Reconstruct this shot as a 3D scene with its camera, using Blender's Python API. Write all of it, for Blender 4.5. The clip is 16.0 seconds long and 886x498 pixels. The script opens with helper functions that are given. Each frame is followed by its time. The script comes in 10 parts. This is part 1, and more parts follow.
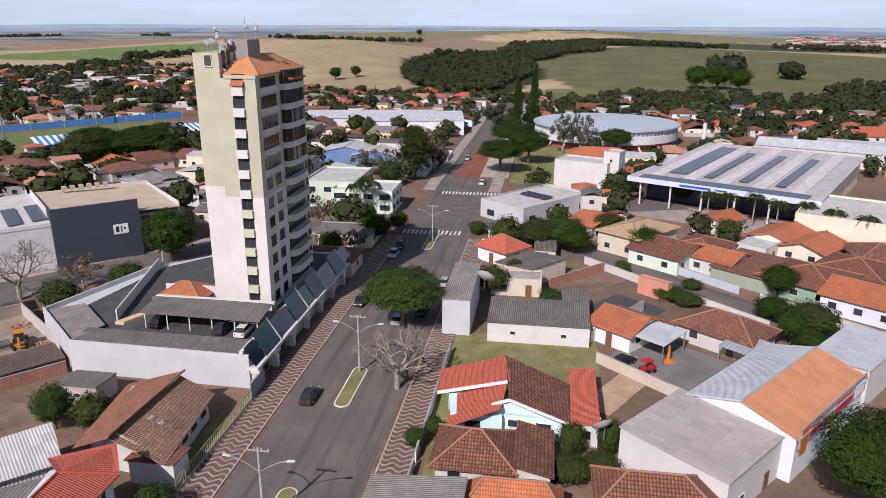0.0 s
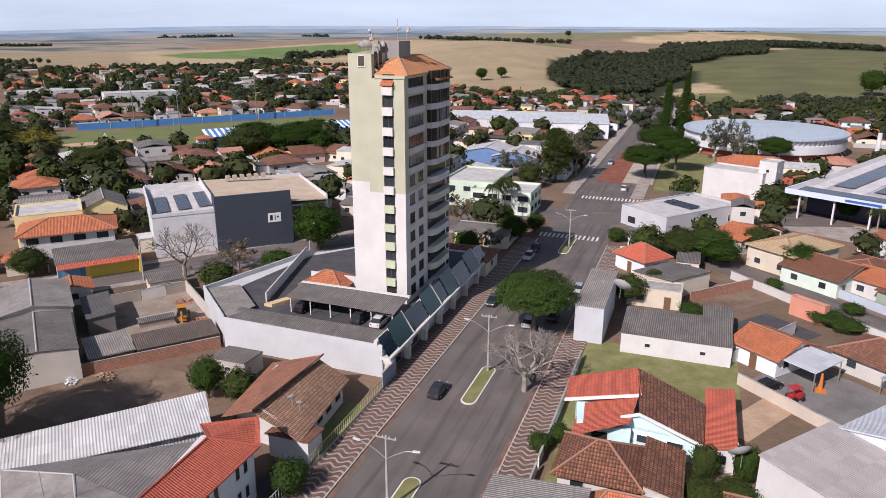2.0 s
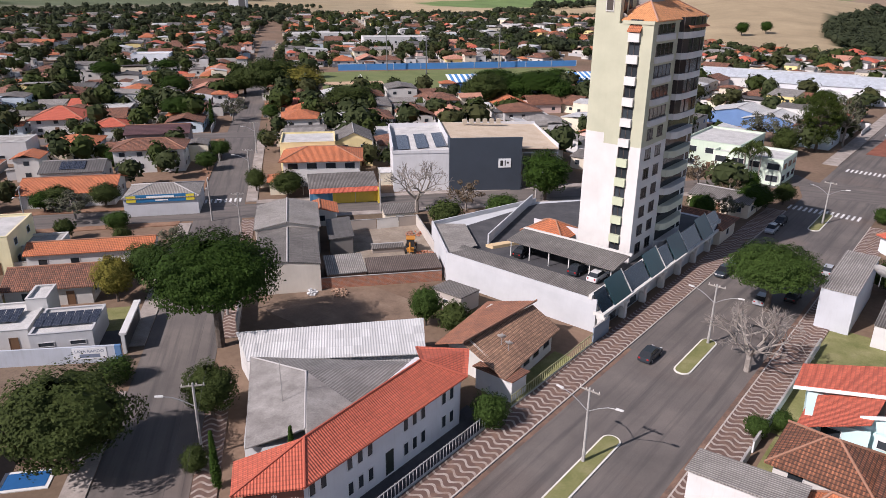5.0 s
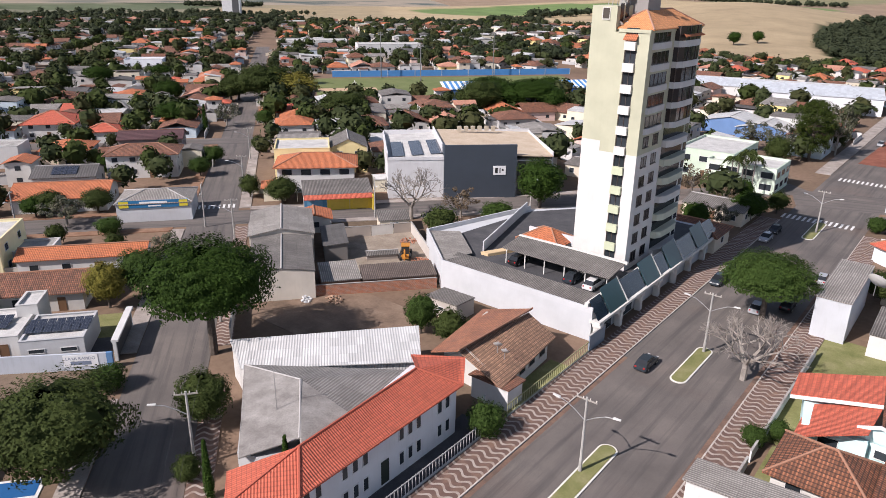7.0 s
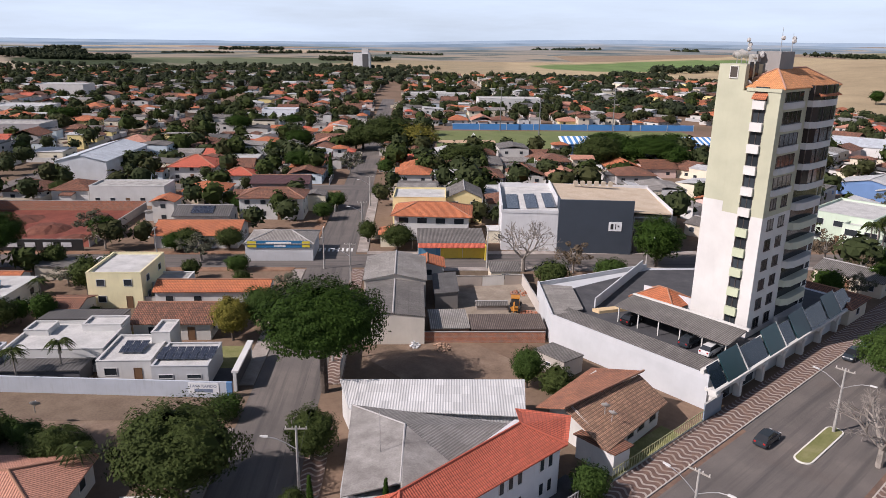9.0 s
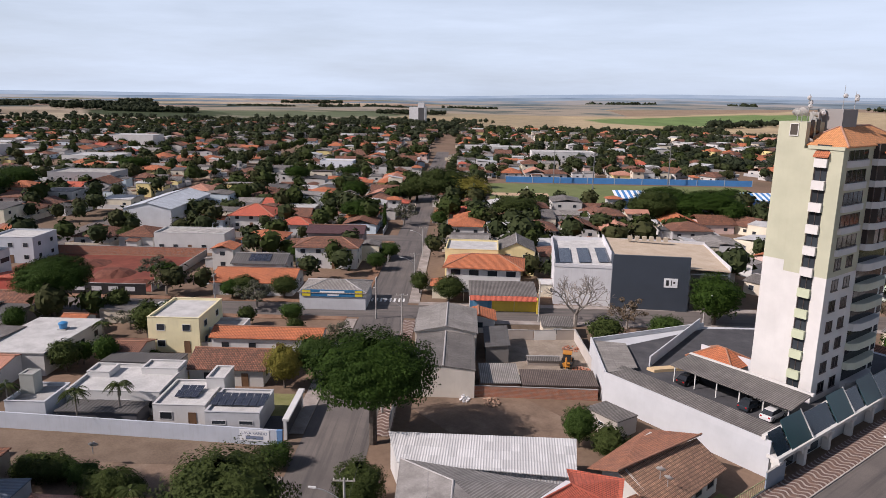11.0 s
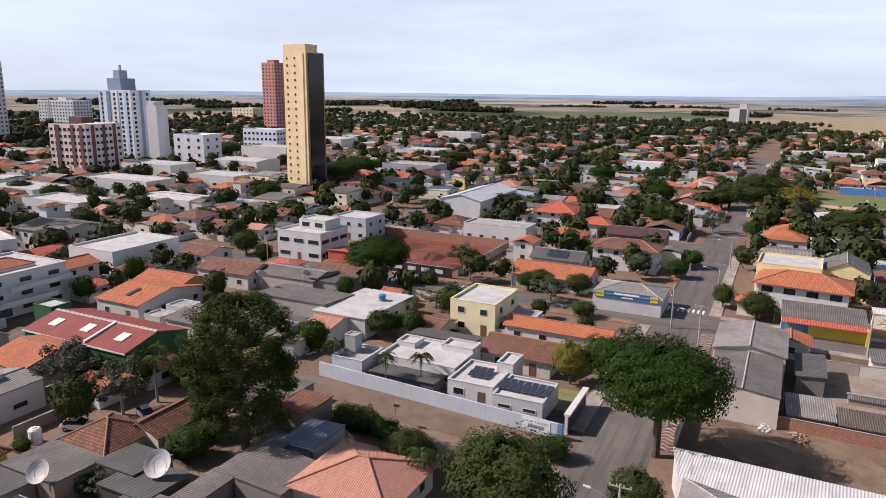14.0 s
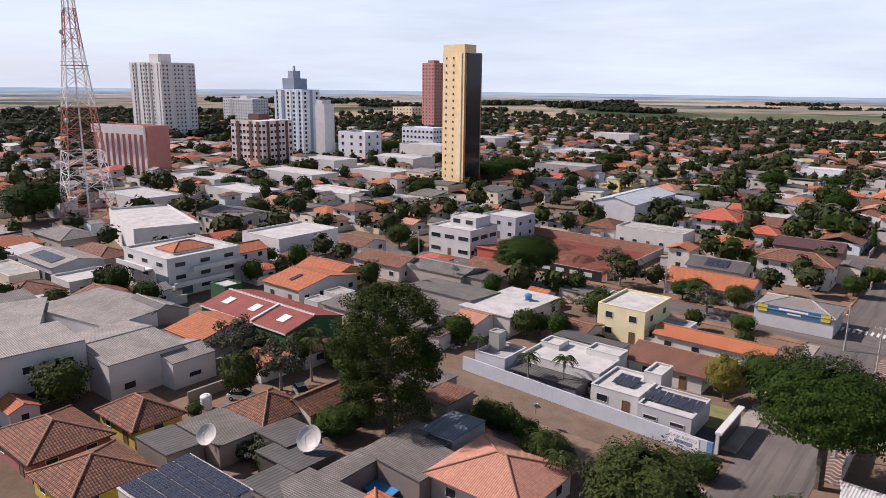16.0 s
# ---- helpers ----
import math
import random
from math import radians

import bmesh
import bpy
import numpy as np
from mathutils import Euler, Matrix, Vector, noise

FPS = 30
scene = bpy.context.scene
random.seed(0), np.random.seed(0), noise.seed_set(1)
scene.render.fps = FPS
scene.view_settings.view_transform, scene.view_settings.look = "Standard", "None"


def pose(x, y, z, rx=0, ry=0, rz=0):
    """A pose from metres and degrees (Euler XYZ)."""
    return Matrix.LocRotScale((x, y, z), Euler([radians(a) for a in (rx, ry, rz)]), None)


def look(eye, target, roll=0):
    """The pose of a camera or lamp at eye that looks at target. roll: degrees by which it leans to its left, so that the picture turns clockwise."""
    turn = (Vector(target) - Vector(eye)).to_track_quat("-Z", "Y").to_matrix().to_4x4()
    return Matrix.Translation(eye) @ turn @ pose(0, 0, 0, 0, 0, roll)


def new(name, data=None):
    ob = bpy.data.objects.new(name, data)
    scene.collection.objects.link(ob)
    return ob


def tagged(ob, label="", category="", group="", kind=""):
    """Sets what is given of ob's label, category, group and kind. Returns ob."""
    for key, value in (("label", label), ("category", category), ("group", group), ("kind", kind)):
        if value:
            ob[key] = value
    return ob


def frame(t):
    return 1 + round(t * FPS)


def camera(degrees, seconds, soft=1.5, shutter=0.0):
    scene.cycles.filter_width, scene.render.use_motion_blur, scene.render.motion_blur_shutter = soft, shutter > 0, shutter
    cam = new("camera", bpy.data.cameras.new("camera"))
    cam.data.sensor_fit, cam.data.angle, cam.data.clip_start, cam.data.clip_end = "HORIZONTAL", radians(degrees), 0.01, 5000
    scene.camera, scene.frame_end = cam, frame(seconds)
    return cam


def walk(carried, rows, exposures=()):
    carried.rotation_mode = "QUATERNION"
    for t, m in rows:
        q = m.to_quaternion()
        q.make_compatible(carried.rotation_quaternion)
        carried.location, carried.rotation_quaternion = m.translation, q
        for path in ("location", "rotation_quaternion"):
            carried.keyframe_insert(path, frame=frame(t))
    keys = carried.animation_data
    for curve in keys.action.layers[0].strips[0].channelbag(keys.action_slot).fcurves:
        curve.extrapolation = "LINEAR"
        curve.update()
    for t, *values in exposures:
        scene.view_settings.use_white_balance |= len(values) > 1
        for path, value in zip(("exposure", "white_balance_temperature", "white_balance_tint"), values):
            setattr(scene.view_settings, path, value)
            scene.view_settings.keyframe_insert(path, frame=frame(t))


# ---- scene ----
cam = camera(64.37, 16.0, 0.8)
PATH = [
    (0, pose(0.01, 0.01, 46.04, 72.39, -0.25, 0.36)),
    (0.5, pose(0.08, -0.10, 46.15, 72.39, -0.19, 3.31)),
    (1, pose(0.07, -0.09, 46.17, 72.40, -0.22, 6.13)),
    (1.5, pose(0.14, -0.15, 46.19, 72.41, -0.16, 8.78)),
    (2, pose(0.04, -0.17, 46.15, 72.43, -0.16, 11.85)),
    (2.5, pose(0.00, -0.10, 46.05, 72.43, -0.19, 16.37)),
    (3, pose(0.08, -0.12, 45.95, 72.46, -0.16, 20.68)),
    (3.5, pose(0.06, -0.04, 45.80, 72.48, -0.16, 24.19)),
    (4, pose(-0.01, -0.03, 45.59, 72.51, -0.19, 27.97)),
    (4.5, pose(0.19, 0.06, 45.36, 72.54, -0.20, 30.98)),
    (4.7, pose(0.24, -0.06, 45.14, 71.75, -0.28, 31.00)),
    (5.2, pose(-0.14, 0.11, 45.05, 66.00, -0.40, 30.95)),
    (5.8, pose(-0.14, 0.11, 45.05, 60.50, -0.55, 30.80)),
    (6.4, pose(-0.14, 0.11, 45.05, 62.00, -0.70, 30.70)),
    (6.8, pose(-0.52, 0.29, 44.95, 66.39, -0.79, 30.61)),
    (7, pose(-0.57, 0.22, 44.95, 69.27, -0.78, 30.47)),
    (7.5, pose(-0.38, 0.05, 44.92, 73.20, -0.83, 30.52)),
    (8, pose(-0.55, -0.21, 44.91, 73.18, -0.87, 34.45)),
    (8.5, pose(-0.31, -0.03, 44.92, 73.17, -0.70, 39.60)),
    (8.7, pose(-0.33, -0.05, 44.93, 73.14, -0.78, 39.89)),
    (9.1, pose(-0.31, -0.29, 45.26, 73.40, -0.80, 40.00)),
    (9.8, pose(-0.31, -0.29, 45.26, 75.60, -0.85, 40.10)),
    (10.4, pose(-0.31, -0.29, 45.26, 77.25, -0.90, 40.60)),
    (10.8, pose(-0.28, -0.53, 45.59, 77.38, -0.98, 42.38)),
    (11, pose(-0.28, -0.54, 45.59, 77.33, -0.90, 44.30)),
    (11.5, pose(-0.25, -0.46, 45.52, 77.28, -0.78, 49.14)),
    (12, pose(-0.24, -0.38, 45.44, 77.22, -0.69, 53.68)),
    (12.5, pose(-0.26, -0.47, 45.42, 77.18, -0.71, 57.75)),
    (13, pose(-0.20, -0.37, 45.33, 77.16, -0.62, 61.42)),
    (13.5, pose(-0.32, -0.34, 45.15, 77.14, -0.61, 65.18)),
    (14, pose(-0.40, -0.23, 45.04, 77.11, -0.59, 68.76)),
    (14.5, pose(-0.37, -0.26, 45.00, 77.06, -0.63, 71.79)),
    (15, pose(-0.38, -0.26, 44.90, 77.03, -0.63, 74.94)),
    (15.5, pose(-0.33, -0.30, 44.86, 77.01, -0.63, 78.12)),
    (16, pose(-0.30, -0.19, 44.82, 76.98, -0.66, 81.16)),
]
EXPOSURES = [(0, 0.06, 6450, 22), (3.0, 0.2, 6450, 22), (4.7, 0.26, 6450, 22), (6.8, 0.46, 6480, 19), (7.5, 0.33, 6520, 19), (8.7, 0.23, 6540, 20), (10.8, 0.1, 6620, 21), (12.0, 0.18, 6640, 22), (13.5, 0.31, 6700, 23), (16, 0.32, 6720, 24)]
walk(cam, PATH, EXPOSURES)

# ---- world, sun, exposure ----
world = bpy.data.worlds.new("world")
scene.world = world
world.use_nodes = True
wn, wl = world.node_tree.nodes, world.node_tree.links
wn.clear()
SUN_AZ = radians(153.0)      # bearing of the sun, counter-clockwise from +y
SUN_EL = radians(40.0)
sky = wn.new("ShaderNodeTexSky")
sky.sky_type, sky.sun_disc = "NISHITA", False
sky.sun_elevation, sky.sun_rotation = SUN_EL, -SUN_AZ
sky.air_density, sky.dust_density, sky.ozone_density = 1.0, 1.2, 1.6
tc = wn.new("ShaderNodeTexCoord")
mp = wn.new("ShaderNodeMapping")
mp.inputs["Scale"].default_value = (0.8, 0.8, 6.5)
cl = wn.new("ShaderNodeTexNoise")
cl.inputs["Scale"].default_value, cl.inputs["Detail"].default_value, cl.inputs["Roughness"].default_value = 1.9, 7, 0.6
cr = wn.new("ShaderNodeValToRGB")
cr.color_ramp.elements[0].position, cr.color_ramp.elements[0].color = 0.36, (0.70, 0.70, 0.70, 1)
cr.color_ramp.elements[1].position, cr.color_ramp.elements[1].color = 0.62, (1, 1, 1, 1)
sep = wn.new("ShaderNodeSeparateXYZ")
hz = wn.new("ShaderNodeMapRange")          # thin cloud and haze thicken towards the horizon
hz.inputs["From Min"].default_value, hz.inputs["From Max"].default_value = 0.09, 0.42
hz.inputs["To Min"].default_value, hz.inputs["To Max"].default_value = 0.97, 0.05
mu = wn.new("ShaderNodeMath")
mu.operation = "MULTIPLY"
mx = wn.new("ShaderNodeMix")
mx.data_type = "RGBA"
mx.inputs["B"].default_value = (10.1, 12.5, 14.9, 1)
bg = wn.new("ShaderNodeBackground")
bg.inputs["Strength"].default_value = 0.062
wo = wn.new("ShaderNodeOutputWorld")
wl.new(tc.outputs["Generated"], mp.inputs["Vector"])
wl.new(tc.outputs["Generated"], sep.inputs["Vector"])
wl.new(sep.outputs["Z"], hz.inputs["Value"])
wl.new(mp.outputs["Vector"], cl.inputs["Vector"])
wl.new(cl.outputs["Fac"], cr.inputs["Fac"])
wl.new(cr.outputs["Color"], mu.inputs[0])
wl.new(hz.outputs["Result"], mu.inputs[1])
wl.new(mu.outputs["Value"], mx.inputs["Factor"])
wl.new(sky.outputs["Color"], mx.inputs["A"])
wl.new(mx.outputs["Result"], bg.inputs["Color"])
wl.new(bg.outputs["Background"], wo.inputs["Surface"])
sun = new("sun", bpy.data.lights.new("sun", "SUN"))
sun.data.energy, sun.data.angle, sun.data.color = 4.75, radians(0.6), (1.0, 0.955, 0.90)
sun_dir = Vector((-math.sin(SUN_AZ) * math.cos(SUN_EL), math.cos(SUN_AZ) * math.cos(SUN_EL), math.sin(SUN_EL)))
sun.matrix_world = look(sun_dir * 300, (0, 0, 0))

# ---- materials ----
MATS = {}


def nodes_of(name):
    m = bpy.data.materials.new(name)
    m.use_nodes = True
    nt = m.node_tree
    return m, nt, nt.nodes["Principled BSDF"]


def mathn(nt, op, a, b=None):
    n = nt.nodes.new("ShaderNodeMath")
    n.operation = op
    for i, v in enumerate((a, b)):
        if v is None:
            continue
        if isinstance(v, (int, float)):
            n.inputs[i].default_value = v
        else:
            nt.links.new(v, n.inputs[i])
    return n.outputs[0]


def noise_n(nt, vec, scale, detail=4, rough=0.55):
    n = nt.nodes.new("ShaderNodeTexNoise")
    n.inputs["Scale"].default_value, n.inputs["Detail"].default_value, n.inputs["Roughness"].default_value = scale, detail, rough
    nt.links.new(vec, n.inputs["Vector"])
    return n.outputs["Fac"]


def ramp(nt, fac, stops):
    n = nt.nodes.new("ShaderNodeValToRGB")
    e = n.color_ramp.elements
    while len(e) < len(stops):
        e.new(0.5)
    for el, (p, c) in zip(e, stops):
        el.position, el.color = p, (*c, 1)
    nt.links.new(fac, n.inputs["Fac"])
    return n.outputs["Color"]


def mix(nt, fac, a, b, mode="MIX"):
    n = nt.nodes.new("ShaderNodeMix")
    n.data_type, n.blend_type = "RGBA", mode
    for key, v in (("Factor", fac), ("A", a), ("B", b)):
        if isinstance(v, (int, float)):
            n.inputs[key].default_value = v
        elif isinstance(v, tuple):
            n.inputs[key].default_value = (*v, 1)
        else:
            nt.links.new(v, n.inputs[key])
    return n.outputs["Result"]


def bump(nt, height, bsdf, strength=0.4, dist=0.03):
    n = nt.nodes.new("ShaderNodeBump")
    n.inputs["Strength"].default_value, n.inputs["Distance"].default_value = strength, dist
    nt.links.new(height, n.inputs["Height"])
    nt.links.new(n.outputs["Normal"], bsdf.inputs["Normal"])


def uv_of(nt):
    u = nt.nodes.new("ShaderNodeUVMap")
    u.uv_map = "UVMap"
    s = nt.nodes.new("ShaderNodeSeparateXYZ")
    nt.links.new(u.outputs["UV"], s.inputs["Vector"])
    return u.outputs["UV"], s.outputs["X"], s.outputs["Y"]


def world_pos(nt):
    return nt.nodes.new("ShaderNodeNewGeometry").outputs["Position"]


def scaled(c, k):
    return tuple(min(1.0, v * k) for v in c)


def plaster(c, rough=0.8, dirt=0.25):
    """Painted render: soft blotches, rain streaks, fine grain."""
    key = ("plaster", c, rough, dirt)
    if key in MATS:
        return MATS[key]
    m, nt, b = nodes_of("painted_plaster")
    uv, u, v = uv_of(nt)
    pos = world_pos(nt)
    big = noise_n(nt, pos, 0.35, 5)
    st = nt.nodes.new("ShaderNodeMapping")
    st.inputs["Scale"].default_value = (2.2, 0.22, 1)
    nt.links.new(uv, st.inputs["Vector"])
    streak = noise_n(nt, st.outputs["Vector"], 1.3, 5, 0.65)
    col = mix(nt, ramp(nt, big, [(0.35, (0, 0, 0)), (0.75, (1, 1, 1))]), c, scaled(c, 0.86))
    k = ramp(nt, streak, [(0.52, (0, 0, 0)), (0.85, (1, 1, 1))])
    dirtc = (c[0] * 0.45 + 0.05, c[1] * 0.42 + 0.04, c[2] * 0.38 + 0.03)
    col = mix(nt, mathn(nt, "MULTIPLY", k, dirt), col, dirtc)
    nt.links.new(col, b.inputs["Base Color"])
    b.inputs["Roughness"].default_value = rough
    bump(nt, noise_n(nt, pos, 9.0, 3), b, 0.15, 0.02)
    MATS[key] = m
    return m


def roof_tiles(c, dark, moss=0.45, pitch=0.26, row=0.42, lines=0.55):
    """Barrel clay tiles: columns down the slope, overlapping rows, weathering; groove and row shade put into the
    colour.
    """
    key = ("tiles", c, dark, moss, lines)
    if key in MATS:
        return MATS[key]
    m, nt, b = nodes_of("clay_roof_tiles")
    uv, u, v = uv_of(nt)
    pos = world_pos(nt)
    colw = mathn(nt, "SINE", mathn(nt, "MULTIPLY", u, 2 * math.pi / pitch))
    saw = mathn(nt, "FRACT", mathn(nt, "DIVIDE", v, row))
    cell = nt.nodes.new("ShaderNodeTexWhiteNoise")
    cell.noise_dimensions = "2D"
    cx = nt.nodes.new("ShaderNodeCombineXYZ")
    nt.links.new(mathn(nt, "FLOOR", mathn(nt, "DIVIDE", u, pitch)), cx.inputs["X"])
    nt.links.new(mathn(nt, "FLOOR", mathn(nt, "DIVIDE", v, row)), cx.inputs["Y"])
    nt.links.new(cx.outputs["Vector"], cell.inputs["Vector"])
    oi = nt.nodes.new("ShaderNodeObjectInfo")
    spread = 1.0 if lines >= 0.7 else 0.4
    base = mix(nt, cell.outputs["Value"], scaled(c, 1 + 0.38 * spread), scaled(c, 1 - 0.5 * spread))
    big = noise_n(nt, pos, 0.5, 6, 0.65)
    base = mix(nt, mathn(nt, "MULTIPLY", ramp(nt, big, [(0.42, (0, 0, 0)), (0.72, (1, 1, 1))]), moss), base, dark)
    fine = noise_n(nt, pos, 3.5, 5, 0.7)
    base = mix(nt, mathn(nt, "MULTIPLY", ramp(nt, fine, [(0.5, (0, 0, 0)), (0.8, (1, 1, 1))]), moss * 0.8), base, scaled(dark, 0.7))
    base = mix(nt, mathn(nt, "MULTIPLY", oi.outputs["Random"], 0.3), base, scaled(c, 1.25))
    # grooves and row laps darkened in the colour, on top of the bump's shading
    groove = ramp(nt, colw, [(0.0, (0, 0, 0)), (0.35, (1, 1, 1))])
    base = mix(nt, mathn(nt, "MULTIPLY", mathn(nt, "SUBTRACT", 1.0, groove), 0.62 if lines >= 0.7 else 0.35), base, scaled(dark, 0.6))
    row_shade = ramp(nt, saw, [(0.0, (1, 1, 1)), (0.22, (0.75, 0.75, 0.75)), (0.36, (0, 0, 0))])
    base = mix(nt, mathn(nt, "MULTIPLY", row_shade, lines), base, scaled(dark, 0.5))
    nt.links.new(base, b.inputs["Base Color"])
    b.inputs["Roughness"].default_value = 0.85
    bump(nt, mathn(nt, "ADD", colw, mathn(nt, "MULTIPLY", saw, -0.7)), b, 0.55, 0.05)
    MATS[key] = m
    return m


def corrugated(c, stain, amount=0.5, pitch=0.30, rough=0.75, metal=0.0, sheet=1.8):
    """Corrugated fibre-cement or metal sheets with sheet laps, weather stains and trough shade put into the colour."""
    key = ("corr", c, stain, amount, pitch, rough, metal)
    if key in MATS:
        return MATS[key]
    m, nt, b = nodes_of("corrugated_sheet")
    uv, u, v = uv_of(nt)
    pos = world_pos(nt)
    wv = mathn(nt, "SINE", mathn(nt, "MULTIPLY", u, 2 * math.pi / pitch))
    lap = mathn(nt, "FRACT", mathn(nt, "DIVIDE", v, sheet))
    st = nt.nodes.new("ShaderNodeMapping")
    st.inputs["Scale"].default_value = (1.6, 0.35, 1)
    nt.links.new(uv, st.inputs["Vector"])
    streak = noise_n(nt, st.outputs["Vector"], 1.5, 6, 0.7)
    big = noise_n(nt, pos, 0.25, 4)
    col = mix(nt, mathn(nt, "MULTIPLY", ramp(nt, streak, [(0.4, (0, 0, 0)), (0.75, (1, 1, 1))]), amount), c, stain)
    col = mix(nt, mathn(nt, "MULTIPLY", ramp(nt, big, [(0.4, (0, 0, 0)), (0.7, (1, 1, 1))]), amount * 0.7), col, scaled(stain, 0.8))
    cell = nt.nodes.new("ShaderNodeTexWhiteNoise")
    cell.noise_dimensions = "2D"
    cx = nt.nodes.new("ShaderNodeCombineXYZ")
    nt.links.new(mathn(nt, "FLOOR", mathn(nt, "DIVIDE", u, 1.05)), cx.inputs["X"])
    nt.links.new(mathn(nt, "FLOOR", mathn(nt, "DIVIDE", v, sheet)), cx.inputs["Y"])
    nt.links.new(cx.outputs["Vector"], cell.inputs["Vector"])
    col = mix(nt, mathn(nt, "MULTIPLY", cell.outputs["Value"], 0.4), col, scaled(c, 0.45))
    edge = ramp(nt, lap, [(0.0, (1, 1, 1)), (0.05, (0, 0, 0))])
    col = mix(nt, mathn(nt, "MULTIPLY", edge, 0.5 * amount + 0.1), col, scaled(stain, 0.5))
    # rib shade painted in: troughs mixed towards a near-black colour
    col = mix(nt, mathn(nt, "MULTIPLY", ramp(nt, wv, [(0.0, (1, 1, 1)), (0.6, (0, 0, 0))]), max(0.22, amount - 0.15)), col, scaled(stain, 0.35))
    nt.links.new(col, b.inputs["Base Color"])
    b.inputs["Roughness"].default_value, b.inputs["Metallic"].default_value = rough, metal
    bump(nt, mathn(nt, "ADD", wv, mathn(nt, "MULTIPLY", lap, -0.5)), b, 0.5, 0.04)
    MATS[key] = m
    return m


def surface(name, stops, scale=0.4, fine=6.0, rough=0.9, bumps=0.3, bdist=0.03, spec=0.3):
    """A mottled outdoor surface: colours by a broad noise, grain by a fine one."""
    if name in MATS:
        return MATS[name]
    m, nt, b = nodes_of(name)
    pos = world_pos(nt)
    col = ramp(nt, noise_n(nt, pos, scale, 7, 0.6), stops)
    f = noise_n(nt, pos, fine, 5, 0.7)
    col = mix(nt, 0.55, col, ramp(nt, f, [(0.25, (0.62, 0.62, 0.62)), (0.75, (1.35, 1.35, 1.35))]), "MULTIPLY")
    nt.links.new(col, b.inputs["Base Color"])
    b.inputs["Roughness"].default_value, b.inputs["Specular IOR Level"].default_value = rough, spec
    bump(nt, f, b, bumps, bdist)
    MATS[name] = m
    return m


def plain(name, c, rough=0.5, metal=0.0, var=0.12, spec=0.5):
    key = ("plain", name, c)
    if key in MATS:
        return MATS[key]
    m, nt, b = nodes_of(name)
    pos = world_pos(nt)
    col = mix(nt, noise_n(nt, pos, 1.7, 5), scaled(c, 1 + var), scaled(c, 1 - var))
    nt.links.new(col, b.inputs["Base Color"])
    b.inputs["Roughness"].default_value, b.inputs["Metallic"].default_value, b.inputs["Specular IOR Level"].default_value = rough, metal, spec
    MATS[key] = m
    return m


def leaves(c, c2, name="foliage"):
    key = ("leaf", c, c2)
    if key in MATS:
        return MATS[key]
    m, nt, b = nodes_of(name)
    geo = nt.nodes.new("ShaderNodeNewGeometry")
    oi = nt.nodes.new("ShaderNodeObjectInfo")
    col = mix(nt, geo.outputs["Random Per Island"], c, c2)
    col = mix(nt, mathn(nt, "MULTIPLY", oi.outputs["Random"], 0.35), col, scaled(c, 0.6))
    col = mix(nt, mathn(nt, "MULTIPLY", noise_n(nt, geo.outputs["Position"], 0.6, 3), 0.5), col, scaled(c2, 0.75))
    nt.links.new(col, b.inputs["Base Color"])
    b.inputs["Roughness"].default_value, b.inputs["Specular IOR Level"].default_value = 0.75, 0.08
    MATS[key] = m
    return m


def wavy_pavement():
    """Portuguese-style mosaic pavement: dark red-brown and pale wave bands."""
    if "wavy" in MATS:
        return MATS["wavy"]
    m, nt, b = nodes_of("wave_mosaic_pavement")
    uv, u, v = uv_of(nt)
    pos = world_pos(nt)
    w = mathn(nt, "MULTIPLY", mathn(nt, "SINE", mathn(nt, "MULTIPLY", u, 2 * math.pi / 1.85)), 0.28)
    s = mathn(nt, "SINE", mathn(nt, "MULTIPLY", mathn(nt, "ADD", v, w), 2 * math.pi / 0.95))
    k = ramp(nt, s, [(0.45, (0, 0, 0)), (0.55, (1, 1, 1))])
    dirt = noise_n(nt, pos, 0.8, 6, 0.65)
    a = mix(nt, dirt, (0.125, 0.066, 0.052), (0.11, 0.078, 0.065))
    c = mix(nt, dirt, (0.44, 0.39, 0.35), (0.24, 0.195, 0.165))
    col = mix(nt, k, a, c)
    col = mix(nt, mathn(nt, "MULTIPLY", ramp(nt, dirt, [(0.46, (0, 0, 0)), (0.66, (1, 1, 1))]), 0.7), col, (0.20, 0.12, 0.085))
    nt.links.new(col, b.inputs["Base Color"])
    b.inputs["Roughness"].default_value = 0.85
    bump(nt, noise_n(nt, pos, 14, 3), b, 0.3, 0.02)
    MATS["wavy"] = m
    return m


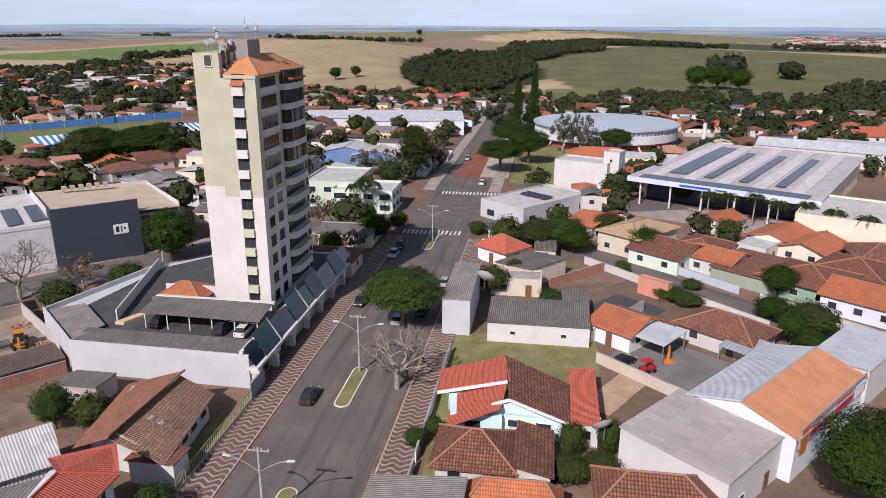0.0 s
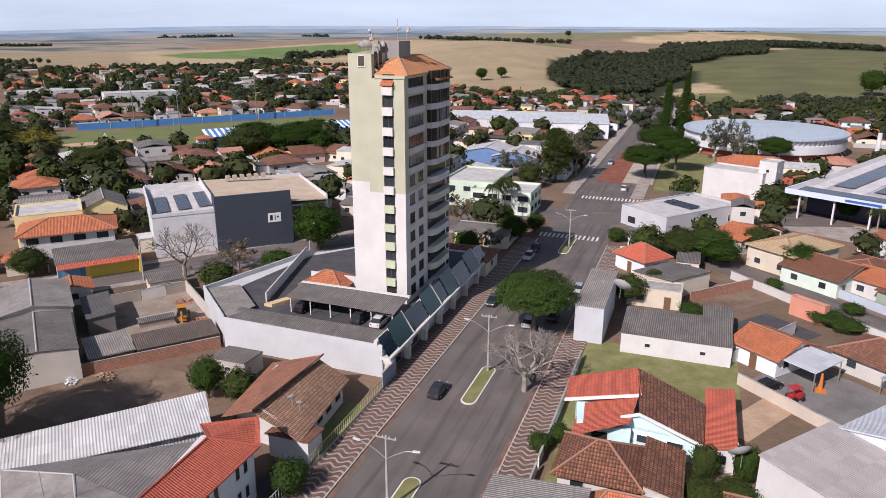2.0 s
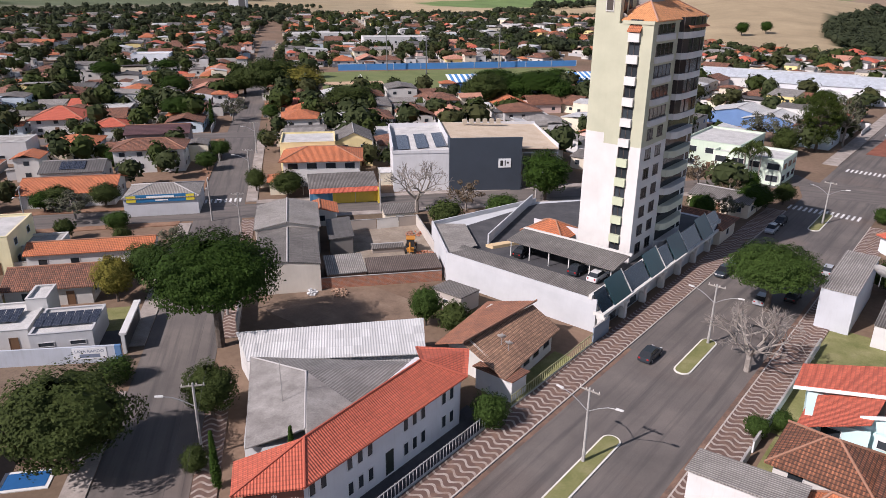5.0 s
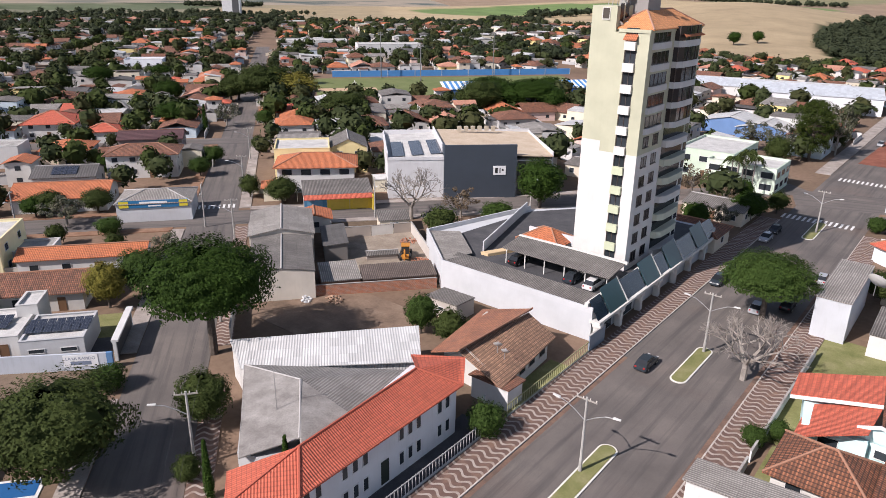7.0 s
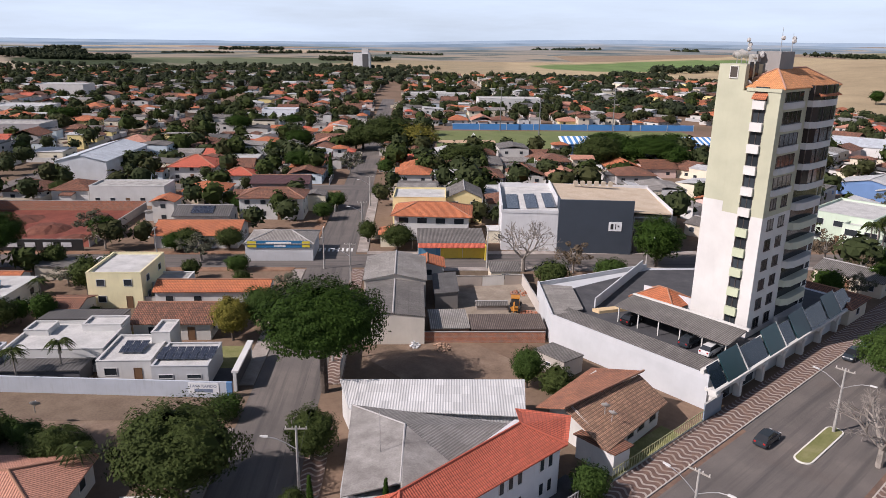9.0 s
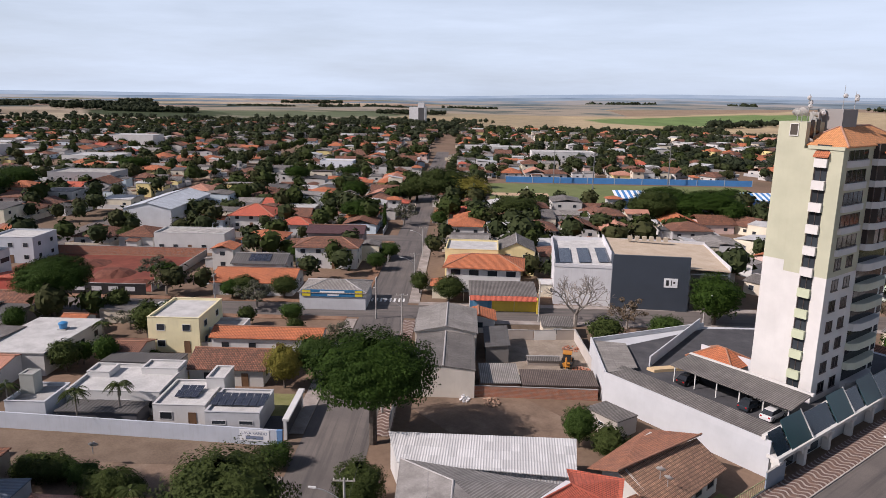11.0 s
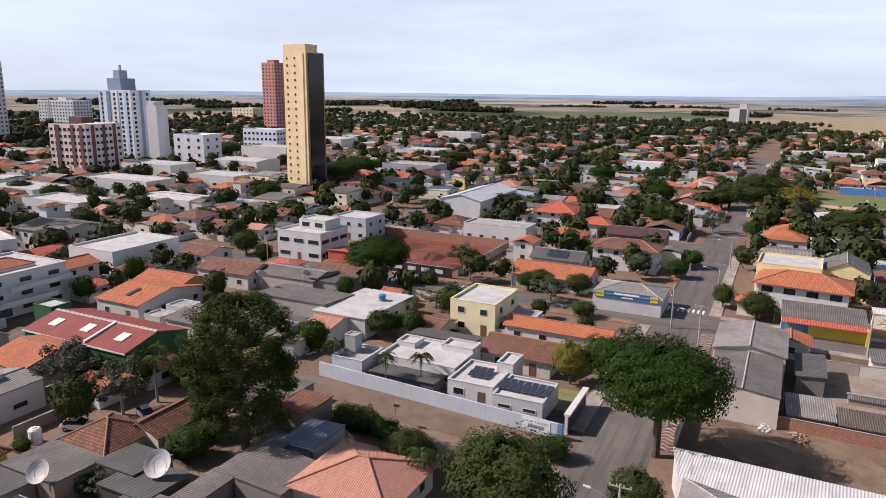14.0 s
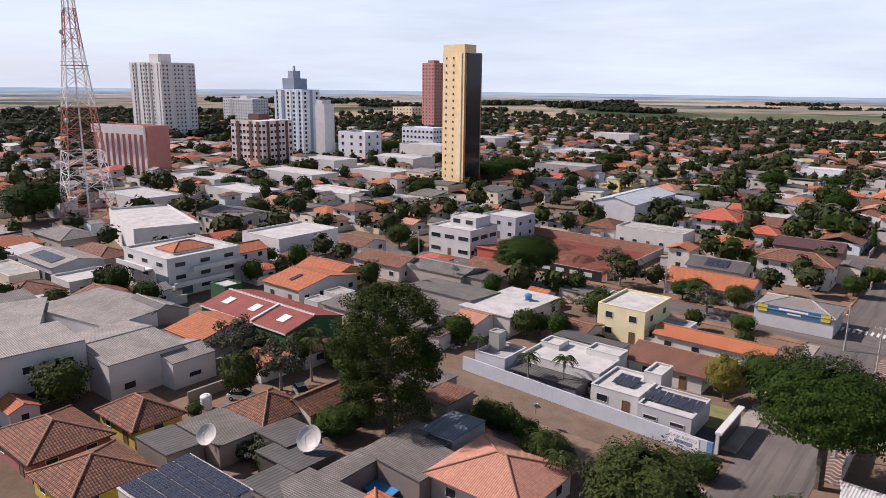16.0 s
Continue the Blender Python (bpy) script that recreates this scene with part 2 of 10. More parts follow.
def asphalt_mat():
    if "asphalt" in MATS:
        return MATS["asphalt"]
    m, nt, b = nodes_of("asphalt")
    uv, u, v = uv_of(nt)
    pos = world_pos(nt)
    big = noise_n(nt, pos, 0.12, 6, 0.6)
    col = ramp(nt, big, [(0.3, (0.098, 0.086, 0.079)), (0.55, (0.132, 0.115, 0.105)), (0.8, (0.18, 0.155, 0.137))])
    st = nt.nodes.new("ShaderNodeMapping")
    st.inputs["Scale"].default_value = (0.9, 0.03, 1)
    nt.links.new(uv, st.inputs["Vector"])
    track = noise_n(nt, st.outputs["Vector"], 1.0, 4)
    col = mix(nt, mathn(nt, "MULTIPLY", ramp(nt, track, [(0.48, (0, 0, 0)), (0.66, (1, 1, 1))]), 0.7), col, (0.058, 0.054, 0.052))
    red = noise_n(nt, pos, 0.05, 4)
    col = mix(nt, mathn(nt, "MULTIPLY", ramp(nt, red, [(0.55, (0, 0, 0)), (0.8, (1, 1, 1))]), 0.35), col, (0.16, 0.09, 0.06))
    f = noise_n(nt, pos, 16, 3, 0.7)
    col = mix(nt, 0.4, col, ramp(nt, f, [(0.3, (0.6, 0.6, 0.6)), (0.7, (1.4, 1.4, 1.4))]), "MULTIPLY")
    nt.links.new(col, b.inputs["Base Color"])
    b.inputs["Roughness"].default_value = 0.85
    bump(nt, f, b, 0.3, 0.02)
    MATS["asphalt"] = m
    return m


def brick_wall():
    if "brick" in MATS:
        return MATS["brick"]
    m, nt, b = nodes_of("hollow_brick_wall")
    uv, u, v = uv_of(nt)
    n = nt.nodes.new("ShaderNodeTexBrick")
    n.inputs["Color1"].default_value, n.inputs["Color2"].default_value = (0.42, 0.15, 0.075, 1), (0.30, 0.11, 0.06, 1)
    n.inputs["Mortar"].default_value = (0.33, 0.28, 0.24, 1)
    n.inputs["Scale"].default_value, n.inputs["Brick Width"].default_value, n.inputs["Row Height"].default_value, n.inputs["Mortar Size"].default_value = 1.0, 0.34, 0.21, 0.02
    nt.links.new(uv, n.inputs["Vector"])
    pos = world_pos(nt)
    d = noise_n(nt, pos, 0.9, 6, 0.65)
    col = mix(nt, mathn(nt, "MULTIPLY", ramp(nt, d, [(0.45, (0, 0, 0)), (0.75, (1, 1, 1))]), 0.6), n.outputs["Color"], (0.13, 0.10, 0.08))
    nt.links.new(col, b.inputs["Base Color"])
    b.inputs["Roughness"].default_value = 0.9
    bump(nt, n.outputs["Fac"], b, -0.4, 0.02)
    MATS["brick"] = m
    return m


def glass_dark(c=(0.02, 0.024, 0.028), rough=0.12):
    key = ("glass", c)
    if key in MATS:
        return MATS[key]
    m, nt, b = nodes_of("window_glass")
    oi = nt.nodes.new("ShaderNodeObjectInfo")
    col = mix(nt, oi.outputs["Random"], c, scaled(c, 2.2))
    nt.links.new(col, b.inputs["Base Color"])
    b.inputs["Roughness"].default_value, b.inputs["Specular IOR Level"].default_value = rough, 0.3
    MATS[key] = m
    return m


def solar_mat():
    if "solar" in MATS:
        return MATS["solar"]
    m, nt, b = nodes_of("solar_cells")
    uv, u, v = uv_of(nt)
    n = nt.nodes.new("ShaderNodeTexBrick")
    n.offset = 0.0
    n.inputs["Color1"].default_value, n.inputs["Color2"].default_value = (0.02, 0.026, 0.042, 1), (0.028, 0.034, 0.05, 1)
    n.inputs["Mortar"].default_value = (0.12, 0.13, 0.15, 1)
    n.inputs["Scale"].default_value, n.inputs["Brick Width"].default_value, n.inputs["Row Height"].default_value, n.inputs["Mortar Size"].default_value = 1, 0.33, 0.33, 0.012
    nt.links.new(uv, n.inputs["Vector"])
    nt.links.new(n.outputs["Color"], b.inputs["Base Color"])
    b.inputs["Roughness"].default_value = 0.2
    MATS["solar"] = m
    return m


WHITE, OFFWHITE, CREAM, BEIGE = (0.60, 0.595, 0.58), (0.55, 0.535, 0.505), (0.72, 0.66, 0.52), (0.62, 0.55, 0.44)
YELLOW, PALEGREEN, PALEBLUE, GREYP, PINKP = (0.80, 0.66, 0.30), (0.62, 0.70, 0.56), (0.60, 0.70, 0.76), (0.42, 0.42, 0.42), (0.68, 0.50, 0.44)
T_ORANGE = lambda: roof_tiles((0.56, 0.175, 0.07), (0.18, 0.075, 0.048), 0.5)
T_RED = lambda: roof_tiles((0.55, 0.125, 0.07), (0.32, 0.08, 0.055), 0.25, lines=0.4)
T_BROWN = lambda: roof_tiles((0.30, 0.115, 0.06), (0.07, 0.04, 0.028), 0.6, pitch=0.34, lines=0.9)
T_OLD = lambda: roof_tiles((0.32, 0.13, 0.075), (0.085, 0.055, 0.042), 0.8, lines=0.7)
T_PINK = lambda: roof_tiles((0.52, 0.25, 0.17), (0.28, 0.13, 0.09), 0.3, lines=0.15)
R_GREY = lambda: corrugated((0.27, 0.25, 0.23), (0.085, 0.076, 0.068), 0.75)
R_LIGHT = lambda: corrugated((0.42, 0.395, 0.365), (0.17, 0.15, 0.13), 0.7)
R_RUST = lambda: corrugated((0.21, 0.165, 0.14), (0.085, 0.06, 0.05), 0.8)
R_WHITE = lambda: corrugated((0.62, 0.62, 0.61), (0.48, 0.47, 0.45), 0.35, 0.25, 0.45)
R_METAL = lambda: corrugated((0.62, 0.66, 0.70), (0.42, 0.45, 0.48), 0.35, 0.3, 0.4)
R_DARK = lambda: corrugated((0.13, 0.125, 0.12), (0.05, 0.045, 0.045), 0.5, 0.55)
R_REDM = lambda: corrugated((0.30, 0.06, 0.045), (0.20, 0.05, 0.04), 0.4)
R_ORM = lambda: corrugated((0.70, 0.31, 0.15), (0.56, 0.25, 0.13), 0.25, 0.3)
SLAB = lambda: surface("concrete_slab", [(0.3, (0.22, 0.21, 0.20)), (0.55, (0.36, 0.35, 0.33)), (0.8, (0.50, 0.49, 0.46))], 0.5, 7)
PALESLAB = lambda: surface("pale_roof_slab", [(0.3, (0.36, 0.355, 0.345)), (0.55, (0.48, 0.475, 0.46)), (0.85, (0.58, 0.575, 0.56))], 0.4, 5)


# ---- mesh building ----
class Geo:
    """Vertices and faces gathered in metres; the map of each face runs along it level and up its slope."""

    def __init__(self):
        self.v, self.f = [], []

    def poly(self, pts):
        n = len(self.v)
        self.v += [tuple(p) for p in pts]
        self.f.append(tuple(range(n, n + len(pts))))
        return self

    def box(self, x0, y0, z0, x1, y1, z1):
        n = len(self.v)
        self.v += [(x, y, z) for z in (z0, z1) for y in (y0, y1) for x in (x0, x1)]
        self.f += [tuple(n + i for i in q) for q in ((0, 2, 3, 1), (4, 5, 7, 6), (0, 1, 5, 4), (2, 6, 7, 3), (0, 4, 6, 2), (1, 3, 7, 5))]
        return self

    def prism(self, pts, z0, z1):
        """An upright prism on a plan outline (counter-clockwise)."""
        n, k = len(self.v), len(pts)
        self.v += [(x, y, z0) for x, y in pts] + [(x, y, z1) for x, y in pts]
        self.f += [tuple(n + i for i in reversed(range(k))), tuple(n + k + i for i in range(k))]
        self.f += [(n + i, n + (i + 1) % k, n + k + (i + 1) % k, n + k + i) for i in range(k)]
        return self

    def slab(self, pts, th):
        """A plate whose top is the polygon pts, th thick straight down."""
        n, k = len(self.v), len(pts)
        self.v += [tuple(p) for p in pts] + [(p[0], p[1], p[2] - th) for p in pts]
        self.f += [tuple(n + i for i in range(k)), tuple(n + k + i for i in reversed(range(k)))]
        self.f += [(n + i, n + k + i, n + k + (i + 1) % k, n + (i + 1) % k) for i in range(k)]
        return self

    def tube(self, p, q, r0, r1, k=6):
        p, q = Vector(p), Vector(q)
        d = (q - p).normalized()
        a = d.orthogonal().normalized()
        b = d.cross(a)
        n = len(self.v)
        for c, r in ((p, r0), (q, r1)):
            for i in range(k):
                t = 2 * math.pi * i / k
                self.v.append(tuple(c + (a * math.cos(t) + b * math.sin(t)) * r))
        self.f += [(n + i, n + (i + 1) % k, n + k + (i + 1) % k, n + k + i) for i in range(k)]
        self.f += [tuple(n + i for i in reversed(range(k))), tuple(n + k + i for i in range(k))]
        return self

    def lathe(self, prof, k=16, cx=0.0, cy=0.0):
        """Rings of (radius, height), closed at both ends."""
        n = len(self.v)
        for r, z in prof:
            for i in range(k):
                t = 2 * math.pi * i / k
                self.v.append((cx + r * math.cos(t), cy + r * math.sin(t), z))
        for j in range(len(prof) - 1):
            self.f += [(n + j * k + i, n + j * k + (i + 1) % k, n + (j + 1) * k + (i + 1) % k, n + (j + 1) * k + i) for i in range(k)]
        self.f += [tuple(n + i for i in reversed(range(k))), tuple(n + (len(prof) - 1) * k + i for i in range(k))]
        return self

    def mesh(self, name, material):
        me = bpy.data.meshes.new(name)
        me.from_pydata(self.v, [], self.f)
        me.update()
        uv = me.uv_layers.new(name="UVMap")
        nl, nf = len(me.loops), len(me.polygons)
        vi, tot, nrm = np.empty(nl, np.int32), np.empty(nf, np.int32), np.empty(nf * 3, np.float32)
        me.loops.foreach_get("vertex_index", vi)
        me.polygons.foreach_get("loop_total", tot)
        me.polygons.foreach_get("normal", nrm)
        nrm = nrm.reshape(-1, 3).astype(float)
        h = np.stack([-nrm[:, 1], nrm[:, 0], np.zeros(nf)], 1)
        lh = np.linalg.norm(h, axis=1)
        h[lh < 1e-3] = (1.0, 0, 0)
        h /= np.where(lh < 1e-3, 1.0, lh)[:, None]
        s = np.cross(nrm, h)
        p = np.array(self.v, float)[vi]
        out = np.stack([(p * np.repeat(h, tot, 0)).sum(1), (p * np.repeat(s, tot, 0)).sum(1)], 1).astype(np.float32)
        uv.data.foreach_set("uv", out.ravel())
        me.materials.append(material)
        return me


def thing(name, m, label="", category="", group="", kind=""):
    ob = new(name)
    ob.empty_display_size = 0.2
    ob.matrix_basis = m
    return tagged(ob, label, category, group, kind)


def part(name, geo, material, parent, label="", m=None, kind=""):
    """One mesh object under a thing or under a part; geo may be a mesh that is shared."""
    me = geo if isinstance(geo, bpy.types.Mesh) else geo.mesh(name, material)
    ob = new(name, me)
    ob.parent = parent
    if m is not None:
        ob.matrix_basis = m
    return tagged(ob, label, "", "", kind)


def solid(name, geo, material, m=None, label="", category="", group="", kind=""):
    ob = new(name, geo.mesh(name, material))
    if m is not None:
        ob.matrix_basis = m
    return tagged(ob, label, category, group, kind)


NODES = {}


def clone(ob, m):
    """As copy_thing(), with the list of parts kept from the first time."""
    if ob.name not in NODES:
        NODES[ob.name] = (ob, *ob.children_recursive)
    made = {}
    for o in NODES[ob.name]:
        made[o] = o.copy()
        scene.collection.objects.link(made[o])
        if o.parent:
            made[o].parent = made[o.parent]
            made[o].matrix_parent_inverse = o.matrix_parent_inverse
    made[ob].matrix_basis = m
    return made[ob]


SHARED = {}


def shared(key, make):
    if key not in SHARED:
        SHARED[key] = make()
    return SHARED[key]


def face_pose(side, u, z, W, D):
    """A pose on one side of a W x D block (s, e, n, w): local x along the wall, y outwards."""
    if side == "s":
        return pose(u, -D / 2, z, 0, 0, 180)
    if side == "n":
        return pose(u, D / 2, z, 0, 0, 0)
    if side == "e":
        return pose(W / 2, u, z, 0, 0, -90)
    return pose(-W / 2, u, z, 0, 0, 90)


def add_window(parent, m, w=1.2, h=1.1, frame_c=(0.55, 0.55, 0.55), name="window"):
    """A window: frame proud of the wall with a sill, and a dark pane set in it."""
    def fr():
        g = Geo()
        a, b, t = w / 2, h / 2, 0.07
        for y in (-0.05, 0.07):
            g.v += [(-a - t, y, -b - t), (a + t, y, -b - t), (a + t, y, b + t), (-a - t, y, b + t), (-a, y, -b), (a, y, -b), (a, y, b), (-a, y, b)]
        for i in range(4):
            j = (i + 1) % 4
            g.f += [(8 + i, 12 + i, 12 + j, 8 + j), (i, j, 4 + j, 4 + i), (i, 8 + i, 8 + j, j), (4 + i, 4 + j, 12 + j, 12 + i)]
        return g.mesh("window_frame", plain("window_frame_paint", frame_c, 0.5))
    win = part(name, shared(("wf", w, h, frame_c), fr), None, parent, "", m)
    part("pane", shared(("wp", w, h), lambda: Geo().box(-w / 2, -0.04, -h / 2, w / 2, 0.015, h / 2).mesh("pane", glass_dark())), None, win)
    return win


def add_door(parent, m, w=0.95, h=2.1, c=(0.16, 0.09, 0.05), name="door"):
    d = part(name, shared(("door", w, h, c), lambda: Geo().box(-w / 2, -0.05, 0, w / 2, 0.04, h).box(-w / 2 - 0.07, -0.05, 0, -w / 2, 0.07, h + 0.07).box(w / 2, -0.05, 0, w / 2 + 0.07, 0.07, h + 0.07).box(-w / 2, -0.05, h, w / 2, 0.07, h + 0.07).mesh("door", plain("door_paint", c, 0.5))), None, parent, "", m)
    return d


def roof_geo(kind, W, D, h, rh, e, th=0.16):
    """Roof plates over a W x D block with eaves e at height h, rh high: lists of plates, and the ridge lines."""
    a, b = W / 2 + e, D / 2 + e
    k = {"gable_y": rh / (W / 2), "gable_x": rh / (D / 2), "hip": rh / (min(W, D) / 2), "shed_n": rh / D, "shed_s": rh / D}.get(kind, rh / W)
    z = h + 0.08 - e * k
    t = h + 0.08 + rh + (e * k if kind.startswith("shed") else 0.0)
    if kind == "gable_y":      # ridge along the depth
        return [[(-a, -b, z), (0, -b, t), (0, b, t), (-a, b, z)], [(a, b, z), (0, b, t), (0, -b, t), (a, -b, z)]], [((0, -b, t), (0, b, t))]
    if kind == "gable_x":
        return [[(-a, -b, z), (a, -b, z), (a, 0, t), (-a, 0, t)], [(a, b, z), (-a, b, z), (-a, 0, t), (a, 0, t)]], [((-a, 0, t), (a, 0, t))]
    if kind == "hip":
        if W >= D:
            r = max(a - b, 0.01)
            p, q = (-r, 0, t), (r, 0, t)
            return [[(-a, -b, z), (a, -b, z), q, p], [(a, b, z), (-a, b, z), p, q], [(a, -b, z), (a, b, z), q], [(-a, b, z), (-a, -b, z), p]], [(p, q), (p, (-a, -b, z)), (p, (-a, b, z)), (q, (a, -b, z)), (q, (a, b, z))]
        r = max(b - a, 0.01)
        p, q = (0, -r, t), (0, r, t)
        return [[(-a, -b, z), (a, -b, z), p], [(a, b, z), (-a, b, z), q], [(a, -b, z), (a, b, z), q, p], [(-a, b, z), (-a, -b, z), p, q]], [(p, q), (p, (-a, -b, z)), (p, (a, -b, z)), (q, (a, b, z)), (q, (-a, b, z))]
    if kind == "shed_n":       # rises towards +y
        return [[(-a, -b, z), (a, -b, z), (a, b, t), (-a, b, t)]], []
    if kind == "shed_s":
        return [[(-a, -b, t), (a, -b, t), (a, b, z), (-a, b, z)]], []
    if kind == "shed_e":
        return [[(-a, -b, z), (a, -b, t), (a, b, t), (-a, b, z)]], []
    return [[(-a, -b, t), (a, -b, z), (a, b, z), (-a, b, t)]], []


COUNT = {}


def house(x, y, W, D, rot, h, roof="hip", rh=1.5, wall=WHITE, tile=T_ORANGE, eave=0.5, label="", category="house", name="house",
          wins="snew", storeys=1, tile2=None, doors="s", tank=False, solar=0, group="houses of the town", trim=None, wsize=(1.3, 1.1), wgap=3.6, base=0.0, ridge=True):
    """A building on a W x D plan about (x, y), turned by rot; walls h high, then its roof."""
    if len(label.split()) < 4:
        label += " on a town lot"
    ob = thing(name, pose(x, y, base, 0, 0, rot), label, category, group)
    wm = plaster(wall)
    g = Geo().box(-W / 2, -D / 2, -0.3, W / 2, D / 2, h)
    if roof == "gable_y":
        for s in (-1, 1):
            yy = s * (D / 2 - 0.1)
            g.slab([(-W / 2, yy - 0.1, h), (W / 2, yy - 0.1, h), (W / 2, yy + 0.1, h), (-W / 2, yy + 0.1, h)], 0.05)
            p = [(-W / 2 + 0.02, h), (W / 2 - 0.02, h), (0, h + rh - 0.05)]
            n = len(g.v)
            g.v += [(u, yy - 0.1, v) for u, v in p] + [(u, yy + 0.1, v) for u, v in p]
            g.f += [(n, n + 1, n + 2), (n + 5, n + 4, n + 3), (n, n + 3, n + 4, n + 1), (n + 1, n + 4, n + 5, n + 2), (n + 2, n + 5, n + 3, n)]
    if roof == "gable_x":
        for s in (-1, 1):
            xx = s * (W / 2 - 0.1)
            p = [(-D / 2 + 0.02, h), (D / 2 - 0.02, h), (0, h + rh - 0.05)]
            n = len(g.v)
            g.v += [(xx - 0.1, u, v) for u, v in p] + [(xx + 0.1, u, v) for u, v in p]
            g.f += [(n + 2, n + 1, n), (n + 3, n + 4, n + 5), (n, n + 1, n + 4, n + 3), (n + 1, n + 2, n + 5, n + 4), (n + 2, n, n + 3, n + 5)]
    if roof.startswith("shed"):
        a, b = W / 2, D / 2
        hs = {"shed_n": (0, 0, 1, 1), "shed_s": (1, 1, 0, 0), "shed_e": (0, 1, 1, 0), "shed_w": (1, 0, 0, 1)}[roof]
        n = len(g.v)
        g.v += [(u, v, h - 0.02) for u, v in ((-a, -b), (a, -b), (a, b), (-a, b))] + [(u, v, h + k * (rh - 0.1)) for (u, v), k in zip(((-a, -b), (a, -b), (a, b), (-a, b)), hs)]
        g.f += [(n, n + 1, n + 5, n + 4), (n + 1, n + 2, n + 6, n + 5), (n + 2, n + 3, n + 7, n + 6), (n + 3, n, n + 4, n + 7), (n + 4, n + 5, n + 6, n + 7)]
    part("wall", g, wm, ob)
    if roof == "flat":
        ph, t = rh, 0.22
        a, b = W / 2, D / 2
        q = Geo().box(-a, -b, h, a, -b + t, h + ph).box(-a, b - t, h, a, b, h + ph).box(-a, -b + t, h, -a + t, b - t, h + ph).box(a - t, -b + t, h, a, b - t, h + ph)
        part("parapet", q, wm, ob)
        part("roof", Geo().box(-a + t, -b + t, h, a - t, b - t, h + 0.12), tile(), ob)
        c = Geo().box(-a - 0.05, -b - 0.05, h + ph, a + 0.05, -b + t + 0.05, h + ph + 0.07).box(-a - 0.05, b - t - 0.05, h + ph, a + 0.05, b + 0.05, h + ph + 0.07)
        c.box(-a - 0.05, -b + t + 0.05, h + ph, -a + t + 0.05, b - t - 0.05, h + ph + 0.07).box(a - t - 0.05, -b + t + 0.05, h + ph, a + 0.05, b - t - 0.05, h + ph + 0.07)
        part("coping", c, plaster(trim or scaled(wall, 0.85)), ob)
    else:
        plates, lines = roof_geo(roof, W, D, h, rh, eave)
        if tile2 and len(plates) > 1:
            part("roof", Geo().slab(plates[0], 0.16), tile(), ob)
            part("roof", Geo().slab(plates[1], 0.16), tile2(), ob, "the other slope, in a different colour")
        else:
            g = Geo()
            for p in plates:
                g.slab(p, 0.16)
            part("roof", g, tile(), ob)
        if lines and ridge:
            g = Geo()
            for p, q in lines:
                g.tube((p[0], p[1], p[2] + 0.03), (q[0], q[1], q[2] + 0.03), 0.13, 0.13, 6)
            part("ridge_cap", g, plain("ridge_mortar", (0.30, 0.155, 0.10) if tile not in (R_GREY, R_METAL, R_WHITE, R_LIGHT, R_DARK) else (0.35, 0.34, 0.33), 0.9), ob)
        if trim:
            g = Geo()
            for p in plates:
                lo = sorted(p, key=lambda q: q[2])[:2]
                (x0, y0, z0), (x1, y1, z1) = lo
                dx, dy = (0.05, 0) if abs(x1 - x0) < abs(y1 - y0) else (0, 0.05)
                g.box(min(x0, x1) - dx, min(y0, y1) - dy, z0 - 0.3, max(x0, x1) + dx, max(y0, y1) + dy, z0 - 0.02)
            part("fascia", g, plain("fascia_paint", trim, 0.6), ob)
    ww, wh = wsize
    for s in wins:
        L = W if s in "sn" else D
        n = max(1, int((L - 1.2) / wgap))
        for k in range(storeys):
            zc = h / storeys * k + min(1.65, h / storeys * 0.58)
            for i in range(n):
                u = (i + 0.5) * L / n - L / 2
                if k == 0 and s in doors and i == n // 2:
                    add_door(ob, face_pose(s, u, 0, W, D))
                    continue
                add_window(ob, face_pose(s, u, zc, W, D), ww, wh)
    if tank:
        water_tank(ob, W * 0.2, D * 0.15, h + (rh if roof != "flat" else 0.12))
    for i in range(solar):
        add_panel(ob, roof, W, D, h, rh, i, solar)
    return ob


def water_tank(parent, x, y, z, r=0.75):
    t = part("water_tank", shared(("tank", r), lambda: Geo().lathe([(r * 0.8, 0), (r, 0.9), (r * 1.04, 0.92), (r * 1.04, 1.0), (r * 0.6, 1.18), (0.15, 1.22)], 16).mesh("water_tank", plain("blue_polyethylene", (0.035, 0.20, 0.42), 0.45))), None, parent, "blue plastic water tank", pose(x, y, z))
    part("plinth", shared(("tankbase", r), lambda: Geo().box(-r, -r, -0.35, r, r, 0).mesh("plinth", SLAB())), None, t)
    return t


def add_panel(parent, roof, W, D, h, rh, i, n):
    """One solar module lying on the roof."""
    col = math.ceil(n / 2)
    cx, cy = (i % col - (col - 1) / 2) * 1.08, (i // col) * 1.75 - 0.9
    if roof == "flat":
        m = pose(cx, cy, h + 0.55, 10, 0, 0)
    else:
        s = math.degrees(math.atan2(rh, W / 2 if roof == "gable_y" else D / 2))
        if roof in ("gable_x", "hip"):
            yy = -D / 4 + cy * 0.9
            m = pose(cx, yy, h + rh * (1 + yy / (D / 2)) + 0.22, s, 0, 0)
        else:
            xx = -W / 4 + cy * 0.9
            m = pose(xx, cx, h + rh * (1 + xx / (W / 2)) + 0.22, 0, -s, 0)
            m = m @ pose(0, 0, 0, 0, 0, 90)
    p = part("solar_panel", shared("panel", lambda: Geo().box(-0.5, -0.83, 0, 0.5, 0.83, 0.035).mesh("solar_panel", solar_mat())), None, parent, "", m)
    return p

# plan of the houses already placed: the fill keeps clear of them
TAKEN = []
_house = house


